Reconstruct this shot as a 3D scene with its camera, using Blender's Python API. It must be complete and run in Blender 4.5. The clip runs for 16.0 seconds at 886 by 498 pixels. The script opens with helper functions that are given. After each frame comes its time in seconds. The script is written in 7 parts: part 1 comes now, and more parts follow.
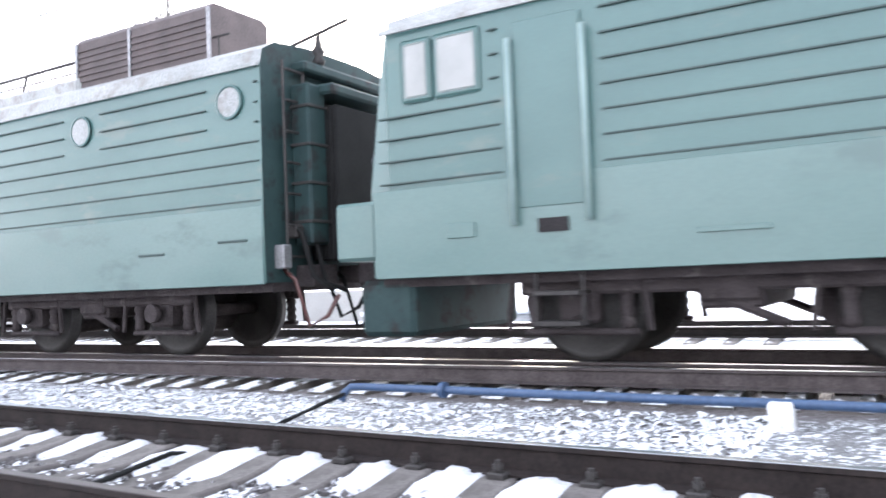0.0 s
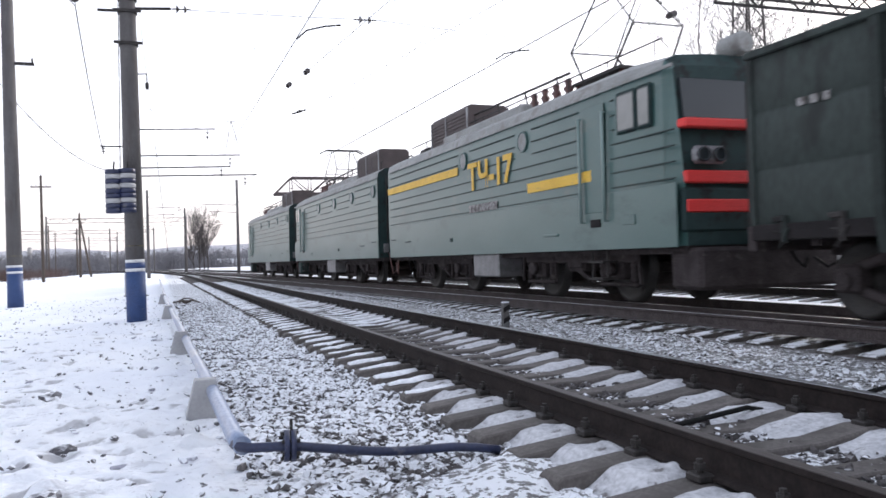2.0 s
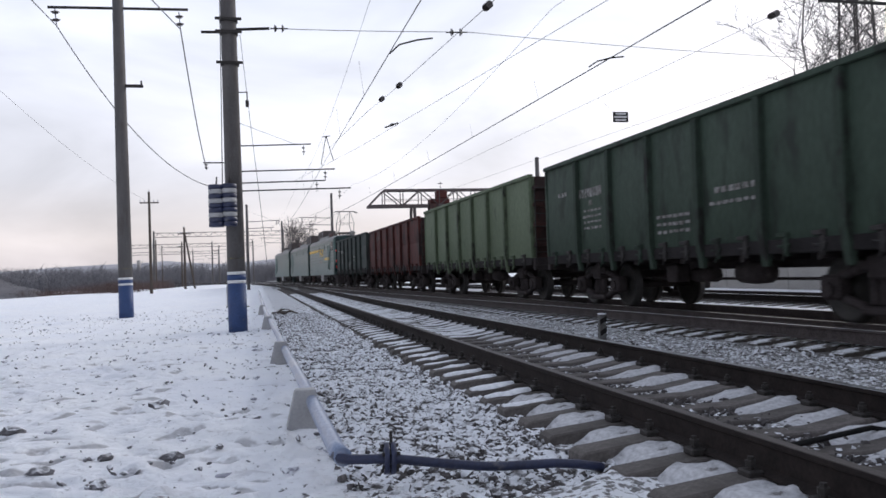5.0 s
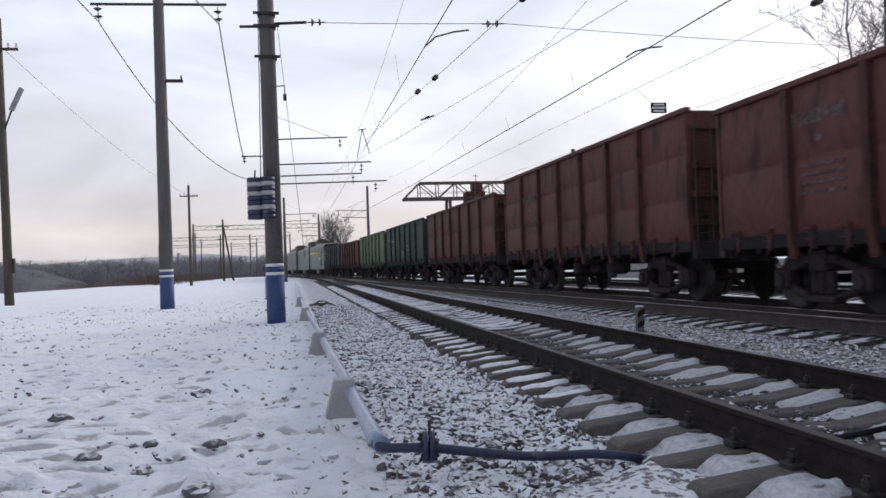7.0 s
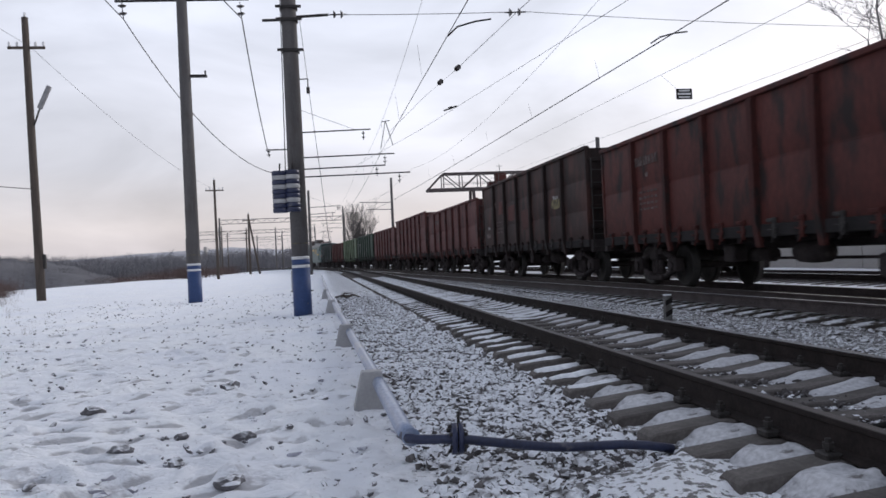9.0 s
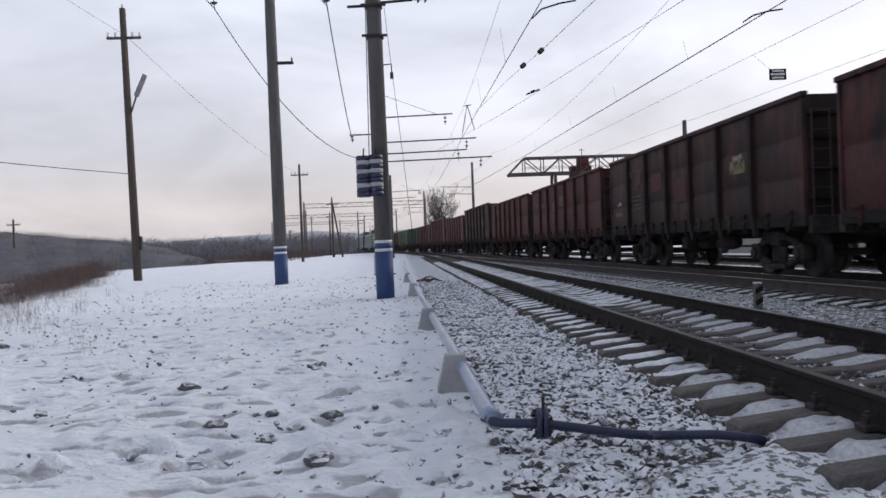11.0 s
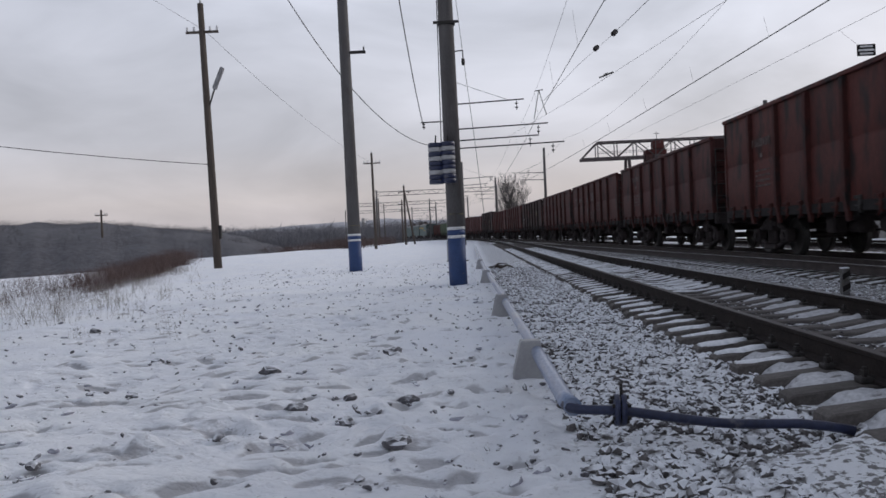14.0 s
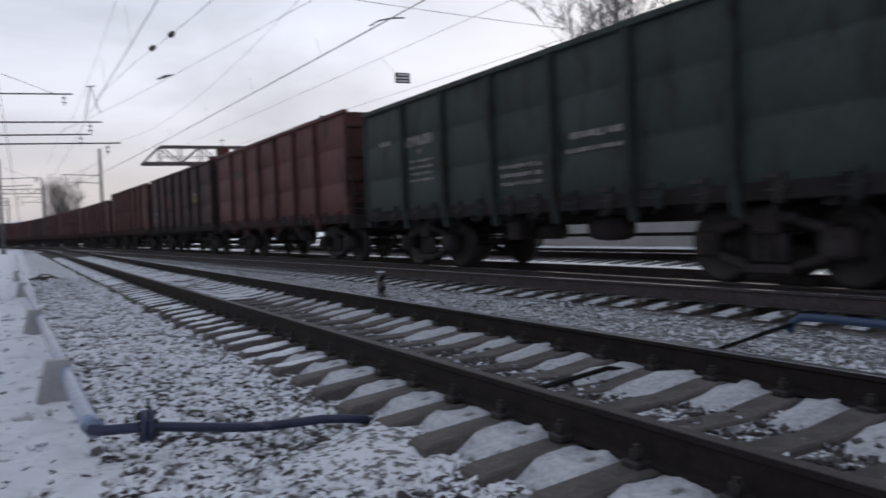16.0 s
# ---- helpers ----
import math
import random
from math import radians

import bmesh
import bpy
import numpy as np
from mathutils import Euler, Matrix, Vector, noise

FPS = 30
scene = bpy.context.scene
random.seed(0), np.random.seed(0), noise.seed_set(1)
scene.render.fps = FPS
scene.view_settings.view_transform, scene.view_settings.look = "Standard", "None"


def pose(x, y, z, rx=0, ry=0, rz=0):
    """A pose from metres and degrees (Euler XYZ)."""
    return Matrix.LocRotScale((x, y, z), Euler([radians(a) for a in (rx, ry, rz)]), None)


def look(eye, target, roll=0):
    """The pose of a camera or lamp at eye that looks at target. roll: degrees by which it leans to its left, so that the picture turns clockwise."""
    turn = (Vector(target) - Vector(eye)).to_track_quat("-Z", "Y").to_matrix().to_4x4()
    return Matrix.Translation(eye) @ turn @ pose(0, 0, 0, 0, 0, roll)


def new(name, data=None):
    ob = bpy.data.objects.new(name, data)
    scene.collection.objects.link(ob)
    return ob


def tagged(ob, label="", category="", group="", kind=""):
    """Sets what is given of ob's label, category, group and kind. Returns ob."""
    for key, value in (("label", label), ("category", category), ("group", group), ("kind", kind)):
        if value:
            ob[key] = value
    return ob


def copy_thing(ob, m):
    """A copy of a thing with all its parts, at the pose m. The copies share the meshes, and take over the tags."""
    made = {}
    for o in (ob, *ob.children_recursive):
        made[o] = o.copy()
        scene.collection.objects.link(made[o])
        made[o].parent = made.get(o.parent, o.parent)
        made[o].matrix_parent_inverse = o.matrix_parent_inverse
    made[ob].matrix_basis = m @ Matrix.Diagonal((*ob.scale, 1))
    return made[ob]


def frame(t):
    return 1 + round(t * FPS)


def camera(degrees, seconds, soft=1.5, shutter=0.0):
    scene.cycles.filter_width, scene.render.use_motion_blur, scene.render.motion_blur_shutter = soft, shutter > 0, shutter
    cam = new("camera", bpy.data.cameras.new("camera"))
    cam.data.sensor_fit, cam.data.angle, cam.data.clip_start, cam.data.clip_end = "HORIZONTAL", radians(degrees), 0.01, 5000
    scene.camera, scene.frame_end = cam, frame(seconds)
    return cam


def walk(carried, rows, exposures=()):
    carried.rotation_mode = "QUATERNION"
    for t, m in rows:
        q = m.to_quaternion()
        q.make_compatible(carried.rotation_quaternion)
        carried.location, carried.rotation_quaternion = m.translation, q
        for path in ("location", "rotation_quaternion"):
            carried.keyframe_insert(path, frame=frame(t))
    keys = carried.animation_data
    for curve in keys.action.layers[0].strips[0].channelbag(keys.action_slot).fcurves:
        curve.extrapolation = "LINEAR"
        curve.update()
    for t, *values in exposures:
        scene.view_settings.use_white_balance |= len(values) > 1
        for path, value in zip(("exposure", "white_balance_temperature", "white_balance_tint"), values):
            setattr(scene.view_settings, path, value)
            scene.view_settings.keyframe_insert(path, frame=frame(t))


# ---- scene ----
cam = camera(57.8, 16.0, soft=1.6, shutter=0.15)
PATH = [
    (0, pose(0.033, -0.010, 0.917, 92.28, 2.32, -59.22)),
    (0.2, pose(0.027, 0.011, 0.919, 91.82, 2.91, -49.79)),
    (0.4, pose(0.031, 0.001, 0.913, 91.88, 2.77, -39.98)),
    (0.5, pose(0.035, 0.023, 0.912, 92.02, 2.75, -35.63)),
    (0.6, pose(0.035, 0.017, 0.939, 91.93, 3.11, -31.63)),
    (0.8, pose(0.084, -0.033, 0.927, 91.99, 3.41, -24.76)),
    (1, pose(0.078, -0.028, 0.909, 91.95, 2.86, -23.22)),
    (1.5, pose(0.056, -0.075, 0.900, 90.73, 2.36, -23.44)),
    (2, pose(0.033, -0.062, 0.903, 90.64, 1.67, -19.45)),
    (2.5, pose(0.018, -0.025, 0.905, 90.93, 1.13, -17.36)),
    (3, pose(0.014, -0.008, 0.904, 91.61, 1.85, -16.12)),
    (3.5, pose(0.019, -0.000, 0.905, 91.82, 2.06, -16.84)),
    (4, pose(0.018, 0.005, 0.902, 91.85, 1.80, -15.83)),
    (4.5, pose(0.013, 0.010, 0.900, 91.79, 2.00, -14.20)),
    (5, pose(0.010, 0.020, 0.905, 91.63, 1.90, -12.95)),
    (5.2, pose(-0.006, 0.019, 0.902, 91.66, 1.60, -12.46)),
    (7.3, pose(-0.010, 0.000, 0.891, 91.06, 2.20, -10.05)),
    (7.5, pose(0.004, 0.032, 0.889, 90.95, 2.63, -10.11)),
    (8, pose(0.008, 0.032, 0.892, 90.79, 2.53, -10.45)),
    (8.5, pose(-0.002, 0.032, 0.893, 90.67, 2.68, -10.03)),
    (9, pose(-0.018, 0.029, 0.895, 90.60, 2.55, -8.67)),
    (11.5, pose(-0.058, 0.012, 0.896, 89.56, 2.18, -1.72)),
    (12, pose(-0.065, 0.010, 0.896, 89.48, 2.26, -0.56)),
    (12.5, pose(-0.076, 0.010, 0.893, 89.40, 2.08, 0.53)),
    (13, pose(-0.084, 0.008, 0.892, 89.24, 2.18, 1.31)),
    (13.5, pose(-0.082, 0.009, 0.892, 89.03, 2.10, 1.83)),
    (14, pose(-0.075, 0.010, 0.892, 88.99, 2.51, 2.16)),
    (14.5, pose(-0.072, 0.008, 0.894, 89.01, 2.48, 2.31)),
    (15, pose(-0.075, 0.005, 0.890, 89.12, 2.27, 2.30)),
    (15.3, pose(-0.052, 0.021, 0.897, 88.98, 1.92, -1.73)),
    (15.5, pose(-0.013, 0.033, 0.884, 88.89, 2.17, -7.07)),
    (15.6, pose(-0.005, 0.019, 0.882, 88.91, 1.92, -10.30)),
    (15.8, pose(0.032, -0.028, 0.899, 88.61, 2.00, -18.28)),
    (16, pose(0.128, -0.039, 0.894, 88.19, 2.35, -28.02)),
]
EXPOSURES = [(0, 2.70, 6050, 11), (0.5, 2.46, 6050, 11), (1.0, 1.70, 6050, 11), (1.5, 1.16, 6050, 11), (2.2, 0.93, 6050, 11), (3.0, 0.60, 6000, 11),
             (3.5, 0.40, 6000, 11), (5.0, 0.20, 6000, 11), (9.0, 0.02, 6000, 11), (11.5, -0.08, 6000, 11), (12.3, -0.33, 6000, 11), (15.0, -0.36, 6000, 11), (15.6, -0.36, 5950, 11), (16.0, -0.14, 5950, 11)]
walk(cam, PATH, EXPOSURES)

# ---- light: overcast winter afternoon, low sun behind cloud on the far side of the line ----
SUN_EL, SUN_AZ = 22.0, 62.0          # degrees; azimuth from the track direction to the right
world = bpy.data.worlds.new("winter_sky")
scene.world = world
world.use_nodes = True
wn, wl = world.node_tree.nodes, world.node_tree.links
wn.clear()
w_out = wn.new("ShaderNodeOutputWorld")
w_bg = wn.new("ShaderNodeBackground")
w_sky = wn.new("ShaderNodeTexSky")
w_sky.sky_type, w_sky.sun_disc = "NISHITA", False
w_sky.sun_elevation, w_sky.sun_rotation = radians(SUN_EL), radians(SUN_AZ)
w_sky.air_density, w_sky.dust_density = 1.5, 4.0
w_co = wn.new("ShaderNodeTexCoord")
w_sep = wn.new("ShaderNodeSeparateXYZ")
wl.new(w_co.outputs["Generated"], w_sep.inputs[0])
w_ramp = wn.new("ShaderNodeValToRGB")          # cloud deck: warm horizon, grey-white above
cr = w_ramp.color_ramp
cr.elements[0].position, cr.elements[0].color = 0.0, (0.62, 0.55, 0.53, 1)
cr.elements[1].position, cr.elements[1].color = 1.0, (0.38, 0.39, 0.43, 1)
for p_, c_ in ((0.05, (0.75, 0.67, 0.63, 1)), (0.12, (0.74, 0.71, 0.73, 1)), (0.28, (0.76, 0.75, 0.79, 1)), (0.5, (0.55, 0.56, 0.61, 1))):
    e_ = cr.elements.new(p_)
    e_.color = c_
wl.new(w_sep.outputs[2], w_ramp.inputs[0])
w_map = wn.new("ShaderNodeMapping")
w_map.inputs["Scale"].default_value = (1.5, 1.5, 4.2)
wl.new(w_co.outputs["Generated"], w_map.inputs[0])
w_noise = wn.new("ShaderNodeTexNoise")
w_noise.inputs["Scale"].default_value, w_noise.inputs["Detail"].default_value = 2.2, 6.0
w_noise.inputs["Distortion"].default_value = 0.4
wl.new(w_map.outputs[0], w_noise.inputs["Vector"])
w_nr = wn.new("ShaderNodeMapRange")
for k_, v_ in ((1, 0.33), (2, 0.68), (3, 0.80), (4, 1.16)):
    w_nr.inputs[k_].default_value = v_
wl.new(w_noise.outputs["Fac"], w_nr.inputs[0])
w_mul = wn.new("ShaderNodeMix")
w_mul.data_type, w_mul.blend_type = "RGBA", "MULTIPLY"
w_mul.inputs[0].default_value = 1.0
wl.new(w_ramp.outputs[0], w_mul.inputs[6])
wl.new(w_nr.outputs[0], w_mul.inputs[7])
w_dot = wn.new("ShaderNodeVectorMath")               # the cloud is thinner towards the hidden sun
w_dot.operation = "DOT_PRODUCT"
w_dot.inputs[1].default_value = (math.sin(radians(SUN_AZ)), math.cos(radians(SUN_AZ)), 0.25)
wl.new(w_co.outputs["Generated"], w_dot.inputs[0])
w_thin = wn.new("ShaderNodeMapRange")
for k_, v_ in ((1, -0.4), (2, 1.0), (3, 0.98), (4, 1.28)):
    w_thin.inputs[k_].default_value = v_
wl.new(w_dot.outputs["Value"], w_thin.inputs[0])
w_glow = wn.new("ShaderNodeVectorMath")
w_glow.operation = "SCALE"
wl.new(w_mul.outputs[2], w_glow.inputs[0])
wl.new(w_thin.outputs[0], w_glow.inputs[3])
w_sc = wn.new("ShaderNodeVectorMath")
w_sc.operation = "SCALE"
w_sc.inputs[3].default_value = 0.02
wl.new(w_sky.outputs[0], w_sc.inputs[0])
w_add = wn.new("ShaderNodeVectorMath")
w_add.operation = "ADD"
wl.new(w_sc.outputs[0], w_add.inputs[0])
wl.new(w_glow.outputs[0], w_add.inputs[1])
wl.new(w_add.outputs[0], w_bg.inputs[0])
w_bg.inputs[1].default_value = 0.88
wl.new(w_bg.outputs[0], w_out.inputs[0])

sun = new("sun", bpy.data.lights.new("sun", "SUN"))
sun.data.energy, sun.data.angle, sun.data.color = 1.6, radians(12), (1.0, 0.93, 0.86)
a_, e_ = radians(SUN_AZ), radians(SUN_EL)
sun.matrix_world = look((math.sin(a_) * math.cos(e_) * 60, math.cos(a_) * math.cos(e_) * 60, math.sin(e_) * 60), (0, 0, 0))


# ---- materials ----
def node_material(name):
    m = bpy.data.materials.new(name)
    m.use_nodes = True
    nt = m.node_tree
    return m, nt.nodes, nt.links, nt.nodes["Principled BSDF"]


def ramp_between(N, L, fac, a, b, lo=0.35, hi=0.65):
    r = N.new("ShaderNodeValToRGB")
    r.color_ramp.elements[0].position, r.color_ramp.elements[0].color = lo, (*a, 1)
    r.color_ramp.elements[1].position, r.color_ramp.elements[1].color = hi, (*b, 1)
    L.new(fac, r.inputs[0])
    return r.outputs[0]


def noise_of(N, L, scale, detail=5.0, coord="Object", stretch=(1, 1, 1), rough=0.55):
    c = N.new("ShaderNodeTexCoord")
    mp = N.new("ShaderNodeMapping")
    mp.inputs["Scale"].default_value = stretch
    L.new(c.outputs[coord], mp.inputs[0])
    n = N.new("ShaderNodeTexNoise")
    n.inputs["Scale"].default_value, n.inputs["Detail"].default_value, n.inputs["Roughness"].default_value = scale, detail, rough
    L.new(mp.outputs[0], n.inputs["Vector"])
    return n.outputs["Fac"]


def mix_color(N, L, fac, a, b, mode="MIX"):
    m = N.new("ShaderNodeMix")
    m.data_type, m.blend_type = "RGBA", mode
    for sock, v in ((m.inputs[0], fac), (m.inputs[6], a), (m.inputs[7], b)):
        if isinstance(v, (int, float)):
            sock.default_value = v
        elif isinstance(v, tuple):
            sock.default_value = (*v, 1)
        else:
            L.new(v, sock)
    return m.outputs[2]


def step_of(N, L, v, lo, hi):
    r = N.new("ShaderNodeMapRange")
    r.interpolation_type = "SMOOTHSTEP"
    r.inputs[1].default_value, r.inputs[2].default_value = lo, hi
    L.new(v, r.inputs[0])
    return r.outputs[0]


def calc(N, L, op, a, b=0.0):
    m = N.new("ShaderNodeMath")
    m.operation = op
    for s, v in zip(m.inputs, (a, b)):
        if isinstance(v, (int, float)):
            s.default_value = v
        else:
            L.new(v, s)
    return m.outputs[0]


def bump_on(N, L, bsdf, height, strength=0.3, distance=0.02):
    b = N.new("ShaderNodeBump")
    b.inputs["Strength"].default_value, b.inputs["Distance"].default_value = strength, distance
    L.new(height, b.inputs["Height"])
    L.new(b.outputs[0], bsdf.inputs["Normal"])


def worn(name, a, b, scale=3.0, rough=0.7, metal=0.0, dirt=None, dirt_amount=0.0, bump=0.15, stretch=(1, 1, 1), fine=40.0, vary=0.0, snow=0.0, steep=0.55, coat=0.0, spec=0.5, grain=0.35):
    """A surface of two tones at a broad scale, grain at a fine one, and optional dirt."""
    m, N, L, P = node_material(name)
    col = ramp_between(N, L, noise_of(N, L, scale, 6.0, stretch=stretch), a, b)
    g = noise_of(N, L, fine, 3.0, stretch=stretch)
    col = mix_color(N, L, grain, col, ramp_between(N, L, g, tuple(c * 0.6 for c in a), tuple(min(1, c * 1.25) for c in b)))
    if dirt:
        d = step_of(N, L, noise_of(N, L, scale * 1.7 + 0.5, 7.0, stretch=stretch, rough=0.65), 0.62 - dirt_amount * 0.4, 0.72 - dirt_amount * 0.2)
        col = mix_color(N, L, d, col, dirt)
    if vary:
        oi = N.new("ShaderNodeObjectInfo")
        col = mix_color(N, L, calc(N, L, "MULTIPLY", oi.outputs["Random"], vary), col, tuple(c * 0.3 for c in a))
    if snow:
        geo = N.new("ShaderNodeNewGeometry")
        sp = N.new("ShaderNodeSeparateXYZ")
        L.new(geo.outputs["Normal"], sp.inputs[0])
        up = step_of(N, L, sp.outputs[2], steep, steep + 0.35)
        sm = calc(N, L, "MULTIPLY", up, step_of(N, L, noise_of(N, L, 6.0, 5.0, coord="Object"), 0.62 - snow * 0.3, 0.70 - snow * 0.2))
        col = mix_color(N, L, sm, col, (0.78, 0.80, 0.84))
    L.new(col, P.inputs["Base Color"])
    P.inputs["Roughness"].default_value, P.inputs["Metallic"].default_value = rough, metal
    P.inputs["Specular IOR Level"].default_value = spec
    if coat:
        P.inputs["Coat Weight"].default_value, P.inputs["Coat Roughness"].default_value = coat, 0.22
    if bump:
        bump_on(N, L, P, g, bump, 0.01)
    return m


def snow_ground_material():
    m, N, L, P = node_material("snow_ground")
    c = N.new("ShaderNodeTexCoord")
    s = N.new("ShaderNodeSeparateXYZ")
    L.new(c.outputs["Object"], s.inputs[0])
    x, y = s.outputs[0], s.outputs[1]
    broad = noise_of(N, L, 0.6, 4.0)
    snow = ramp_between(N, L, broad, (0.87, 0.895, 0.955), (0.95, 0.965, 0.99), 0.3, 0.7)
    # trodden dirt showing through the snow, its grey patches doubling as painted footprint shade
    trod = noise_of(N, L, 2.3, 8.0, rough=0.7, stretch=(0.7, 1.5, 1))
    patch = noise_of(N, L, 0.5, 3.0)
    d1 = calc(N, L, "MULTIPLY", step_of(N, L, trod, 0.60, 0.65), step_of(N, L, patch, 0.36, 0.52))
    crumbs = calc(N, L, "MAXIMUM", step_of(N, L, noise_of(N, L, 22.0, 2.0), 0.65, 0.70), step_of(N, L, noise_of(N, L, 8.0, 3.0, stretch=(1, 2.2, 1)), 0.66, 0.71))
    # hollows of the footprints are greyed by depth: painted shade with some dirt
    pressed = N.new("ShaderNodeAttribute")
    pressed.attribute_name = "trodden"
    print_shade = calc(N, L, "MULTIPLY", step_of(N, L, pressed.outputs["Fac"], 0.22, 0.62), step_of(N, L, noise_of(N, L, 5.0, 5.0), 0.36, 0.50))
    d1 = calc(N, L, "MAXIMUM", calc(N, L, "MULTIPLY", d1, 0.46), calc(N, L, "MULTIPLY", print_shade, 0.62))
    dirt = calc(N, L, "MAXIMUM", d1, calc(N, L, "MULTIPLY", crumbs, 0.34))
    dirt = calc(N, L, "MULTIPLY", dirt, calc(N, L, "SUBTRACT", 1.0, calc(N, L, "MULTIPLY", step_of(N, L, y, 9.0, 22.0), 0.40)))      # less trodden further on
    # gravel showing on the trackbed
    bed = calc(N, L, "MULTIPLY", step_of(N, L, x, 0.25, 0.75), calc(N, L, "SUBTRACT", 1.0, calc(N, L, "MULTIPLY", step_of(N, L, x, 11.0, 12.5), 0.75)))
    grit = noise_of(N, L, 21.0, 3.0)
    crib = calc(N, L, "MULTIPLY", step_of(N, L, x, 2.50, 2.58), calc(N, L, "SUBTRACT", 1.0, step_of(N, L, x, 30.0, 34.0)))
    stones = step_of(N, L, calc(N, L, "ADD", calc(N, L, "ADD", grit, calc(N, L, "MULTIPLY", noise_of(N, L, 3.0, 3.0), 0.4)), calc(N, L, "MAXIMUM", calc(N, L, "MAXIMUM", calc(N, L, "MULTIPLY", crib, 0.15), calc(N, L, "MULTIPLY", calc(N, L, "MULTIPLY", step_of(N, L, x, 0.7, 1.1), calc(N, L, "SUBTRACT", 1.0, step_of(N, L, y, 4.6, 7.0))), 0.07)), calc(N, L, "MULTIPLY", step_of(N, L, y, 17.0, 26.0), 0.07))), 0.76, 0.84)
    bedmask = calc(N, L, "MULTIPLY", bed, calc(N, L, "MULTIPLY", stones, 0.9))
    # swept, oily ballast under the running line
    b1, b2 = step_of(N, L, x, 6.75, 7.25), calc(N, L, "SUBTRACT", 1.0, step_of(N, L, x, 10.4, 11.2))
    oily = calc(N, L, "MULTIPLY", calc(N, L, "MULTIPLY", b1, b2), step_of(N, L, noise_of(N, L, 5.0, 5.0), 0.28, 0.42))
    oily = calc(N, L, "MULTIPLY", oily, calc(N, L, "SUBTRACT", 1.0, step_of(N, L, y, 70.0, 110.0)))
    soil = ramp_between(N, L, noise_of(N, L, 9.0, 4.0), (0.16, 0.15, 0.16), (0.36, 0.35, 0.37))
    col = mix_color(N, L, dirt, snow, soil)
    col = mix_color(N, L, bedmask, col, ramp_between(N, L, noise_of(N, L, 40.0, 2.0), (0.06, 0.056, 0.054), (0.22, 0.21, 0.205)))
    col = mix_color(N, L, oily, col, ramp_between(N, L, noise_of(N, L, 30.0, 3.0), (0.085, 0.074, 0.072), (0.19, 0.172, 0.168)))
    L.new(col, P.inputs["Base Color"])
    P.inputs["Roughness"].default_value = 0.85
    h = calc(N, L, "ADD", calc(N, L, "MULTIPLY", trod, 0.8), calc(N, L, "MULTIPLY", grit, calc(N, L, "MULTIPLY", bed, 0.3)))
    bump_on(N, L, P, h, 1.0, 0.13)
    return m


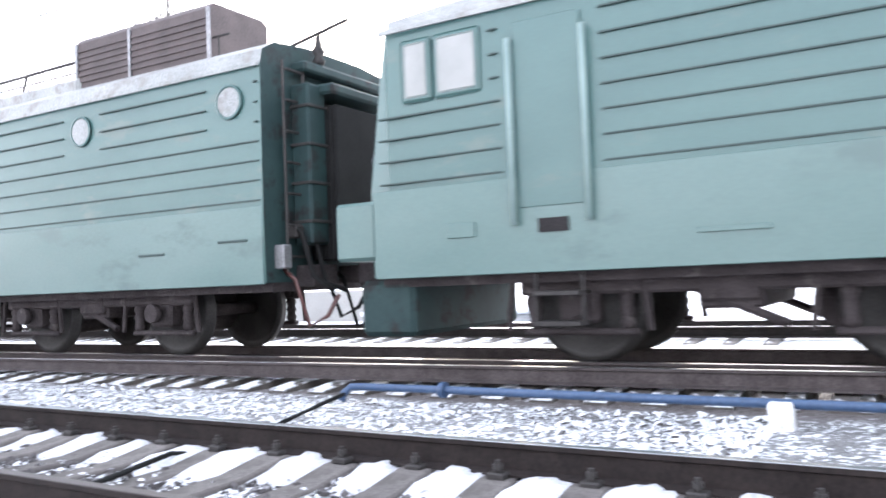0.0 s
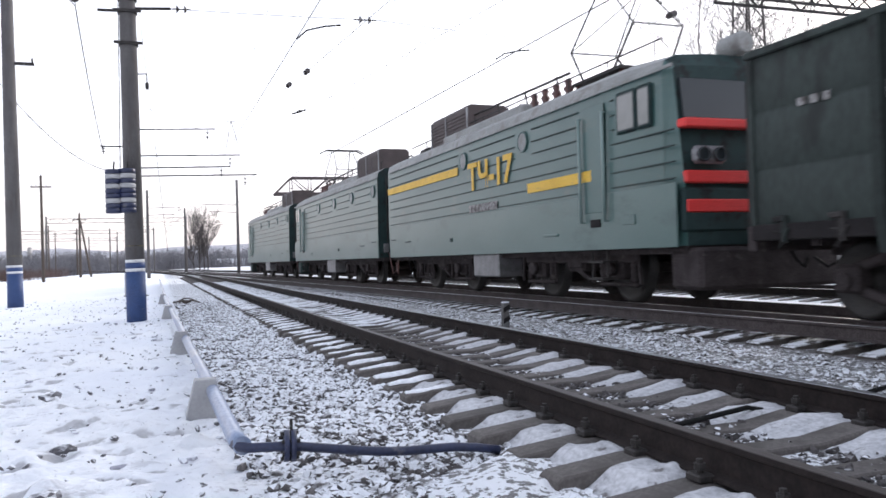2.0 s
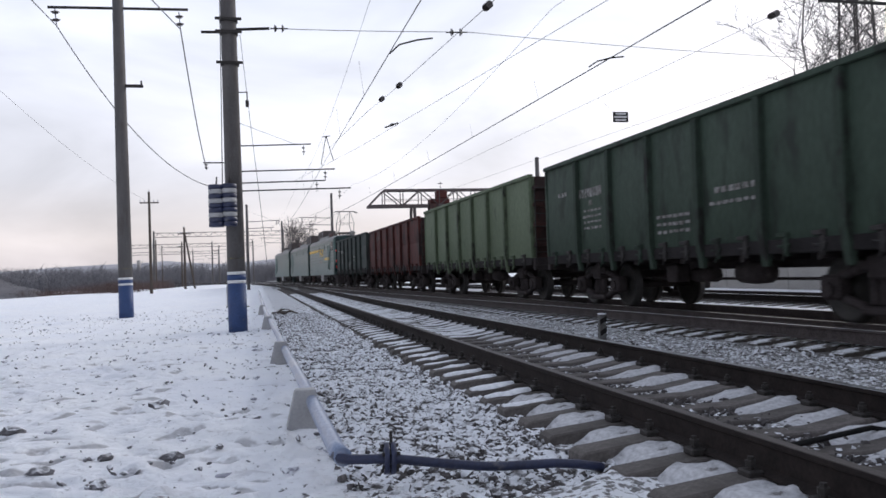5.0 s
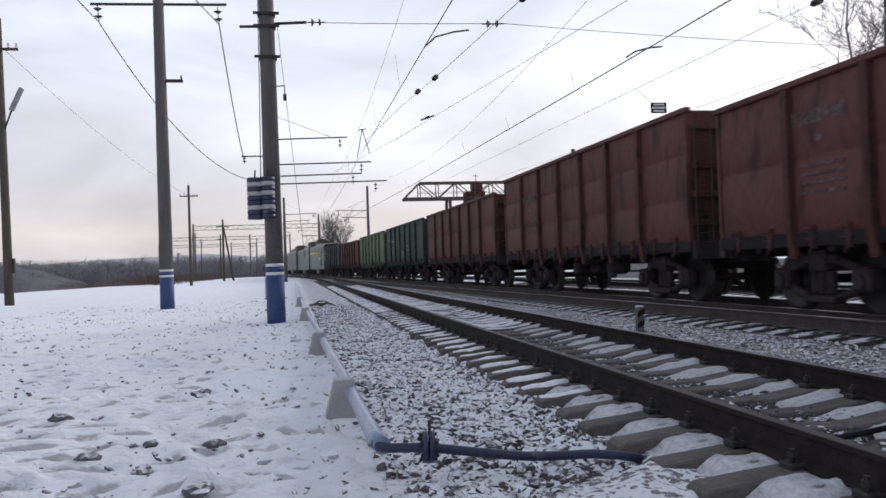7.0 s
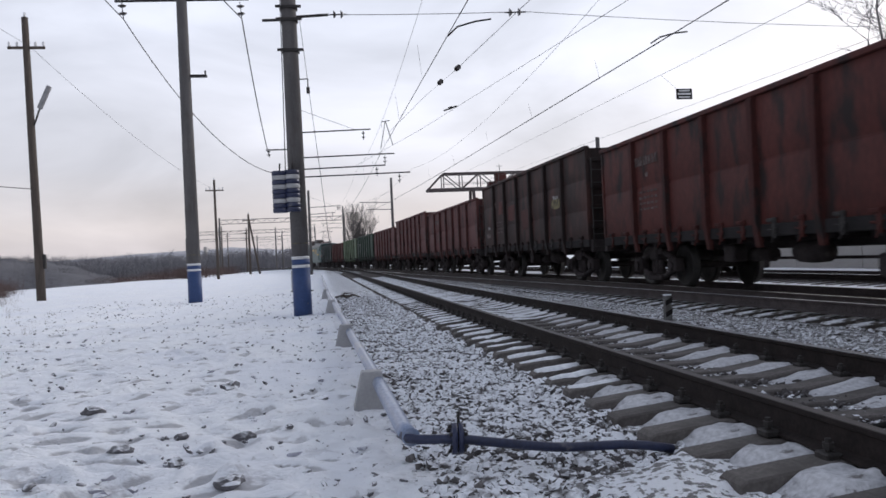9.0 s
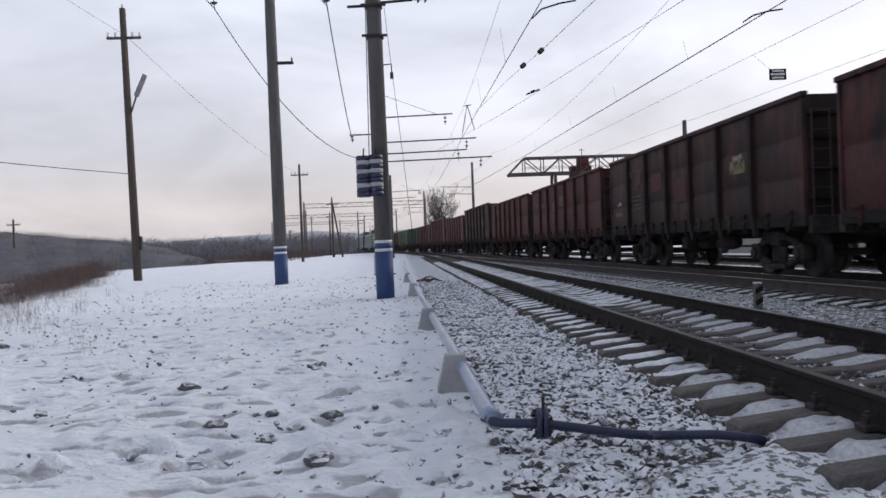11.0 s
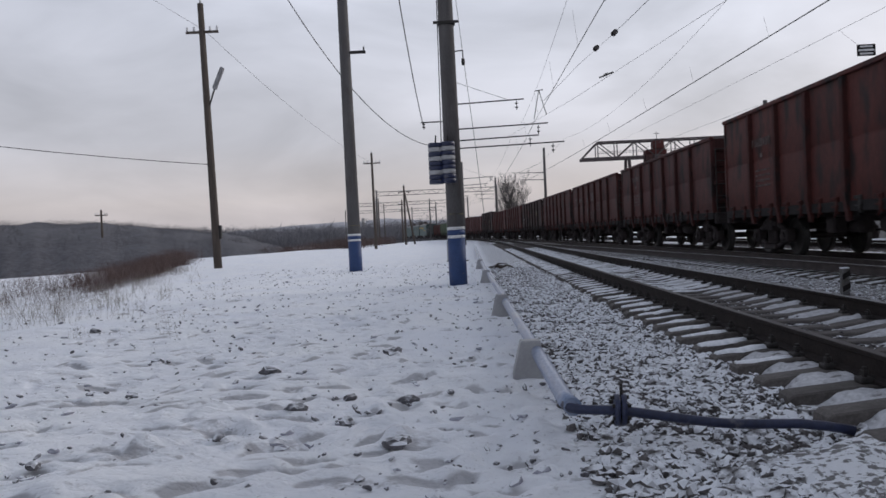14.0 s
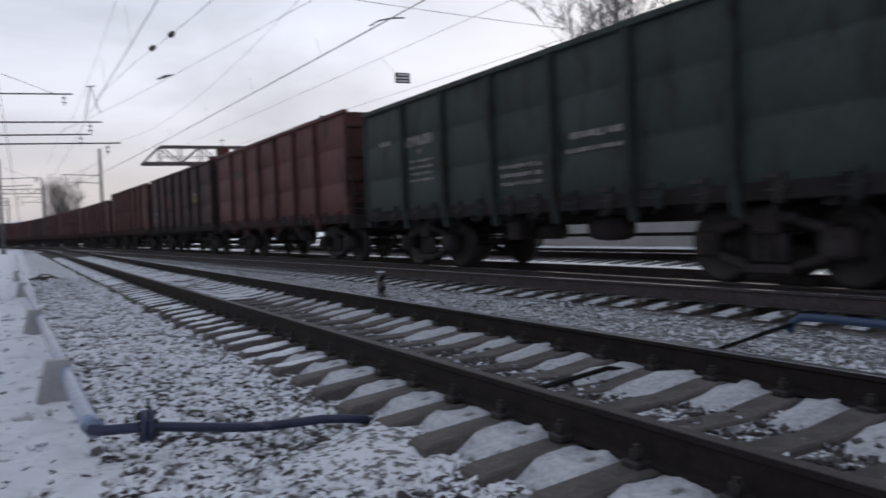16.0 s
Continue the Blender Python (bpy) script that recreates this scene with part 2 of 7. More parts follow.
M = dict(
    ground=snow_ground_material(),
    stone=worn("ballast_stone", (0.048, 0.044, 0.046), (0.165, 0.153, 0.15), 9.0, 0.9, vary=0, snow=1.15, steep=0.20),
    rock=worn("frozen_clod", (0.070, 0.068, 0.076), (0.155, 0.150, 0.162), 3.0, 0.95, bump=0.5, snow=0.9, steep=0.5),
    crust=worn("trodden_snow_crust", (0.22, 0.22, 0.26), (0.42, 0.42, 0.48), 6.0, 0.9, bump=0.4, snow=1.2, steep=0.35),
    barestone=worn("bare_ballast_stone", (0.028, 0.025, 0.026), (0.11, 0.10, 0.10), 9.0, 0.9, snow=0.5, steep=0.6),
    rail=worn("rusty_rail", (0.012, 0.0090, 0.0088), (0.026, 0.0195, 0.018), 6.0, 0.85, bump=0.2, spec=0.25),
    railhead=worn("polished_rail", (0.30, 0.30, 0.31), (0.46, 0.46, 0.48), 2.0, 0.32, metal=0.9, bump=0.05, stretch=(8, 0.4, 1)),
    bedrail=worn("dusty_brown_rail", (0.034, 0.027, 0.027), (0.072, 0.060, 0.059), 5.0, 0.8, bump=0.2, spec=0.3),
    dullhead=worn("rust_dulled_rail_top", (0.035, 0.028, 0.026), (0.075, 0.064, 0.060), 3.0, 0.55, metal=0.3, bump=0.1, stretch=(8, 0.4, 1)),
    sleeper=worn("concrete_sleeper", (0.088, 0.078, 0.074), (0.160, 0.145, 0.137), 2.0, 0.9, dirt=(0.08, 0.072, 0.066), dirt_amount=0.4, bump=0.25, vary=0.3),
    darksleeper=worn("tarred_sleeper", (0.06, 0.052, 0.049), (0.13, 0.115, 0.108), 4.0, 0.9, bump=0.4, stretch=(1, 6, 1), snow=0.25),
    snowtimber=worn("snowy_timber", (0.045, 0.04, 0.036), (0.10, 0.09, 0.08), 4.0, 0.9, bump=0.4, stretch=(1, 6, 1), snow=0.85),
    snow=worn("packed_snow", (0.72, 0.75, 0.81), (0.82, 0.84, 0.88), 2.0, 0.8, bump=0.3, fine=25.0),
    grimysnow=worn("shaded_grimy_trackside_snow", (0.40, 0.405, 0.43), (0.58, 0.585, 0.61), 5.0, 0.9, dirt=(0.13, 0.12, 0.118), dirt_amount=0.13, bump=0.5, fine=30.0),
    iron=worn("dark_iron", (0.018, 0.017, 0.017), (0.045, 0.040, 0.038), 5.0, 0.7, metal=0.3, bump=0.2),
    steel=worn("grey_steel", (0.16, 0.16, 0.165), (0.30, 0.30, 0.31), 4.0, 0.5, metal=0.6, bump=0.1),
    concrete=worn("pole_concrete", (0.074, 0.070, 0.071), (0.128, 0.121, 0.120), 1.2, 0.9, dirt=(0.085, 0.076, 0.073), dirt_amount=0.3, bump=0.4, stretch=(3, 3, 0.6)),
    pier=worn("pier_concrete", (0.30, 0.30, 0.31), (0.42, 0.42, 0.425), 2.0, 0.9, bump=0.2, grain=0.12),
    blue=worn("blue_paint", (0.018, 0.040, 0.125), (0.028, 0.062, 0.175), 3.0, 0.6, dirt=(0.12, 0.12, 0.14), dirt_amount=0.1, bump=0.2),
    # pale blue tones paint in the sheen along the pipe's lit top
    pipeblue=worn("blue_pipe_with_sheen", (0.13, 0.18, 0.31), (0.24, 0.30, 0.44), 1.2, 0.35, dirt=(0.33, 0.35, 0.40), dirt_amount=0.3, bump=0.08, stretch=(1, 0.5, 1), coat=0.4),
    navy=worn("navy_pipe", (0.014, 0.019, 0.050), (0.024, 0.032, 0.080), 3.0, 0.45, dirt=(0.10, 0.10, 0.12), dirt_amount=0.12, bump=0.15),
    brightpipe=worn("bright_blue_pipe", (0.028, 0.058, 0.122), (0.044, 0.080, 0.155), 2.5, 0.45, bump=0.15),
    postgrey=worn("shaded_grimy_whitewash", (0.085, 0.085, 0.086), (0.17, 0.17, 0.172), 5.0, 0.9, dirt=(0.09, 0.085, 0.08), dirt_amount=0.5, bump=0.3),
    white=worn("white_paint", (0.60, 0.60, 0.60), (0.76, 0.76, 0.76), 3.0, 0.6, dirt=(0.4, 0.39, 0.37), dirt_amount=0.2, bump=0.1),
    yellow=worn("yellow_paint", (0.60, 0.36, 0.03), (0.72, 0.46, 0.05), 2.0, 0.55, dirt=(0.35, 0.25, 0.08), dirt_amount=0.15),
    red=worn("red_paint", (0.60, 0.028, 0.026), (0.72, 0.042, 0.038), 2.0, 0.5),
    black=worn("black_paint", (0.012, 0.011, 0.0115), (0.03, 0.027, 0.028), 2.0, 0.85, spec=0.15),
    wood=worn("weathered_wood", (0.045, 0.036, 0.03), (0.10, 0.08, 0.066), 3.0, 0.9, bump=0.5, stretch=(8, 8, 0.5)),
    bark=worn("birch_bark", (0.10, 0.09, 0.085), (0.32, 0.30, 0.28), 2.0, 0.9, bump=0.3),
    twig=worn("bare_twigs", (0.050, 0.044, 0.044), (0.095, 0.085, 0.083), 0.3, 0.95, bump=0),
    wood_grey=worn("blue_grey_wood", (0.070, 0.070, 0.082), (0.115, 0.112, 0.122), 0.05, 0.95, bump=0),
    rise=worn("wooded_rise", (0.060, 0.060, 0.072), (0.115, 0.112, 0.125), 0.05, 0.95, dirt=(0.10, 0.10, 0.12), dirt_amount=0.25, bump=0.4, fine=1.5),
    # paler than the nearer wood: distance haze painted into the base colour
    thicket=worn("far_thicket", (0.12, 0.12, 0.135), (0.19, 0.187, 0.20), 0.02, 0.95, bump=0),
    shrub=worn("red_brown_shrub", (0.062, 0.042, 0.038), (0.115, 0.076, 0.068), 0.2, 0.95, bump=0),
    grass=worn("dry_grass", (0.13, 0.115, 0.095), (0.24, 0.21, 0.175), 1.0, 0.9, bump=0),
    wire=worn("copper_wire", (0.05, 0.045, 0.045), (0.09, 0.08, 0.08), 1.0, 0.6, metal=0.3, bump=0),
    insulator=worn("brown_porcelain", (0.03, 0.024, 0.024), (0.06, 0.05, 0.05), 2.0, 0.3, bump=0),
    loco=worn("loco_green", (0.038, 0.090, 0.085), (0.058, 0.117, 0.108), 0.6, 0.38, dirt=(0.075, 0.112, 0.10), dirt_amount=0.15, bump=0.03, stretch=(1, 0.5, 1.5), coat=0.30, spec=0.5, grain=0.08),
    locoskirt=worn("loco_skirt_green", (0.058, 0.115, 0.105), (0.085, 0.142, 0.131), 0.7, 0.4, dirt=(0.055, 0.10, 0.093), dirt_amount=0.25, bump=0.03, stretch=(1, 0.4, 1), coat=0.35, spec=0.5, grain=0.08),
    palegreen=worn("pale_green_paint", (0.16, 0.23, 0.22), (0.22, 0.29, 0.275), 2.0, 0.5, bump=0.03, grain=0.1),
    locoroof=worn("loco_roof_grey", (0.20, 0.21, 0.205), (0.31, 0.315, 0.31), 1.2, 0.6, dirt=(0.18, 0.17, 0.16), dirt_amount=0.3),
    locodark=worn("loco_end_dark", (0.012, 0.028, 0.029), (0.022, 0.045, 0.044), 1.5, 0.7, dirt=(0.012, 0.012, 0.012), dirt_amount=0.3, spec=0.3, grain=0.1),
    # side panes: reflected sky painted in as a pale base colour
    paleglass=worn("painted_sky_glass", (0.20, 0.205, 0.195), (0.28, 0.28, 0.27), 1.0, 0.12, bump=0, grain=0.05),
    redporcelain=worn("red_brown_porcelain", (0.055, 0.022, 0.020), (0.10, 0.038, 0.034), 3.0, 0.4, bump=0),
    louvre=worn("roof_box_brown", (0.045, 0.034, 0.034), (0.085, 0.066, 0.064), 2.0, 0.7),
    seam=worn("seam_shadow_gap", (0.02, 0.04, 0.04), (0.035, 0.055, 0.05), 2.0, 0.7, bump=0),
    rubber=worn("black_rubber", (0.008, 0.008, 0.008), (0.015, 0.015, 0.015), 3.0, 0.9, spec=0.2),
    bogie=worn("bogie_grime", (0.024, 0.020, 0.0205), (0.058, 0.049, 0.050), 3.0, 0.8, dirt=(0.085, 0.074, 0.072), dirt_amount=0.12, bump=0.3, spec=0.15),
    wheel=worn("wheel_steel", (0.016, 0.015, 0.015), (0.045, 0.042, 0.04), 3.0, 0.6, metal=0.3, bump=0.1),
    coal=worn("coal", (0.012, 0.012, 0.013), (0.035, 0.034, 0.034), 6.0, 0.8, bump=0.8, snow=0.15),
    lettering=worn("faded_lettering", (0.17, 0.165, 0.16), (0.33, 0.325, 0.32), 5.0, 0.7, dirt=(0.08, 0.07, 0.065), dirt_amount=0.5),
    ochre=worn("scraped_ochre_paint", (0.13, 0.115, 0.05), (0.22, 0.19, 0.09), 4.0, 0.8, dirt=(0.03, 0.025, 0.02), dirt_amount=0.5),
    faintmark=worn("faint_stencil", (0.07, 0.045, 0.042), (0.15, 0.115, 0.11), 5.0, 0.8, dirt=(0.04, 0.025, 0.022), dirt_amount=0.5),
    hill=worn("snowy_hillside", (0.40, 0.41, 0.45), (0.58, 0.59, 0.63), 0.01, 0.95, dirt=(0.22, 0.22, 0.25), dirt_amount=0.6, bump=0, fine=0.2),
    roofing=worn("snowy_roof", (0.6, 0.62, 0.66), (0.72, 0.74, 0.78), 0.5, 0.9),
    plaster=worn("grey_plaster", (0.28, 0.27, 0.26), (0.40, 0.38, 0.36), 0.5, 0.9),
)
glass, gN, gL, gP = node_material("window_glass")
gP.inputs["Base Color"].default_value = (0.025, 0.03, 0.034, 1)
gP.inputs["Roughness"].default_value, gP.inputs["Metallic"].default_value = 0.08, 0.0
gP.inputs["Specular IOR Level"].default_value = 0.4
M["glass"] = glass
PAINTS = {
    "dark_green": ((0.0264, 0.0357, 0.0329), (0.0409, 0.0532, 0.049)),
    "red_brown": ((0.056, 0.0150, 0.0130), (0.092, 0.0248, 0.0206)),
    "light_green": ((0.0976, 0.128, 0.0784), (0.124, 0.16, 0.1008)),
    "mid_green": ((0.031, 0.050, 0.036), (0.047, 0.071, 0.052)),
    "brick_red": ((0.082, 0.0315, 0.0300), (0.122, 0.0465, 0.0440)),
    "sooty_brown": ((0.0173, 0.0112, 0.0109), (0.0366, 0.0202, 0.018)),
    "dull_red": ((0.052, 0.0165, 0.0152), (0.082, 0.0262, 0.0238)),
    "rust_brown": ((0.050, 0.0155, 0.0138), (0.080, 0.0245, 0.0215)),
}
for k_, (a_, b_) in PAINTS.items():
    M[k_] = worn("wagon_" + k_, a_, b_, 0.5, 0.7, dirt=(0.062, 0.026, 0.022) if k_ == "sooty_brown" else (0.017, 0.011, 0.011) if k_ in ("red_brown", "dull_red") else tuple(c * 0.45 + 0.006 for c in a_), dirt_amount={"sooty_brown": 0.42, "light_green": 0.05, "red_brown": 0.36, "dull_red": 0.36}.get(k_, 0.30), spec=0.28, bump=0.25, stretch=(1, 1.5, 0.5), fine=14.0)
    # darker copy of each paint: post and end-wall shade painted in, plus grime
    M[k_ + "_post"] = worn("shaded_grimy_" + k_, tuple(c * 0.68 for c in a_), tuple(c * 0.78 for c in b_), 1.5, 0.8, dirt=(0.014, 0.012, 0.012), dirt_amount=0.3, spec=0.3, bump=0.25, stretch=(1, 1, 0.4))


# ---- building helpers ----
def empty(name, m=None):
    ob = new(name)
    ob.empty_display_size = 0.2
    if m is not None:
        ob.matrix_basis = m
    return ob


def part(name, bm, material, parent=None, label=""):
    me = bpy.data.meshes.new(name)
    bm.to_mesh(me)
    bm.free()
    return part_of(name, me, material, parent, label)


def part_of(name, me, material, parent=None, label=""):
    if material and not me.materials:
        me.materials.append(M[material])
    ob = new(name, me)
    if parent is not None:
        ob.parent = parent
    if label:
        tagged(ob, label)
    return ob


def box(bm, x0, x1, y0, y1, z0, z1, bevel=0.0, m=None):
    """An axis-aligned box, its long edges eased by bevel metres."""
    r = bmesh.ops.create_cube(bm, size=1.0)
    vs = r["verts"]
    for v in vs:
        v.co = Vector(((x0 + x1) / 2 + v.co.x * (x1 - x0), (y0 + y1) / 2 + v.co.y * (y1 - y0), (z0 + z1) / 2 + v.co.z * (z1 - z0)))
    if bevel:
        es = list({e for v in vs for e in v.link_edges})
        r = bmesh.ops.bevel(bm, geom=es, offset=bevel, segments=1, affect="EDGES")
        vs = list(set(vs) | set(r["verts"])) if m is not None else vs
    if m is not None:
        bmesh.ops.transform(bm, matrix=m, verts=[v for v in vs if v.is_valid])
    return bm


def rod(bm, a, b, r0, r1=None, n=8):
    """A round bar from a to b, radius r0 to r1, with closed ends."""
    a, b = Vector(a), Vector(b)
    r1 = r0 if r1 is None else r1
    q = (b - a).to_track_quat("Z", "Y").to_matrix()
    rings = []
    for p, r in ((a, r0), (b, r1)):
        rings.append([bm.verts.new(p + q @ Vector((math.cos(6.28318 * k / n) * r, math.sin(6.28318 * k / n) * r, 0))) for k in range(n)])
    for k in range(n):
        f = bm.faces.new((rings[0][k], rings[0][(k + 1) % n], rings[1][(k + 1) % n], rings[1][k]))
        f.smooth = n > 6
    bm.faces.new(rings[0][::-1])
    bm.faces.new(rings[1])
    return bm


def lathe(bm, prof, n=20, m=None):
    """A turned body about z from (radius, z) pairs."""
    vs = []
    for r, z in prof:
        vs.append([bm.verts.new((math.cos(6.28318 * k / n) * r, math.sin(6.28318 * k / n) * r, z)) for k in range(n)])
    for a, b in zip(vs, vs[1:]):
        for k in range(n):
            bm.faces.new((a[k], a[(k + 1) % n], b[(k + 1) % n], b[k])).smooth = True
    bm.faces.new(vs[0][::-1])
    bm.faces.new(vs[-1])
    if m is not None:
        bmesh.ops.transform(bm, matrix=m, verts=[v for ring in vs for v in ring])
    return bm


def sweep(bm, prof, pts, closed=True):
    """A profile of (side, up) pairs drawn along points of the plan."""
    pts = [Vector(p) for p in pts]
    rings = []
    for i, p in enumerate(pts):
        d = (pts[min(i + 1, len(pts) - 1)] - pts[max(i - 1, 0)])
        d.z = 0
        d.normalize()
        side = Vector((d.y, -d.x, 0))
        rings.append([bm.verts.new(p + side * u + Vector((0, 0, w))) for u, w in prof])
    n = len(prof)
    for a, b in zip(rings, rings[1:]):
        for k in range(n if closed else n - 1):
            bm.faces.new((a[k], a[(k + 1) % n], b[(k + 1) % n], b[k]))
    if closed:
        bm.faces.new(rings[0][::-1])
        bm.faces.new(rings[-1])
    return bm


def tube(name, pts, r, material, parent=None, res=3, label=""):
    """A bent pipe or a wire along points, as a mesh."""
    bm = bmesh.new()
    n = 6 if r < 0.03 else 14
    pts = [Vector(p) for p in pts]
    rings = []
    for i, p in enumerate(pts):
        d = (pts[min(i + 1, len(pts) - 1)] - pts[max(i - 1, 0)]).normalized()
        q = d.to_track_quat("Z", "Y").to_matrix()
        rings.append([bm.verts.new(p + q @ Vector((math.cos(6.28318 * k / n) * r, math.sin(6.28318 * k / n) * r, 0))) for k in range(n)])
    for a, b in zip(rings, rings[1:]):
        best = min(range(n), key=lambda s: (a[0].co - b[s].co).length)
        for k in range(n):
            bm.faces.new((a[k], a[(k + 1) % n], b[(k + 1 + best) % n], b[(k + best) % n])).smooth = True
    bm.faces.new(rings[0][::-1])
    bm.faces.new(rings[-1])
    return part(name, bm, material, parent, label)


# ---- the lines ----
TR_X, TR_K = 8.96, 0.00042           # running line: axis at the camera, and how it bends away to the left
def train_x(y):
    if y > 260:
        return TR_X - TR_K * 260 * 260 - 2 * TR_K * 260 * (y - 260)
    return TR_X - TR_K * y * y


def train_yaw(y):
    return math.degrees(math.atan(2 * TR_K * min(y, 260)))


NEAR_X = 3.325                        # near track axis
def near_x(y):
    return NEAR_X - (0.0006 * (y - 60) ** 2 if 60 < y <= 200 else (11.76 + 0.168 * (y - 200) if y > 200 else 0))


def cross_x(y):
    """The nearer rail of the crossover between the two lines."""
    t = min(max((y + 18) / 100, 0), 1)
    return 8.16 + (near_x(min(y, 82)) + 0.8 - 8.16) * (t * t * (3 - 2 * t))


def siding_x(y):
    return 14.3 - TR_K * 0.9 * min(y, 250) ** 2


def ground_z(x, y):
    """Height of the snow: a level strip beside the line, a bank that falls away beyond it, trackbeds."""
    e = -3.1 - 0.30 * max(min(y, 75), -20) + (0.16 * (y - 75) if y > 75 else 0)
    z = -0.31
    d = max(0.0, e - x)
    z -= 1.35 * (1 - math.exp(-(d / 9.0) ** 1.4))
    if x > 0.4:                                  # trackbed
        k = min(1.0, (x - 0.4) / 1.1)
        z -= 0.02 * k if x < 1.9 else 0
    if 1.75 < x < 5.0 and -30 < y < 90:          # snow lying between the sleepers
        z += 0.045 * min(1, max(0, (x - 2.35) / 0.2), max(0, (4.95 - x) / 0.3))
    if x > 11.5:
        z += 0.15 * min(1, (x - 11.5) / 3)
    return z


random.seed(3)
def axis(lo, hi, fine_lo, fine_hi, step, grow=1.22):
    v = list(np.arange(fine_lo, fine_hi, step))
    s, p = step, fine_hi
    while p < hi:
        v.append(p)
        s *= grow
        p += s
    v.append(hi)
    s, p = step, fine_lo
    while p > lo:
        s *= grow
        p -= s
        v.append(max(p, lo))
    return sorted(set(round(float(a), 4) for a in v))


def build_ground():
    xs, ys = axis(-4000, 4000, -6.0, 2.4, 0.036, 1.11), axis(-4000, 4000, 2.4, 12.0, 0.036, 1.075)
    verts, faces = [], []
    gx, gy = np.meshgrid(np.array(xs), np.array(ys))
    tread = np.zeros_like(gx)
    rng = np.random.default_rng(17)
    for _ in range(420):                                        # footprints and kicked-up lumps
        fy = 2.6 + 16 * rng.random() ** 1.3
        fx = 0.2 - (1.2 + fy * 0.42) * rng.random() ** 0.9
        a, ln, wd = rng.normal(0.15, 0.5), rng.uniform(0.10, 0.24), rng.uniform(0.045, 0.09)
        u = (gx - fx) * math.cos(a) + (gy - fy) * math.sin(a)
        v = -(gx - fx) * math.sin(a) + (gy - fy) * math.cos(a)
        q = (u / ln) ** 2 + (v / wd) ** 2
        k = rng.uniform(0.022, 0.05)
        tread -= k * np.exp(-q ** 2)
        tread += k * 0.30 * np.exp(-(u / ln) ** 2 - ((v - wd * 1.7) / (wd * 0.7)) ** 2)
    pressed = np.clip(-tread / 0.035, 0, 1)
    for _ in range(420):                                        # crusts thrown up by boots, steep towards the walker
        fy = 3.0 + 13 * rng.random() ** 1.4
        fx = 0.3 - (0.8 + fy * 0.40) * rng.random() ** 1.25
        a, ln, wd = rng.normal(0.1, 0.45), rng.uniform(0.06, 0.20), rng.uniform(0.05, 0.13)
        u = (gx - fx) * math.cos(a) + (gy - fy) * math.sin(a)
        v = -(gx - fx) * math.sin(a) + (gy - fy) * math.cos(a)
        ramp = np.clip(1 - (u / ln) ** 2, 0, 1) * np.clip((v + wd * 0.3) / (wd * 0.3), 0, 1) * np.clip(1 - v / (wd * 1.8), 0, 1)
        tread += rng.uniform(0.015, 0.045) * ramp
    for j, y in enumerate(ys):
        for i, x in enumerate(xs):
            z = ground_z(x, y) + float(tread[j, i])
            near = max(0.25, 1 - max(0, y - 30) / 60) if y > 0 else 0.4
            p = Vector((x, y, 0))
            if -14 < x < 30 and -5 < y < 70:
                z += near * (0.05 if x < 0.2 else 0.01) * noise.fractal(p * 0.8, 1.0, 2.0, 3)
                if x < 0.6:
                    rough = 0.5 + 0.5 * noise.noise(p * 0.35 + Vector((3, 9, 0)))
                    ridge = abs(noise.fractal(p * Vector((1.6, 2.6, 1)) + Vector((7, 3, 0)), 1.0, 2.0, 3))
                    z += near * (0.04 * ridge * (0.4 + rough) - 0.016)
                    h = noise.fractal(p * Vector((2.3, 3.4, 1)) + Vector((17, 5, 0)), 1.0, 2.0, 3)
                    z -= 0.09 * max(0, h - 0.28) * near * (0.4 + rough)
                else:
                    z += near * (0.022 if x < 2.0 else 0.012) * noise.fractal(p * Vector((4.2, 6.0, 1)), 1.0, 2.0, 3)
            elif x < -14 or y > 70:
                z += 0.25 * noise.fractal(p * 0.05, 1.0, 2.0, 3)
            if 1.0 < x < 2.2 and 1.5 < y < 4.3:                 # trodden mound of snow where the pipe goes under
                z += 0.075 * math.exp(-((x - 1.72) / 0.34) ** 2 - ((y - 3.85) / 0.40) ** 2) + 0.05 * math.exp(-((x - 1.98) / 0.30) ** 2 - ((y - 4.28) / 0.30) ** 2)
            verts.append((x, y, z))
    w = len(xs)
    for j in range(len(ys) - 1):
        for i in range(w - 1):
            a = j * w + i
            faces.append((a, a + 1, a + w + 1, a + w))
    me = bpy.data.meshes.new("ground")
    me.from_pydata(verts, [], faces)
    me.polygons.foreach_set("use_smooth", [True] * len(faces))
    me.attributes.new("trodden", "FLOAT", "POINT").data.foreach_set("value", pressed.ravel().astype(np.float32))
    ob = part_of("ground", me, "ground")
    tagged(ob, "trodden snow over frozen soil and gravel", "ground", kind="structure")
    return ob


ground = build_ground()

RAIL_FOOT = [(-0.075, -0.18), (0.075, -0.18), (0.075, -0.168), (0.012, -0.150), (0.010, -0.042), (0.036, -0.030), (0.0365, -0.004), (-0.0365, -0.004), (-0.036, -0.030), (-0.010, -0.042), (-0.012, -0.150), (-0.075, -0.168)]
RAIL_HEAD = [(-0.033, -0.003), (0.033, -0.003), (0.030, 0.0), (-0.030, 0.0)]


def rail_run(track, f, y0, y1, z=0.0, step=2.0, head="railhead", web="rail"):
    pts = [(f(y), y, z) for y in np.arange(y0, y1 + step, step)]
    r = part("rail", sweep(bmesh.new(), RAIL_FOOT, pts), web, track)
    part("running_surface", sweep(bmesh.new(), RAIL_HEAD, pts), head, r, "rust-dulled running surface" if head == "dullhead" else "worn bright running surface")


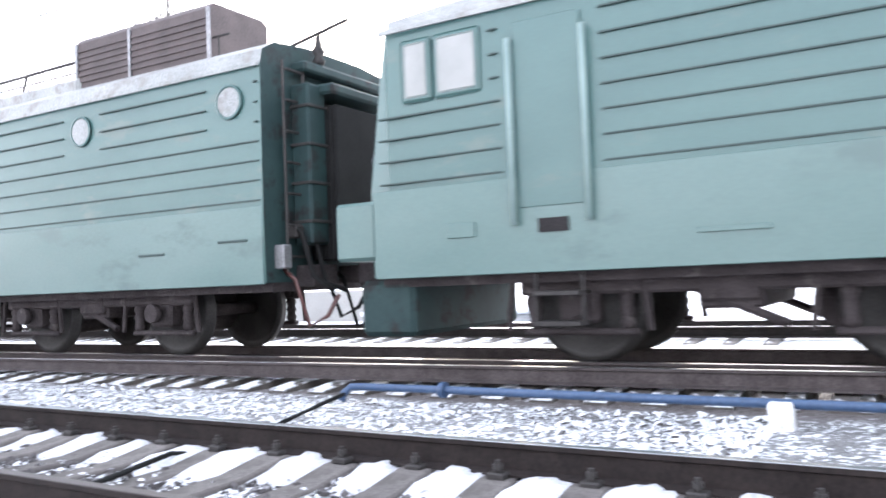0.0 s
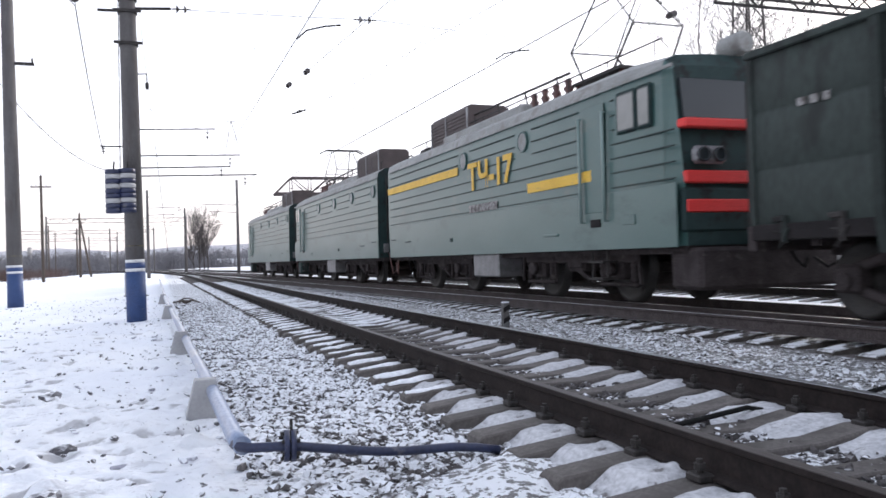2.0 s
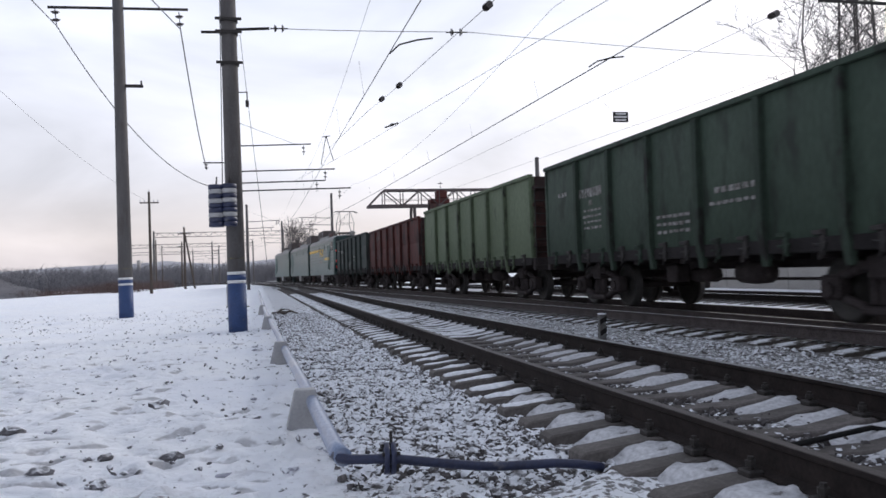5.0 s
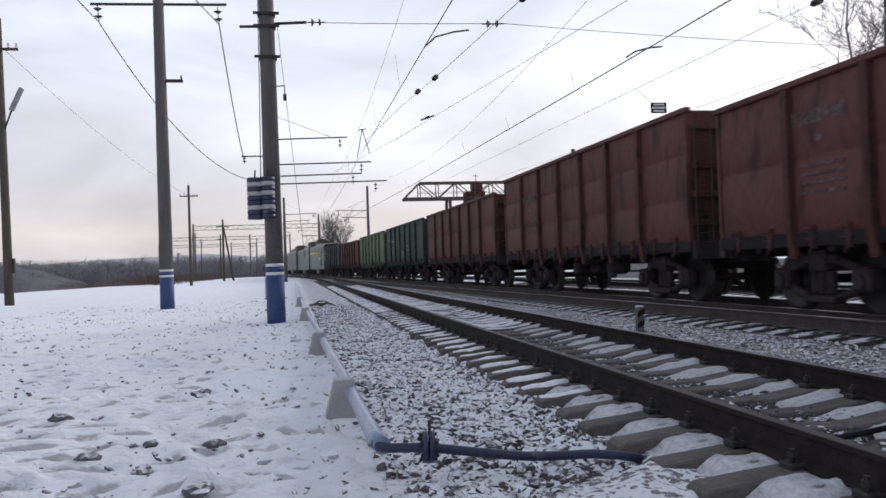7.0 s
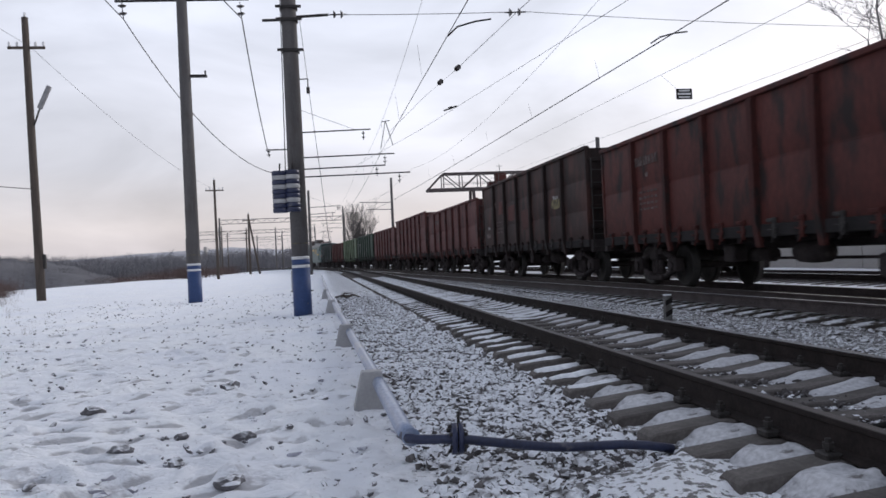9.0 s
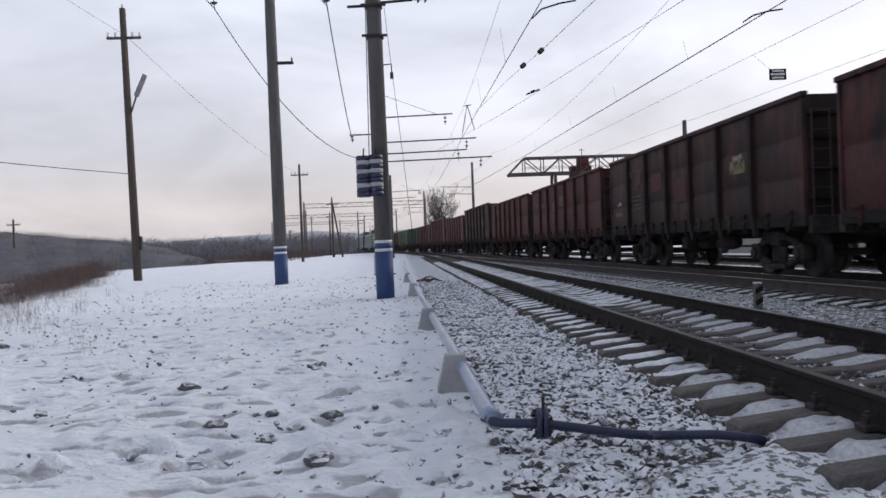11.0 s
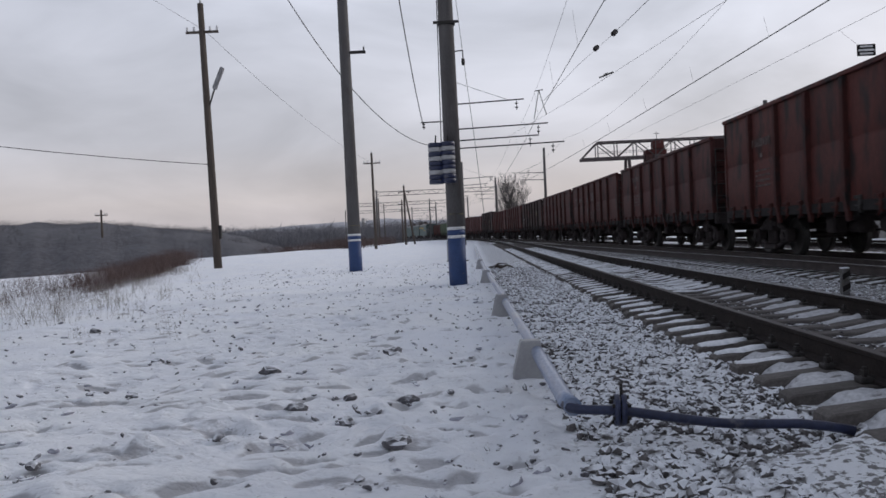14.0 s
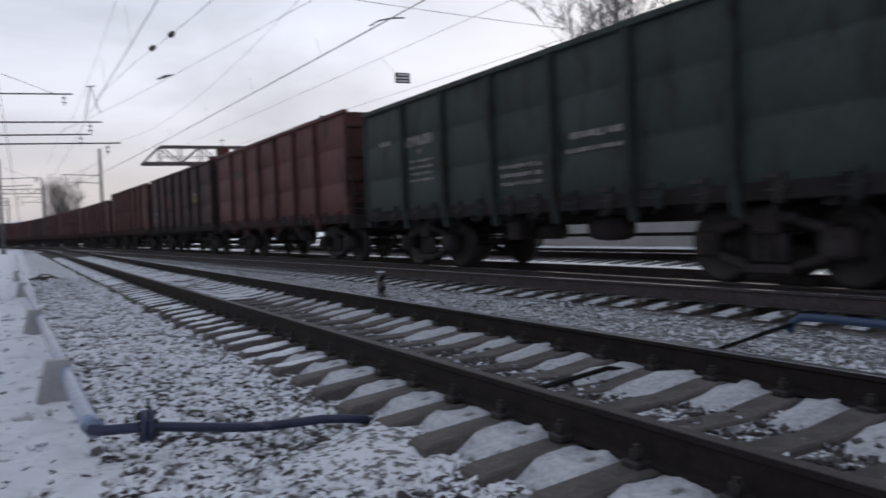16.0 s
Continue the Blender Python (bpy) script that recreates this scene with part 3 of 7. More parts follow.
near_track = tagged(empty("railway_track"), "empty track with rusty rails on snowy concrete sleepers", "railway track", kind="structure")
running_line = tagged(empty("railway_track"), "dark oily track under the passing train", "railway track", kind="structure")
crossover = tagged(empty("railway_track"), "rusty crossover rail joining the two lines", "railway track", kind="structure")
siding = tagged(empty("railway_track"), "snowy siding behind the passing train", "railway track", kind="structure")
rail_run(near_track, lambda y: near_x(y) - 0.797, -30, 300, head="dullhead")
rail_run(near_track, lambda y: near_x(y) + 0.797, -30, 300)
rail_run(running_line, lambda y: train_x(y) - 0.797, -60, 420, web="bedrail")
rail_run(running_line, lambda y: train_x(y) + 0.797, -60, 420, web="bedrail")
rail_run(crossover, cross_x, -18, 82, -0.004, web="bedrail")
rail_run(siding, lambda y: siding_x(y) - 0.8, -40, 300, 0.0, 4.0)
rail_run(siding, lambda y: siding_x(y) + 0.8, -40, 300, 0.0, 4.0)


def sleeper_mesh(half, w, name="sleeper"):
    """A concrete sleeper: sloping ends, dipped middle, chamfered top."""
    bm = bmesh.new()
    xs = [-half, -half + 0.03, -0.95, -0.64, -0.30, 0.30, 0.64, 0.95, half - 0.03, half]
    tops = [-0.250, -0.228, -0.184, -0.178, -0.228, -0.228, -0.178, -0.184, -0.228, -0.250]
    rings = []
    for x, t in zip(xs, tops):
        rings.append([bm.verts.new((x, a, z)) for a, z in ((-w, -0.42), (-w * 0.95, t - 0.012), (-w * 0.85, t), (w * 0.85, t), (w * 0.95, t - 0.012), (w, -0.42))])
    for a, b in zip(rings, rings[1:]):
        for k in range(5):
            bm.faces.new((a[k], b[k], b[k + 1], a[k + 1]))
    bm.faces.new(rings[0])
    bm.faces.new(rings[-1][::-1])
    me = bpy.data.meshes.new(name)
    bm.to_mesh(me)
    bm.free()
    return me


# ---- the train ----
def wheel_mesh(r, name):
    bm = bmesh.new()
    lathe(bm, [(0.09, -0.10), (0.09, -0.07), (r * 0.80, -0.03), (r * 0.86, -0.07), (r, -0.065), (r, 0.045), (r + 0.028, 0.05), (r + 0.026, 0.075), (r * 0.86, 0.075), (r * 0.80, 0.03), (0.10, 0.02)], 28, pose(0, 0, 0, 0, 90, 0))
    me = bpy.data.meshes.new(name)
    bm.to_mesh(me)
    bm.free()
    me.materials.append(M["wheel"])
    return me


WAGON_WHEEL, LOCO_WHEEL = wheel_mesh(0.475, "wagon_wheel"), wheel_mesh(0.62, "loco_wheel")


def put(ob, x=0, y=0, z=0, rx=0, ry=0, rz=0):
    ob.matrix_basis = pose(x, y, z, rx, ry, rz)
    return ob


def wagon_bogie(wagon, yc):
    """A three-piece bogie: cast side frames with spring nests, bolster, four wheels."""
    bm = bmesh.new()
    box(bm, -1.15, 1.15, -0.2, 0.2, 0.62, 0.95, 0.03)
    for y in (-0.925, 0.925):
        rod(bm, (-0.7, y, 0.475), (0.7, y, 0.475), 0.075)
    b = put(part("bogie", bm, "bogie", wagon, "grimy cast steel bogie"), 0, yc, 0)
    for side in (-1, 1):
        bm = bmesh.new()
        x = 1.02 * side
        for y in (-0.925, 0.925):
            box(bm, x - 0.13, x + 0.13, y - 0.19, y + 0.19, 0.33, 0.68, 0.04)
            rod(bm, (x + side * 0.13, y, 0.475), (x + side * 0.17, y, 0.475), 0.11, n=10)
        for y0, y1 in ((-0.85, -0.32), (0.32, 0.85)):
            rod(bm, (x, y0, 0.64 if y0 < 0 else 0.80), (x, y1, 0.80 if y0 < 0 else 0.64), 0.075)
            rod(bm, (x, y0, 0.38 if y0 < 0 else 0.22), (x, y1, 0.22 if y0 < 0 else 0.38), 0.07)
        box(bm, x - 0.1, x + 0.1, -0.42, 0.42, 0.74, 0.88, 0.03)
        box(bm, x - 0.13, x + 0.13, -0.36, 0.36, 0.14, 0.26, 0.03)
        for y in (-0.18, 0.0, 0.18):
            lathe(bm, [(0.07, 0.27), (0.085, 0.32), (0.07, 0.37), (0.085, 0.42), (0.07, 0.47), (0.085, 0.52), (0.07, 0.57), (0.08, 0.62)], 8, pose(x, y, 0))
        part("side_frame", bm, "bogie", b)
        for y in (-0.925, 0.925):
            put(part_of("wheel", WAGON_WHEEL, None, b), 0.76 * side, y, 0.475, 0, 0, 0 if side < 0 else 180)
    return b


def coupler(root, y, way, z=1.06):
    bm = bmesh.new()
    box(bm, -0.10, 0.10, min(y, y + way * 0.55), max(y, y + way * 0.55), z - 0.12, z + 0.12, 0.03)
    box(bm, -0.21, 0.21, min(y + way * 0.40, y + way * 0.66), max(y + way * 0.40, y + way * 0.66), z - 0.17, z + 0.17, 0.05)
    part("coupler", bm, "bogie", root)
    hose = [(0.35, y + way * 0.1, z - 0.05), (0.37, y + way * 0.3, z - 0.35), (0.33, y + way * 0.5, z - 0.45), (0.22, y + way * 0.66, z - 0.3)]
    tube("brake_hose", hose, 0.025, "rubber", root)


def gondola(paint, label, load=0, marks=0, panels=2, seed=0, high=0.0):
    """A four-axle open goods wagon: ribbed sides and ends, hatches below, two bogies."""
    rnd = random.Random(seed)
    w = tagged(empty("gondola_wagon"), label, "goods wagon", "wagons of the goods train")
    H0, H1, HX, HY = 1.16, 3.42 + high, 1.50, 6.36
    for side in (-1, 1):
        bm = bmesh.new()
        x0, x1 = sorted((side * (HX - 0.05), side * HX))
        bays = [-HY, -4.3, -2.58, -0.86, 0.86, 2.58, 4.3, HY]
        for a, b in zip(bays, bays[1:]):
            pm = bmesh.new()
            c = []
            for k in range(panels):
                z0, z1 = H0 + (H1 - H0) * k / panels, H0 + (H1 - H0) * (k + 1) / panels
                bulge = rnd.uniform(-0.006, 0.010)
                c += [(HX + 0.002, z0 + 0.015), (HX + 0.022, z0 + 0.05), (HX + 0.026 + bulge, (z0 + z1) / 2), (HX + 0.022, z1 - 0.05), (HX + 0.002, z1 - 0.015)]
            p = [[pm.verts.new((side * x, y, z)) for x, z in c] for y in (a + 0.005, (a + b) / 2, b - 0.005)]
            for v in p[1]:
                v.co.x += side * rnd.uniform(-0.012, 0.004)
            for q0, q1 in zip(p, p[1:]):
                for i in range(len(c) - 1):
                    pm.faces.new((q0[i], q1[i], q1[i + 1], q0[i + 1]) if side > 0 else (q0[i + 1], q1[i + 1], q1[i], q0[i])).smooth = True
            part("side_panel", pm, paint, w)
        box(bm, x0 - 0.02 * (side > 0), x1 + 0.02 * (side < 0) - side * 0.03, -HY, HY, H0, H1)
        part("side_wall", bm, paint, w)
        bm = bmesh.new()
        box(bm, min(side * (HX - 0.06), side * (HX + 0.085)), max(side * (HX - 0.06), side * (HX + 0.085)), -HY - 0.03, HY + 0.03, H1 - 0.04, H1 + 0.06, 0.015)
        part("top_rail", bm, paint, w)
        bm = bmesh.new()
        box(bm, min(side * (HX - 0.10), side * (HX + 0.05)), max(side * (HX - 0.10), side * (HX + 0.05)), -HY, HY, H0 - 0.16, H0 + 0.05, 0.015)
        part("bottom_rail", bm, "black", w, "grimy black sill")
        for i, y in enumerate(bays):
            bm = bmesh.new()
            d = 0.135 if 0 < i < 7 else 0.06
            y0, y1 = (y - 0.08, y + 0.08) if 0 < i < 7 else ((y, y + 0.10) if i == 0 else (y - 0.10, y))
            low = H0 - 0.34 if 0 < i < 7 else H0 - 0.12
            vs = []
            for z, dd in ((low, d * 0.45), (H0 + 0.15, d), (H1 - 0.05, d * 0.9)):
                vs.append([bm.verts.new((side * (HX + a), yy, z)) for a, yy in ((0, y0), (dd, y0 + 0.012), (dd, y1 - 0.012), (0, y1))])
            for a, b in zip(vs, vs[1:]):
                for k in range(3):
                    bm.faces.new((a[k], a[k + 1], b[k + 1], b[k]) if side > 0 else (a[k], b[k], b[k + 1], a[k + 1]))
            bm.faces.new(vs[0])
            bm.faces.new(vs[-1])
            # posts between bays take the darker copy, shade included in its colour
            part("side_post", bm, paint + "_post" if 0 < i < 7 else paint, w, "grimy side post with its shade painted in" if 0 < i < 7 else "")
        for a, b in zip(bays, bays[1:]):
            for f in (0.28, 0.72):
                y = a + (b - a) * f
                bm = bmesh.new()
                box(bm, side * (HX + 0.035) - 0.035, side * (HX + 0.035) + 0.035, y - 0.055, y + 0.055, H0 - 0.20, H0 + 0.15, 0.012)
                box(bm, side * (HX + 0.055) - 0.035, side * (HX + 0.055) + 0.035, y - 0.03, y + 0.17, H0 + 0.07, H0 + 0.14, 0.012)
                rod(bm, (side * (HX + 0.07), y - 0.10, H0 - 0.02), (side * (HX + 0.07), y + 0.06, H0 - 0.26), 0.018, n=5)
                rod(bm, (side * (HX + 0.06), y + 0.05, H0 - 0.06), (side * (HX + 0.075), y + 0.14, H0 - 0.05), 0.020, n=5)
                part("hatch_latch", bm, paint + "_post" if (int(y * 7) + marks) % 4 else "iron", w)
    for way in (-1, 1):
        bm = bmesh.new()
        y0, y1 = sorted((way * (HY - 0.05), way * HY))
        box(bm, -HX + 0.02, HX - 0.02, y0, y1, H0, H1)
        for z in (1.55, 2.10, 2.65, H1 - 0.32):
            box(bm, -HX + 0.03, HX - 0.03, min(way * HY, way * (HY + 0.08)), max(way * HY, way * (HY + 0.08)), z - 0.06, z + 0.06, 0.02)
        # end walls use a darker colour in place of the shade between wagons
        part("end_wall", bm, "sooty_brown" if paint in ("red_brown", "light_green") else paint + "_post", w, "end wall with the gap's shade painted in")
        bm = bmesh.new()
        box(bm, -1.5, 1.5, min(way * (HY - 0.02), way * (HY + 0.14)), max(way * (HY - 0.02), way * (HY + 0.14)), 0.86, 1.2, 0.02)
        part("end_beam", bm, "bogie", w)
        bm = bmesh.new()                          # corner ladder
        lx = -1.28
        yy = way * (HY + 0.13)
        for dx in (-0.17, 0.17):
            rod(bm, (lx + dx, yy, 0.9), (lx + dx, yy, H1 - 0.3), 0.016, n=5)
        for z in np.arange(1.0, 3.1, 0.35):
            rod(bm, (lx - 0.17, yy, z), (lx + 0.17, yy, z), 0.014, n=5)
        part("ladder", bm, "iron", w)
        coupler(w, way * (HY + 0.10), way)
    bm = bmesh.new()
    box(bm, -0.22, 0.22, -HY, HY, 0.78, 1.14, 0.02)
    part("underframe", bm, "bogie", w)
    for y in np.linspace(-5.4, 5.4, 7):
        bm = bmesh.new()
        box(bm, -1.42, 1.42, y - 0.07, y + 0.07, 0.92, 1.14)
        part("crossbearer", bm, "bogie", w)
    bm = bmesh.new()
    box(bm, -1.40, 1.40, -HY + 0.06, HY - 0.06, 1.12, 1.18)
    part("floor_hatches", bm, "bogie", w)
    bm = bmesh.new()
    lathe(bm, [(0.02, -0.42), (0.18, -0.36), (0.20, 0.0), (0.18, 0.36), (0.02, 0.42)], 14, pose(-0.75, -1.2, 0.72, 90, 0, 0))
    rod(bm, (-0.55, 0.3, 0.68), (-0.55, 1.0, 0.68), 0.14, n=10)
    rod(bm, (-0.3, -3.2, 0.6), (-0.3, 3.2, 0.6), 0.03, n=6)
    box(bm, -1.0, -0.7, 0.95, 1.35, 0.55, 0.9, 0.03)
    part("brake_gear", bm, "bogie", w)
    wagon_bogie(w, -4.325)
    wagon_bogie(w, 4.325)
    X = -(HX + 0.034)
    rows = []
    if marks:
        r2 = random.Random(seed + 100)
        def block(y, z, ww, hh, n):
            for k in range(n):
                u = y + ww * k / n
                rows.append((u, u + ww / n * r2.uniform(0.55, 0.85), z + r2.uniform(-0.01, 0.01), z + hh))
        block(3.05, 2.78 if marks == 1 else 2.48, 1.25, 0.20, 8)
        block(3.55, 2.50 if marks == 1 else 2.30, 0.22, 0.10, 1)
        for k in range(4):
            block(3.1, 2.15 - k * 0.13, 1.0, 0.05, 5)
        if marks > 1:
            for k in range(3):
                block(-0.5, 1.75 - k * 0.14, 1.2, 0.06, 6)
            block(-2.4, 2.05, 1.15, 0.09, 6)
            block(-2.4, 1.85, 1.3, 0.06, 7)
            block(5.0, 2.62, 0.55, 0.10, 3)
    if marks > 2:
        rows += [(1.1, 1.75, 2.25, 2.65), (-0.6, 0.25, 2.4, 2.85), (1.2, 1.7, 1.75, 2.05)]
    if paint == "sooty_brown":                       # scraped, patched plates
        for y0, z0, ww, hh, mat_ in ((-3.9, 2.25, 0.75, 0.26, "ochre"), (-3.8, 2.52, 0.5, 0.10, "lettering"), (5.1, 1.62, 0.7, 0.14, "faintmark"), (5.2, 1.95, 0.4, 0.10, "lettering"), (1.3, 2.2, 0.9, 0.5, "red_brown"), (3.1, 2.5, 0.8, 0.45, "red_brown"), (-0.5, 1.8, 0.9, 0.6, "rust_brown")):
            bm = bmesh.new()
            vs = [bm.verts.new((X - 0.003 - 0.004 * (k % 2), y0 + ww * a + 0.03 * rnd.uniform(-1, 1), z0 + hh * b + 0.03 * rnd.uniform(-1, 1))) for k, (a, b) in enumerate(((0, 0), (0.5, -0.08), (1, 0), (1, 1), (0.4, 1.05), (0, 1)))]
            bm.faces.new(vs)
            r_ = bmesh.ops.extrude_face_region(bm, geom=bm.faces[:])
            bmesh.ops.translate(bm, verts=[v for v in r_["geom"] if isinstance(v, bmesh.types.BMVert)], vec=(0.012, 0, 0))
            bmesh.ops.recalc_face_normals(bm, faces=bm.faces[:])
            part("paint_patch", bm, mat_, w, "patch of older scraped paint")
    if rows:
        bm = bmesh.new()
        for u0, u1, v0, v1 in rows:
            box(bm, X - 0.004, X + 0.002, u0, u1, v0, v1)
        tagged(part("stencil", bm, "lettering" if marks == 2 else "faintmark", w, "worn white stencilled markings"), kind="stuff")
    if load:
        xs, ys = np.linspace(-1.42, 1.42, 9), np.linspace(-6.2, 6.2, 33)
        bm = bmesh.new()
        g = [[bm.verts.new((x, y, H1 - 0.30 + load * 0.52 * (1 - (x / 1.5) ** 4) * (0.6 + 0.4 * math.sin(y * 1.15 + seed)) * min(1, (6.3 - abs(y)) / 1.2) + 0.08 * noise.noise(Vector((x * 3, y * 3, seed))))) for x in xs] for y in ys]
        for j in range(32):
            for i in range(8):
                bm.faces.new((g[j][i], g[j][i + 1], g[j + 1][i + 1], g[j + 1][i]))
        part("coal_load", bm, "coal", w, "heaped black coal")
    return w


def text_part(name, words, size, material, parent, m, label):
    cu = bpy.data.curves.new(name, "FONT")
    cu.body, cu.size, cu.extrude, cu.resolution_u, cu.offset = words, 1.0, 0.004, 2, 0.028
    ob = bpy.data.objects.new(name, cu)
    me = bpy.data.meshes.new_from_object(ob)
    bpy.data.objects.remove(ob)
    lo = [min(v.co[k] for v in me.vertices) for k in (0, 1)]
    hi = [max(v.co[k] for v in me.vertices) for k in (0, 1)]
    for v in me.vertices:
        v.co.x, v.co.y = (v.co.x - lo[0]) / (hi[0] - lo[0]) * size[0], (v.co.y - lo[1]) / (hi[1] - lo[1]) * size[1]
    p = part_of(name, me, material, parent, label)
    p.matrix_basis = m
    return p


def loco_bogie(root, yc):
    bm = bmesh.new()
    box(bm, -1.1, 1.1, -0.3, 0.3, 0.55, 0.95, 0.03)
    for y in (-1.5, 1.5):
        rod(bm, (-0.8, y, 0.62), (0.8, y, 0.62), 0.10)
        rod(bm, (-0.55, y + 0.5, 0.62), (0.55, y + 0.5, 0.62), 0.36, n=12)
    b = put(part("bogie", bm, "bogie", root, "grimy driven bogie"), 0, yc, 0)
    for side in (-1, 1):
        bm = bmesh.new()
        x = side * 1.08
        box(bm, x - 0.07, x + 0.07, -2.15, 2.15, 0.72, 0.92, 0.03)
        for y in (-1.5, 1.5):
            box(bm, x - 0.06, x + 0.18, y - 0.21, y + 0.21, 0.42, 0.82, 0.04)
            rod(bm, (x + side * 0.14, y, 0.62), (x + side * 0.24, y, 0.62), 0.13, n=12)
            box(bm, x - 0.05, x + 0.05, y - 0.62, y + 0.62, 0.30, 0.37, 0.02)
            for dy in (-0.5, 0.5):
                lathe(bm, [(0.06, 0.37), (0.085, 0.43), (0.06, 0.49), (0.085, 0.55), (0.06, 0.61), (0.085, 0.67), (0.06, 0.73)], 8, pose(x, y + dy, 0))
            rod(bm, (x + side * 0.05, y - 0.75, 0.35), (x + side * 0.05, y - 0.68, 0.95), 0.035, n=6)
            rod(bm, (x + side * 0.05, y + 0.80, 0.35), (x + side * 0.05, y + 0.72, 0.95), 0.035, n=6)
        rod(bm, (x, -0.5, 0.4), (x, 0.55, 0.85), 0.05, n=6)
        box(bm, x - 0.08, x + 0.08, -0.28, 0.28, 0.62, 1.0, 0.03)
        part("side_frame", bm, "bogie", b)
        for y in (-1.5, 1.5):
            put(part_of("wheel", LOCO_WHEEL, None, b), side * 0.76, y, 0.62, 0, 0, 0 if side < 0 else 180)


def pantograph(root, y, raised, z0=4.25):
    bm = bmesh.new()
    box(bm, -0.7, 0.7, y - 0.9, y + 0.9, z0 + 0.10, z0 + 0.16)
    base = part("pantograph", bm, "iron", root, "raised pantograph" if raised else "folded pantograph")
    for sx in (-0.6, 0.6):
        for sy in (-0.8, 0.8):
            bm = bmesh.new()
            lathe(bm, [(0.05, z0 - 0.18), (0.09, z0 - 0.12), (0.05, z0 - 0.06), (0.09, z0), (0.05, z0 + 0.06), (0.05, z0 + 0.12)], 8, pose(sx, y + sy, 0))
            part("insulator", bm, "redporcelain", base)
    hk, hh = (0.75, 1.75) if raised else (0.14, 0.24)
    reach = 1.15 if raised else 1.9
    for w in (-1, 1):
        bm = bmesh.new()
        for sx in (-1, 1):
            rod(bm, (sx * 0.62, y + w * 0.55, z0 + 0.14), (sx * 0.55, y + w * reach, z0 + 0.14 + hk), 0.026, n=6)
            rod(bm, (sx * 0.55, y + w * reach, z0 + 0.14 + hk), (sx * 0.45, y + w * 0.16, z0 + 0.14 + hh), 0.020, n=6)
        rod(bm, (-0.55, y + w * reach, z0 + 0.14 + hk), (0.55, y + w * reach, z0 + 0.14 + hk), 0.018, n=6)
        rod(bm, (-0.55, y + w * reach, z0 + 0.14 + hk), (0.45, y + w * 0.16, z0 + 0.14 + hh), 0.012, n=5)
        part("arm", bm, "iron", base)
    for w in (-0.16, 0.16):
        bm = bmesh.new()
        a = [(-1.05, -0.14), (-0.75, 0.0), (0.75, 0.0), (1.05, -0.14)]
        for (xa, za), (xb, zb) in zip(a, a[1:]):
            rod(bm, (xa, y + w, z0 + 0.16 + hh + za), (xb, y + w, z0 + 0.16 + hh + zb), 0.028, n=6)
        part("contact_strip", bm, "iron", base)


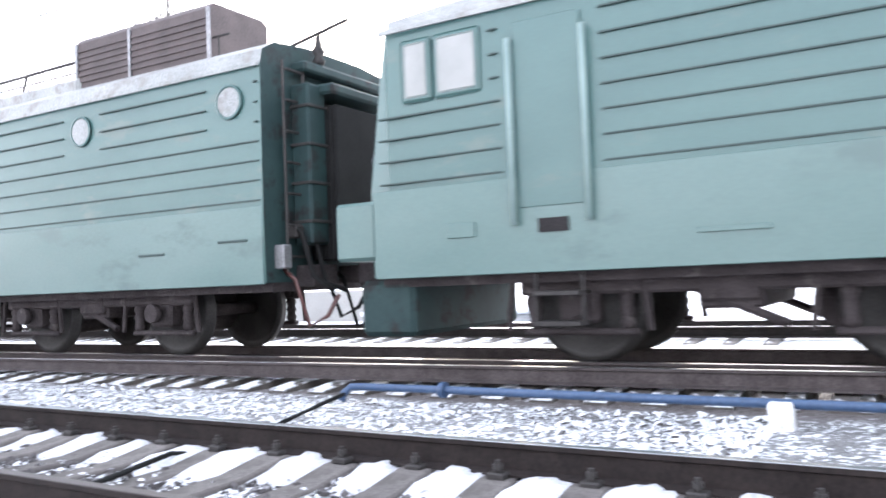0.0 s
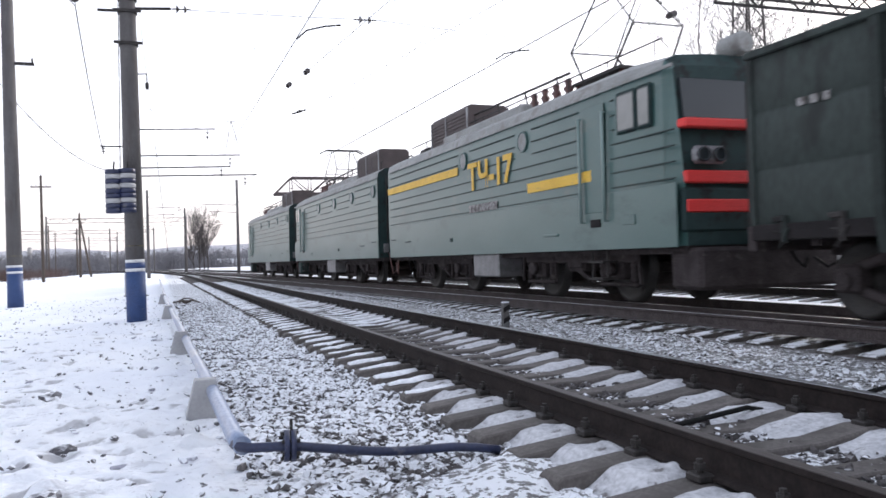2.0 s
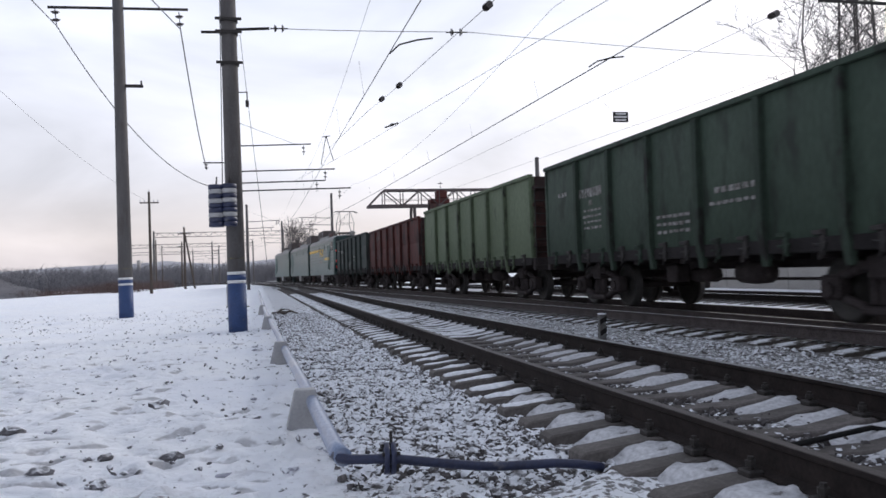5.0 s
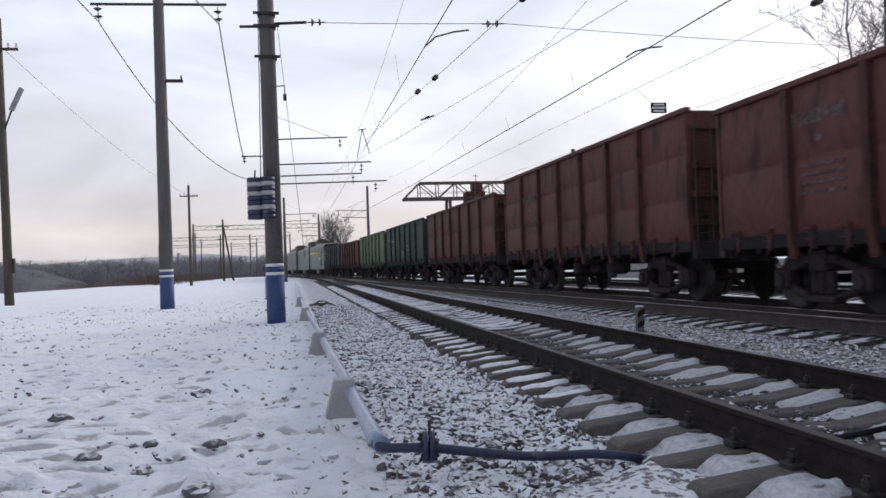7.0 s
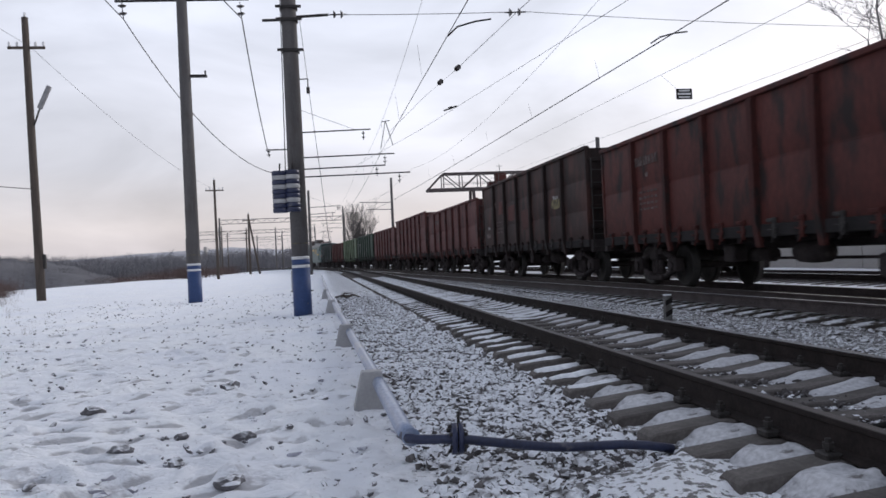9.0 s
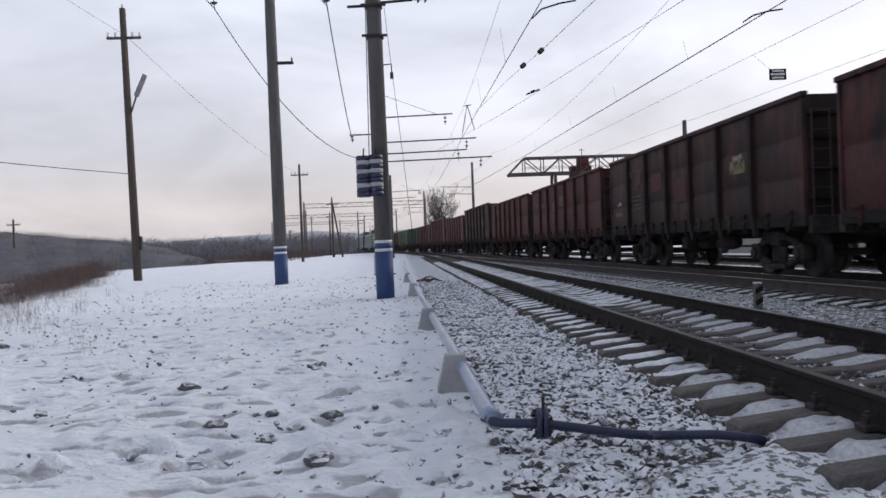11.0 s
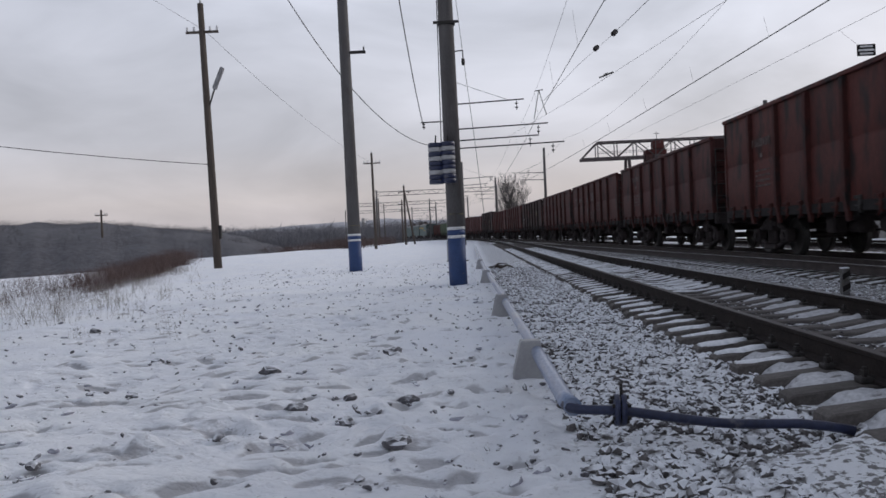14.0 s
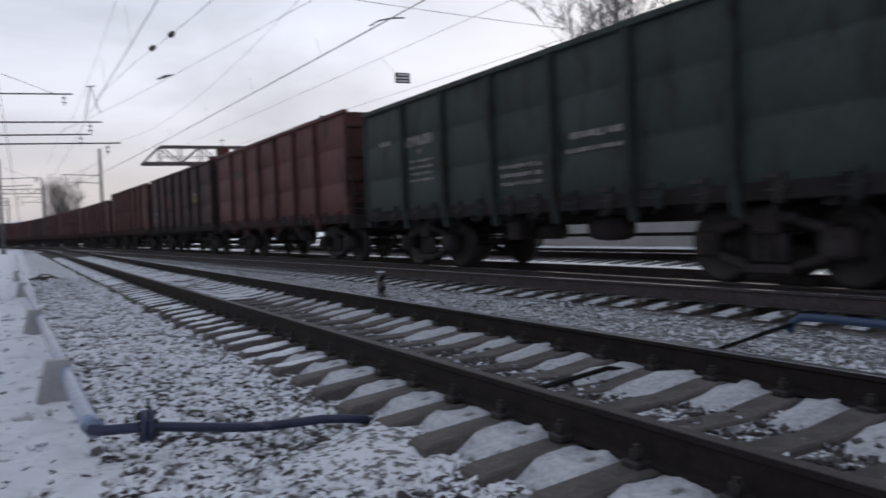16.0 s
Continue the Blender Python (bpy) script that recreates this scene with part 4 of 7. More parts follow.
def locomotive(label, cab, stripe=False, pans=()):
    """One section of a heavy electric locomotive. cab: +1 at the leading end, -1 at the trailing end. Side seams, portholes, roof boxes, bogies."""
    root = tagged(empty("electric_locomotive"), label, "locomotive", "locomotive sections")
    HY, HX, Z0, Z1 = 7.62, 1.53, 0.98, 3.72
    flip = cab
    bm = bmesh.new()                               # body: side profile with curved roof edge
    prof = [(-HX, Z0), (-HX - 0.02, 1.95), (-HX, Z1), (-HX + 0.05, Z1 + 0.20), (-HX + 0.30, Z1 + 0.34), (-0.6, Z1 + 0.40), (0.6, Z1 + 0.40), (HX - 0.30, Z1 + 0.34), (HX - 0.05, Z1 + 0.20), (HX, Z1), (HX + 0.02, 1.95), (HX, Z0)]
    def ring(y, top=1.0, inset=0.0):
        return [bm.verts.new((x * (1 - inset), y, z if z < Z1 else Z1 + (z - Z1) * top)) for x, z in prof]
    stations = [(-HY * flip, 1.0, 0.0), ((HY - 1.5) * flip, 1.0, 0.0), ((HY - 0.35) * flip, 0.75, 0.02), (HY * flip, 0.2, 0.10)]
    rings = [ring(*s) for s in stations]
    for v in rings[-1]:                            # cab nose leans back above the waist
        if v.co.z > 2.6:
            v.co.y -= flip * 0.24
    for a, b in zip(rings, rings[1:]):
        for k in range(len(prof) - 1):
            bm.faces.new((a[k], b[k], b[k + 1], a[k + 1]))
    bm.faces.new(rings[0])
    bm.faces.new(rings[-1][::-1])
    bmesh.ops.recalc_face_normals(bm, faces=bm.faces[:])
    body = part("body", bm, "loco", root)
    body.data.materials.append(M["locoroof"])
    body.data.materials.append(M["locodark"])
    # end faces get the dark green: their shade is painted in by facing
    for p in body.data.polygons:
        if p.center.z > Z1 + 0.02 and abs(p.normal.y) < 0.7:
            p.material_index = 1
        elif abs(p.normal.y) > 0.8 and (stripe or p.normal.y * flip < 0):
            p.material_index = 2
    for side in (-1, 1):
        s = side * (HX + 0.026)
        bm = bmesh.new()                           # lighter skirt
        box(bm, min(s, s - side * 0.03), max(s, s - side * 0.03), -HY + 0.02, HY - 0.14, Z0 - 0.02, 1.94, 0.006)
        part("skirt", bm, "locoskirt", root, "paler green lower panel")
        ports = [-7.1, -4.15, -1.3, 1.7] if not stripe else [0.93, -2.44]
        door_y = flip * 5.30
        for i, z in enumerate((2.01, 2.26, 2.505, 2.75, 2.995, 3.245, 3.50)):
            cuts = [(-HY + 0.05, HY - 0.25)]
            holes = [(door_y - 0.55, door_y + 0.55)]
            if z > 2.9:
                holes += [(p - 0.42, p + 0.42) for p in ports]
                holes += [(min(flip * 5.95, flip * 7.6), max(flip * 5.95, flip * 7.6))]
            for h0, h1 in holes:
                cuts = [c for a, b in cuts for c in ((a, min(b, h0)), (max(a, h1), b)) if c[1] - c[0] > 0.05]
            for a, b in cuts:
                bm = bmesh.new()
                box(bm, min(s + side * 0.010, s - side * 0.04), max(s + side * 0.010, s - side * 0.04), a, b, z - 0.009, z + 0.009)
                part("side_seam", bm, "seam", root)
        for p in ports:
            bm = bmesh.new()
            lathe(bm, [(0.225, 0.0), (0.225, 0.025), (0.195, 0.03), (0.195, 0.0)], 24, pose(s - side * 0.01, p, 3.30, 0, 90 * side, 0))
            f = part("porthole", bm, "loco", root)
            bm = bmesh.new()
            lathe(bm, [(0.19, 0.012), (0.185, 0.02)], 24, pose(s - side * 0.01, p, 3.30, 0, 90 * side, 0))
            # roof grey on the pane stands in for the sky it reflects
            part("porthole_pane", bm, "locoroof", f, "pane painted pale as reflected sky")
        bm = bmesh.new()                           # cab door, step hole, rails
        box(bm, min(s, s + side * 0.012), max(s, s + side * 0.012), door_y - 0.36, door_y + 0.36, 1.62, 3.52, 0.006)
        d = part("cab_door", bm, "loco", root)
        bm = bmesh.new()
        # proud black plate in place of the shade inside a step hole
        box(bm, min(s, s + side * 0.02), max(s, s + side * 0.02), door_y - 0.16, door_y + 0.16, 1.36, 1.50)
        part("step_recess", bm, "black", root)
        for dy in (-0.40, 0.40):
            bm = bmesh.new()
            rod(bm, (s + side * 0.07, door_y + dy, 1.45), (s + side * 0.07, door_y + dy, 3.35), 0.032)
            for z in (1.46, 2.4, 3.34):
                rod(bm, (s, door_y + dy, z), (s + side * 0.07, door_y + dy, z), 0.016, n=6)
            part("handrail", bm, "palegreen", root, "pale green handrail")
        for y0, y1 in ((6.10, 6.57), (6.70, 6.99)):
            a, b = sorted((flip * y0, flip * y1))
            bm = bmesh.new()
            box(bm, min(s - side * 0.03, s + side * 0.012), max(s - side * 0.03, s + side * 0.012), a - 0.05, b + 0.05, 2.88, 3.58, 0.03)
            f = part("window_frame", bm, "locodark" if stripe else "loco", root)
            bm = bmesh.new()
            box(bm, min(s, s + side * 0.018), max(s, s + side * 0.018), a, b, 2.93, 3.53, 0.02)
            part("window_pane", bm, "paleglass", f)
        bm = bmesh.new()                           # roof edge gutter
        box(bm, min(s, s + side * 0.03), max(s, s + side * 0.03), -HY, HY - 0.3, Z1 - 0.03, Z1 + 0.02)
        part("gutter", bm, "locoroof", root)
        if stripe:
            for a, b, z in ((1.31, 7.56, 2.99), (-5.2, -2.65, 2.19)):
                bm = bmesh.new()
                box(bm, min(s, s + side * 0.016), max(s, s + side * 0.016), a, b, z, z + 0.20)
                part("yellow_stripe", bm, "yellow", root, "yellow painted stripe")
    if stripe:
        text_part("depot_code", "ТЧ-17", (2.56, 0.68), "yellow", root, Matrix.Translation((-(HX + 0.045), 0.59, 2.50)) @ Matrix(((0, 0, -1, 0), (-1, 0, 0, 0), (0, 1, 0, 0), (0, 0, 0, 1))), "yellow painted depot lettering")
        bm = bmesh.new()
        box(bm, -HX - 0.046, -HX - 0.03, -1.1, 0.58, 1.98, 2.16)
        part("number_plate", bm, "lettering", root, "grey cast number plate")
    for side in (-1, 1):                            # kick step, lubricator flap and grab over the skirt
        s = side * (HX + 0.026)
        for y0, z0, ww, hh, mat_ in ((flip * 6.35, 1.44, 0.34, 0.16, "locoskirt"), (flip * 3.6, 1.28, 0.62, 0.05, "locoskirt"), (flip * -1.9, 1.36, 0.16, 0.10, "locodark"), (flip * -5.6, 1.42, 0.5, 0.03, "seam"), (flip * -7.1, 1.52, 0.5, 0.03, "seam")):
            bm = bmesh.new()
            box(bm, min(s, s + side * 0.022), max(s, s + side * 0.022), y0 - ww / 2, y0 + ww / 2, z0 - hh / 2, z0 + hh / 2, 0.006)
            part("side_flap", bm, mat_, root)
    # cab front
    bm = bmesh.new()
    a, b = sorted((flip * (HY - 0.10), flip * (HY + 0.30 - 0.27 * stripe)))
    box(bm, -1.46, 1.46, a, b + (0.2 if flip > 0 else 0), 1.18, 1.86, 0.04)
    # apron dark when trailing, paler when leading: shade and light painted in
    part("front_apron", bm, "locodark" if stripe else "locoskirt", root)
    for x0, x1 in ((-1.30, -0.05), (0.05, 1.30)):
        bm = bmesh.new()
        box(bm, x0, x1, -0.03, 0.03, 0.0, 0.64, 0.01, pose(0, flip * (HY - 0.125), 2.94, 7.7 * flip, 0, 0))
        part("windscreen", bm, "glass", root)
    for x in (-0.95, 0.95):                         # paired marker lamps in one oblong housing
        bm = bmesh.new()
        a, b = sorted((flip * (HY - 0.06), flip * (HY + 0.07)))
        box(bm, x - 0.31, x + 0.31, a, b, 2.22, 2.50, 0.06)
        lamps = part("lamp_housing", bm, "steel" if stripe else "palegreen", root, "oblong lamp housing")
        for dx in (-0.15, 0.15):
            bm = bmesh.new()
            lathe(bm, [(0.115, 0), (0.115, 0.05), (0.09, 0.06), (0.085, 0.035)], 16, pose(x + dx, flip * (HY + 0.06), 2.36, -90 * flip, 0, 0))
            part("marker_lamp", bm, "glass", lamps)
    if stripe:
        for z0, z1 in ((2.78, 2.92), (1.93, 2.12), (1.48, 1.68)):
            bm = bmesh.new()
            a, b = sorted((flip * (HY - 0.16), flip * (HY + 0.055)))
            box(bm, -1.40, 1.40, a, b, z0, z1, 0.02)
            part("red_band", bm, "red", root, "bright red warning band")
    bm = bmesh.new()                               # snow plough and steps under the cab
    a, b = sorted((flip * (HY - 0.5), flip * (HY + 0.25)))
    box(bm, -1.35, 1.35, a, b, 0.30, 0.95, 0.06)
    part("pilot", bm, "bogie" if stripe else "locodark", root)
    bm = bmesh.new()
    for z in (0.45, 0.75):
        box(bm, -1.60, -1.30, flip * 5.30 - 0.25, flip * 5.30 + 0.25, z - 0.02, z + 0.02)
    for dy in (-0.25, 0.25):
        rod(bm, (-1.50, flip * 5.30 + dy, 0.42), (-1.50, flip * 5.30 + dy, 1.0), 0.02, n=6)
    part("cab_steps", bm, "iron", root)
    # flat inner end: vestibule bellows, ladder, cables
    e = -flip * HY
    for k in range(6):
        bm = bmesh.new()
        a, b = sorted((e - flip * 0.08 * k, e - flip * (0.08 * k + 0.07)))
        box(bm, -0.62, 0.62, a, b, 1.25, 3.30, 0.02)
        part("gangway_fold", bm, "rubber", root, "black folding gangway")
    bm = bmesh.new()
    for dx in (-1.25, -0.85):
        rod(bm, (dx, e - flip * 0.12, 1.1), (dx, e - flip * 0.12, 3.8), 0.02, n=6)
    for z in np.arange(1.3, 3.8, 0.4):
        rod(bm, (-1.25, e - flip * 0.12, z), (-0.85, e - flip * 0.12, z), 0.02, n=6)
    part("end_ladder", bm, "iron", root)
    for x, z, w_, h_, mat_ in ((-1.30, 1.30, 0.16, 0.30, "steel"), (-1.02, 1.62, 0.22, 0.16, "iron"), (-0.72, 1.05, 0.5, 0.28, "bogie")):
        bm = bmesh.new()
        a, b = sorted((e, e - flip * (0.16 if w_ < 0.3 else 0.30)))
        box(bm, x - w_ / 2, x + w_ / 2, a, b, z - h_ / 2, z + h_ / 2, 0.015)
        part("junction_box", bm, mat_, root)
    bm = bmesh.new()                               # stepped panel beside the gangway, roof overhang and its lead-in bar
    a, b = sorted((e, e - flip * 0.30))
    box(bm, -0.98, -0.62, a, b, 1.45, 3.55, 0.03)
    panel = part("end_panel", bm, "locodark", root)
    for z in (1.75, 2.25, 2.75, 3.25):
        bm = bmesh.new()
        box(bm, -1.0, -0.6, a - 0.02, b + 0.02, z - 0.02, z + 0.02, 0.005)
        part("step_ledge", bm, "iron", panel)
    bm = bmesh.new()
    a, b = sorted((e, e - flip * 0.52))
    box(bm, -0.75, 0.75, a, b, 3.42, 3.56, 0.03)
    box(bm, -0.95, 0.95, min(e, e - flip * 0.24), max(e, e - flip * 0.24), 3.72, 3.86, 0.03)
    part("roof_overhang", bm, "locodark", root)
    bm = bmesh.new()
    rod(bm, (-0.7, e + flip * 0.5, 4.1), (-0.5, e - flip * 0.62, 4.42), 0.022, n=6)
    lathe(bm, [(0.05, 3.86), (0.09, 3.92), (0.05, 3.99), (0.09, 4.06), (0.05, 4.13), (0.03, 4.28)], 8, pose(-0.55, e - flip * 0.16, 0))
    part("lead_in_bar", bm, "iron", root)
    for x, lo_ in ((-1.2, 0.42), (-0.55, 0.5), (-0.2, 0.35)):
        tube("air_hose", [(x, e, 1.15), (x, e - flip * 0.18, 1.0), (x + 0.04, e - flip * 0.36, lo_), (x + 0.10, e - flip * 0.60, lo_ + 0.12), (x + 0.10, e - flip * 0.78, lo_ + 0.38)], 0.028, "redporcelain" if x < -1 else "rubber", root)
    for k, x in enumerate((-1.05, -0.8)):
        tube("jumper_cable", [(x, e, 1.75), (x - 0.05, e - flip * 0.22, 1.6), (x, e - flip * 0.35, 1.05 - 0.1 * k), (x + 0.1, e - flip * 0.6, 0.85)], 0.035, "rubber", root)
    coupler(root, e, -flip)
    coupler(root, flip * (HY + 0.05), flip)
    # roof gear
    bm = bmesh.new()
    a, b = (-6.3, -3.4) if not stripe else (1.75, 4.55)
    c = [(-1.05, 4.0), (-1.05, 4.84), (-0.98, 4.92), (0.0, 4.92), (0.1, 4.84), (0.1, 4.0)]
    r0, r1 = [bm.verts.new((x, a, z)) for x, z in c], [bm.verts.new((x, b, z)) for x, z in c]
    for k in range(5):
        bm.faces.new((r0[k], r1[k], r1[k + 1], r0[k + 1]))
    bm.faces.new(r0)
    bm.faces.new(r1[::-1])
    f = part("roof_box", bm, "louvre", root, "brown louvred roof box")
    for k in range(6):
        bm = bmesh.new()
        box(bm, -1.075, -1.04, a + 0.05, b - 0.05, 4.22 + k * 0.095, 4.26 + k * 0.095)
        part("louvre_slat", bm, "louvre", f)
    for y in (a + 0.02, (a + b) / 2 + 0.2, b - 0.02):
        bm = bmesh.new()
        box(bm, -1.09, -1.045, y - 0.03, y + 0.03, 4.05, 4.84, 0.008)
        part("frame_post", bm, "steel", f)
    bm = bmesh.new()
    for y in np.arange(-6.4, 6.5, 1.45):
        rod(bm, (-1.0, y, 4.05), (-1.0, y, 4.42), 0.014, n=5)
    rod(bm, (-1.0, -6.6, 4.42), (-1.0, 6.6, 4.42), 0.016, n=6)
    part("roof_rail", bm, "iron", root)
    bm = bmesh.new()
    lo, hi = sorted((flip * -3.5, flip * 1.6))
    box(bm, -1.12, -0.5, lo, hi, 4.0, 4.30, 0.05)
    part("cable_trunk", bm, "locoroof", root, "low grey roof trunking")
    bm = bmesh.new()
    rod(bm, (-0.85, flip * -3.3, 4.66), (-0.85, flip * 3.3, 4.60), 0.028, n=6)
    for k in range(5):
        rod(bm, (-0.85, flip * (-3.1 + 1.5 * k), 4.2), (-0.85, flip * (-3.3 + 1.5 * k), 4.65), 0.022, n=5)
    part("high_tension_bar", bm, "iron", root)
    for k in range(4):
        bm = bmesh.new()
        lathe(bm, [(0.06, 4.02), (0.11, 4.10), (0.06, 4.17), (0.11, 4.25), (0.06, 4.32), (0.09, 4.40), (0.04, 4.46)], 9, pose(-0.95, flip * (1.9 + 0.5 * k), 0))
        part("roof_insulator", bm, "redporcelain", root)
    bm = bmesh.new()
    rod(bm, (0.3, -3.4, 4.42), (0.3, 5.6, 4.42), 0.02, n=6)
    for y in np.arange(-3.2, 5.6, 1.1):
        lathe(bm, [(0.05, 4.05), (0.09, 4.12), (0.05, 4.19), (0.09, 4.26), (0.05, 4.33), (0.03, 4.42)], 8, pose(0.3, y * flip, 0))
    for y in (-2.6, -0.3):
        lathe(bm, [(0.16, 4.05), (0.16, 4.35), (0.1, 4.4)], 12, pose(-0.4, y * flip, 0))
    part("busbar", bm, "redporcelain", root)
    bm = bmesh.new()
    box(bm, -0.75, 0.75, min(flip * -2.4, flip * 1.4), max(flip * -2.4, flip * 1.4), 4.05, 4.24, 0.04)
    part("roof_hatch", bm, "louvre", root)
    for k in range(4):
        bm = bmesh.new()
        y = flip * (-5.9 + k * 0.95)
        rod(bm, (-0.75, y - 0.30, 4.20), (-0.75, y + 0.30, 4.20), 0.14, n=10)
        box(bm, -0.86, -0.64, y - 0.36, y + 0.36, 4.02, 4.10, 0.01)
        part("resistor_drum", bm, "iron", root)
    bm = bmesh.new()
    lathe(bm, [(0.14, -0.34), (0.18, -0.26), (0.18, 0.20), (0.15, 0.24)], 16, pose(0.0, flip * (HY - 0.42), 4.22, -90 * flip, 0, 0))
    rod(bm, (0, flip * (HY - 0.5), 3.95), (0, flip * (HY - 0.5), 4.2), 0.10, n=8)
    part("headlamp", bm, "locoroof" if stripe else "iron", root)
    for y, up in pans:
        pantograph(root, y, up)
    # underfloor
    bm = bmesh.new()
    box(bm, -1.35, 1.35, -HY + 0.05, HY - 0.1, 0.86, 1.0)
    part("underframe", bm, "bogie", root)
    bm = bmesh.new()
    box(bm, -1.45, -0.75, -0.80, 0.70, 0.42, 0.97, 0.03)
    part("battery_box", bm, "steel", root, "grey battery box")
    bm = bmesh.new()
    for y in (1.5, 2.0):
        lathe(bm, [(0.02, -0.5), (0.16, -0.44), (0.17, 0.44), (0.02, 0.5)], 12, pose(-0.4 + 0.4 * (y - 1.5), flip * 0.2, 0.7, 0, 90, 0))
    box(bm, 0.5, 1.4, -1.0, 1.0, 0.42, 0.95, 0.03)
    part("air_reservoir", bm, "bogie", root)
    loco_bogie(root, 3.75)
    loco_bogie(root, -3.75)
    return root


LEAD = [(0, 5.4), (0.5, 14.7), (1.0, 23.9), (1.5, 33.0), (2.2, 45.5), (3.5, 68.4), (5.0, 94.7), (8.0, 147.5), (9.2, 168.1), (11.3, 205.0), (12.5, 225.4), (14.5, 260.4), (15.3, 274.6), (16.0, 287.2)]
def lead_y(t):
    """Where the leading edge of the second section stands at t seconds."""
    return float(np.interp(t, [a for a, _ in LEAD], [b for _, b in LEAD]))


TRAIN = []                                          # (vehicle, its centre behind that edge)
loco_a = locomotive("green electric locomotive section with round portholes and brown roof boxes", 1, pans=((3.3, False),))
loco_b = locomotive("green electric locomotive section with a cab and raised pantograph", 1, pans=((3.3, True),))
loco_c = locomotive("green electric locomotive section with yellow stripe and red-banded cab", -1, True, pans=((-4.0, True),))
TRAIN += [(loco_a, -(7.62 + 1.55)), (loco_b, 7.62), (loco_c, 16.55 + 7.62)]
KINDS = {
    "A": gondola("dark_green", "dark green steel gondola wagon with white stencils", 0, 2, 3, 1),
    "B": gondola("red_brown", "red-brown steel gondola wagon with ribbed sides", 0, 1, 2, 2),
    "C": gondola("light_green", "pale green steel gondola wagon, freshly painted", 0, 0, 1, 3),
    "D": gondola("mid_green", "green steel gondola wagon with white stencils", 0, 2, 1, 4),
    "E": gondola("brick_red", "faded red gondola wagon with ribbed sides", 0, 1, 2, 5),
    "F": gondola("sooty_brown", "soot-blackened gondola wagon heaped with coal", 0.5, 1, 3, 6, 0.29),
    "G": gondola("rust_brown", "rust-brown gondola wagon with pale patches", 0.5, 3, 2, 7),
    "H": gondola("dull_red", "dull dark red gondola wagon with ribbed sides", 0, 1, 2, 8),
    "J": gondola("red_brown", "tall red-brown gondola wagon with ribbed sides", 0, 1, 2, 9, 0.29),
    "K": gondola("brick_red", "tall faded red gondola wagon with ribbed sides", 0, 1, 3, 10, 0.29),
    "M": gondola("red_brown", "low red-brown gondola wagon with ribbed sides", 0, 1, 2, 12, -0.09),
    "L": gondola("sooty_brown", "soot-blackened low gondola wagon heaped with coal", 0.8, 1, 3, 11),
}
used = set()
for n_, k_ in enumerate("AMCDEKEFBGLHGHJFKAAB"):
    v_ = KINDS[k_] if k_ not in used else copy_thing(KINDS[k_], Matrix())
    used.add(k_)
    TRAIN.append((v_, 33.4 + 6.36 + 13.92 * n_))


# ---- sleepers and fastenings ----
SLEEPER, DARK_SLEEPER = sleeper_mesh(1.42, 0.112), sleeper_mesh(1.45, 0.12, "timber_sleeper")
SLEEPER.materials.append(M["sleeper"])
DARK_SLEEPER.materials.append(M["darksleeper"])
SNOW_TIMBER = sleeper_mesh(1.45, 0.13, "snowy_timber")
SNOW_TIMBER.materials.append(M["snowtimber"])
bm = bmesh.new()
for d in (-0.10, 0.10):
    box(bm, d - 0.045, d + 0.045, -0.055, 0.055, -0.19, -0.150, 0.008)
    rod(bm, (d, 0, -0.155), (d, 0, -0.085), 0.017, n=6)
    rod(bm, (d, 0, -0.135), (d, 0, -0.105), 0.030, n=6)
FASTENING = bpy.data.meshes.new("fastening")
bm.to_mesh(FASTENING)
bm.free()
FASTENING.materials.append(M["iron"])
rs = random.Random(11)


def sleeper_snow(seed, spans=((-1.40, -0.93), (-0.66, 0.64), (0.93, 1.40))):
    """Snow lying on a sleeper: ragged lumps on its two ends and its middle."""
    r, bm = random.Random(seed), bmesh.new()
    for x0, x1 in spans:
        n = max(4, int((x1 - x0) / 0.09))
        rows = []
        for k in range(n + 1):
            f = k / n
            x = x0 + (x1 - x0) * f
            dip = float(np.interp(abs(x), (0, 0.30, 0.64, 0.95, 1.39), (-0.228, -0.228, -0.178, -0.184, -0.228)))
            e = 0.6 + 0.4 * math.sin(math.pi * f) ** 0.4
            a, b = r.uniform(-0.10, -0.03) * e, 0.120 * e * r.uniform(0.5, 1.05)
            h = r.uniform(0.006, 0.026) * e
            rows.append([bm.verts.new((x, a, dip - 0.012)), bm.verts.new((x, a + 0.015, dip + h * 0.8)), bm.verts.new((x, b * 0.5, dip + h)), bm.verts.new((x, b, dip - 0.012))])
        for p, q in zip(rows, rows[1:]):
            for k in range(3):
                bm.faces.new((p[k], q[k], q[k + 1], p[k + 1])).smooth = True
        bm.faces.new(rows[0])
        bm.faces.new(rows[-1][::-1])
    bmesh.ops.recalc_face_normals(bm, faces=bm.faces[:])
    me = bpy.data.meshes.new("sleeper_snow")
    bm.to_mesh(me)
    bm.free()
    me.materials.append(M["snow"])
    return me


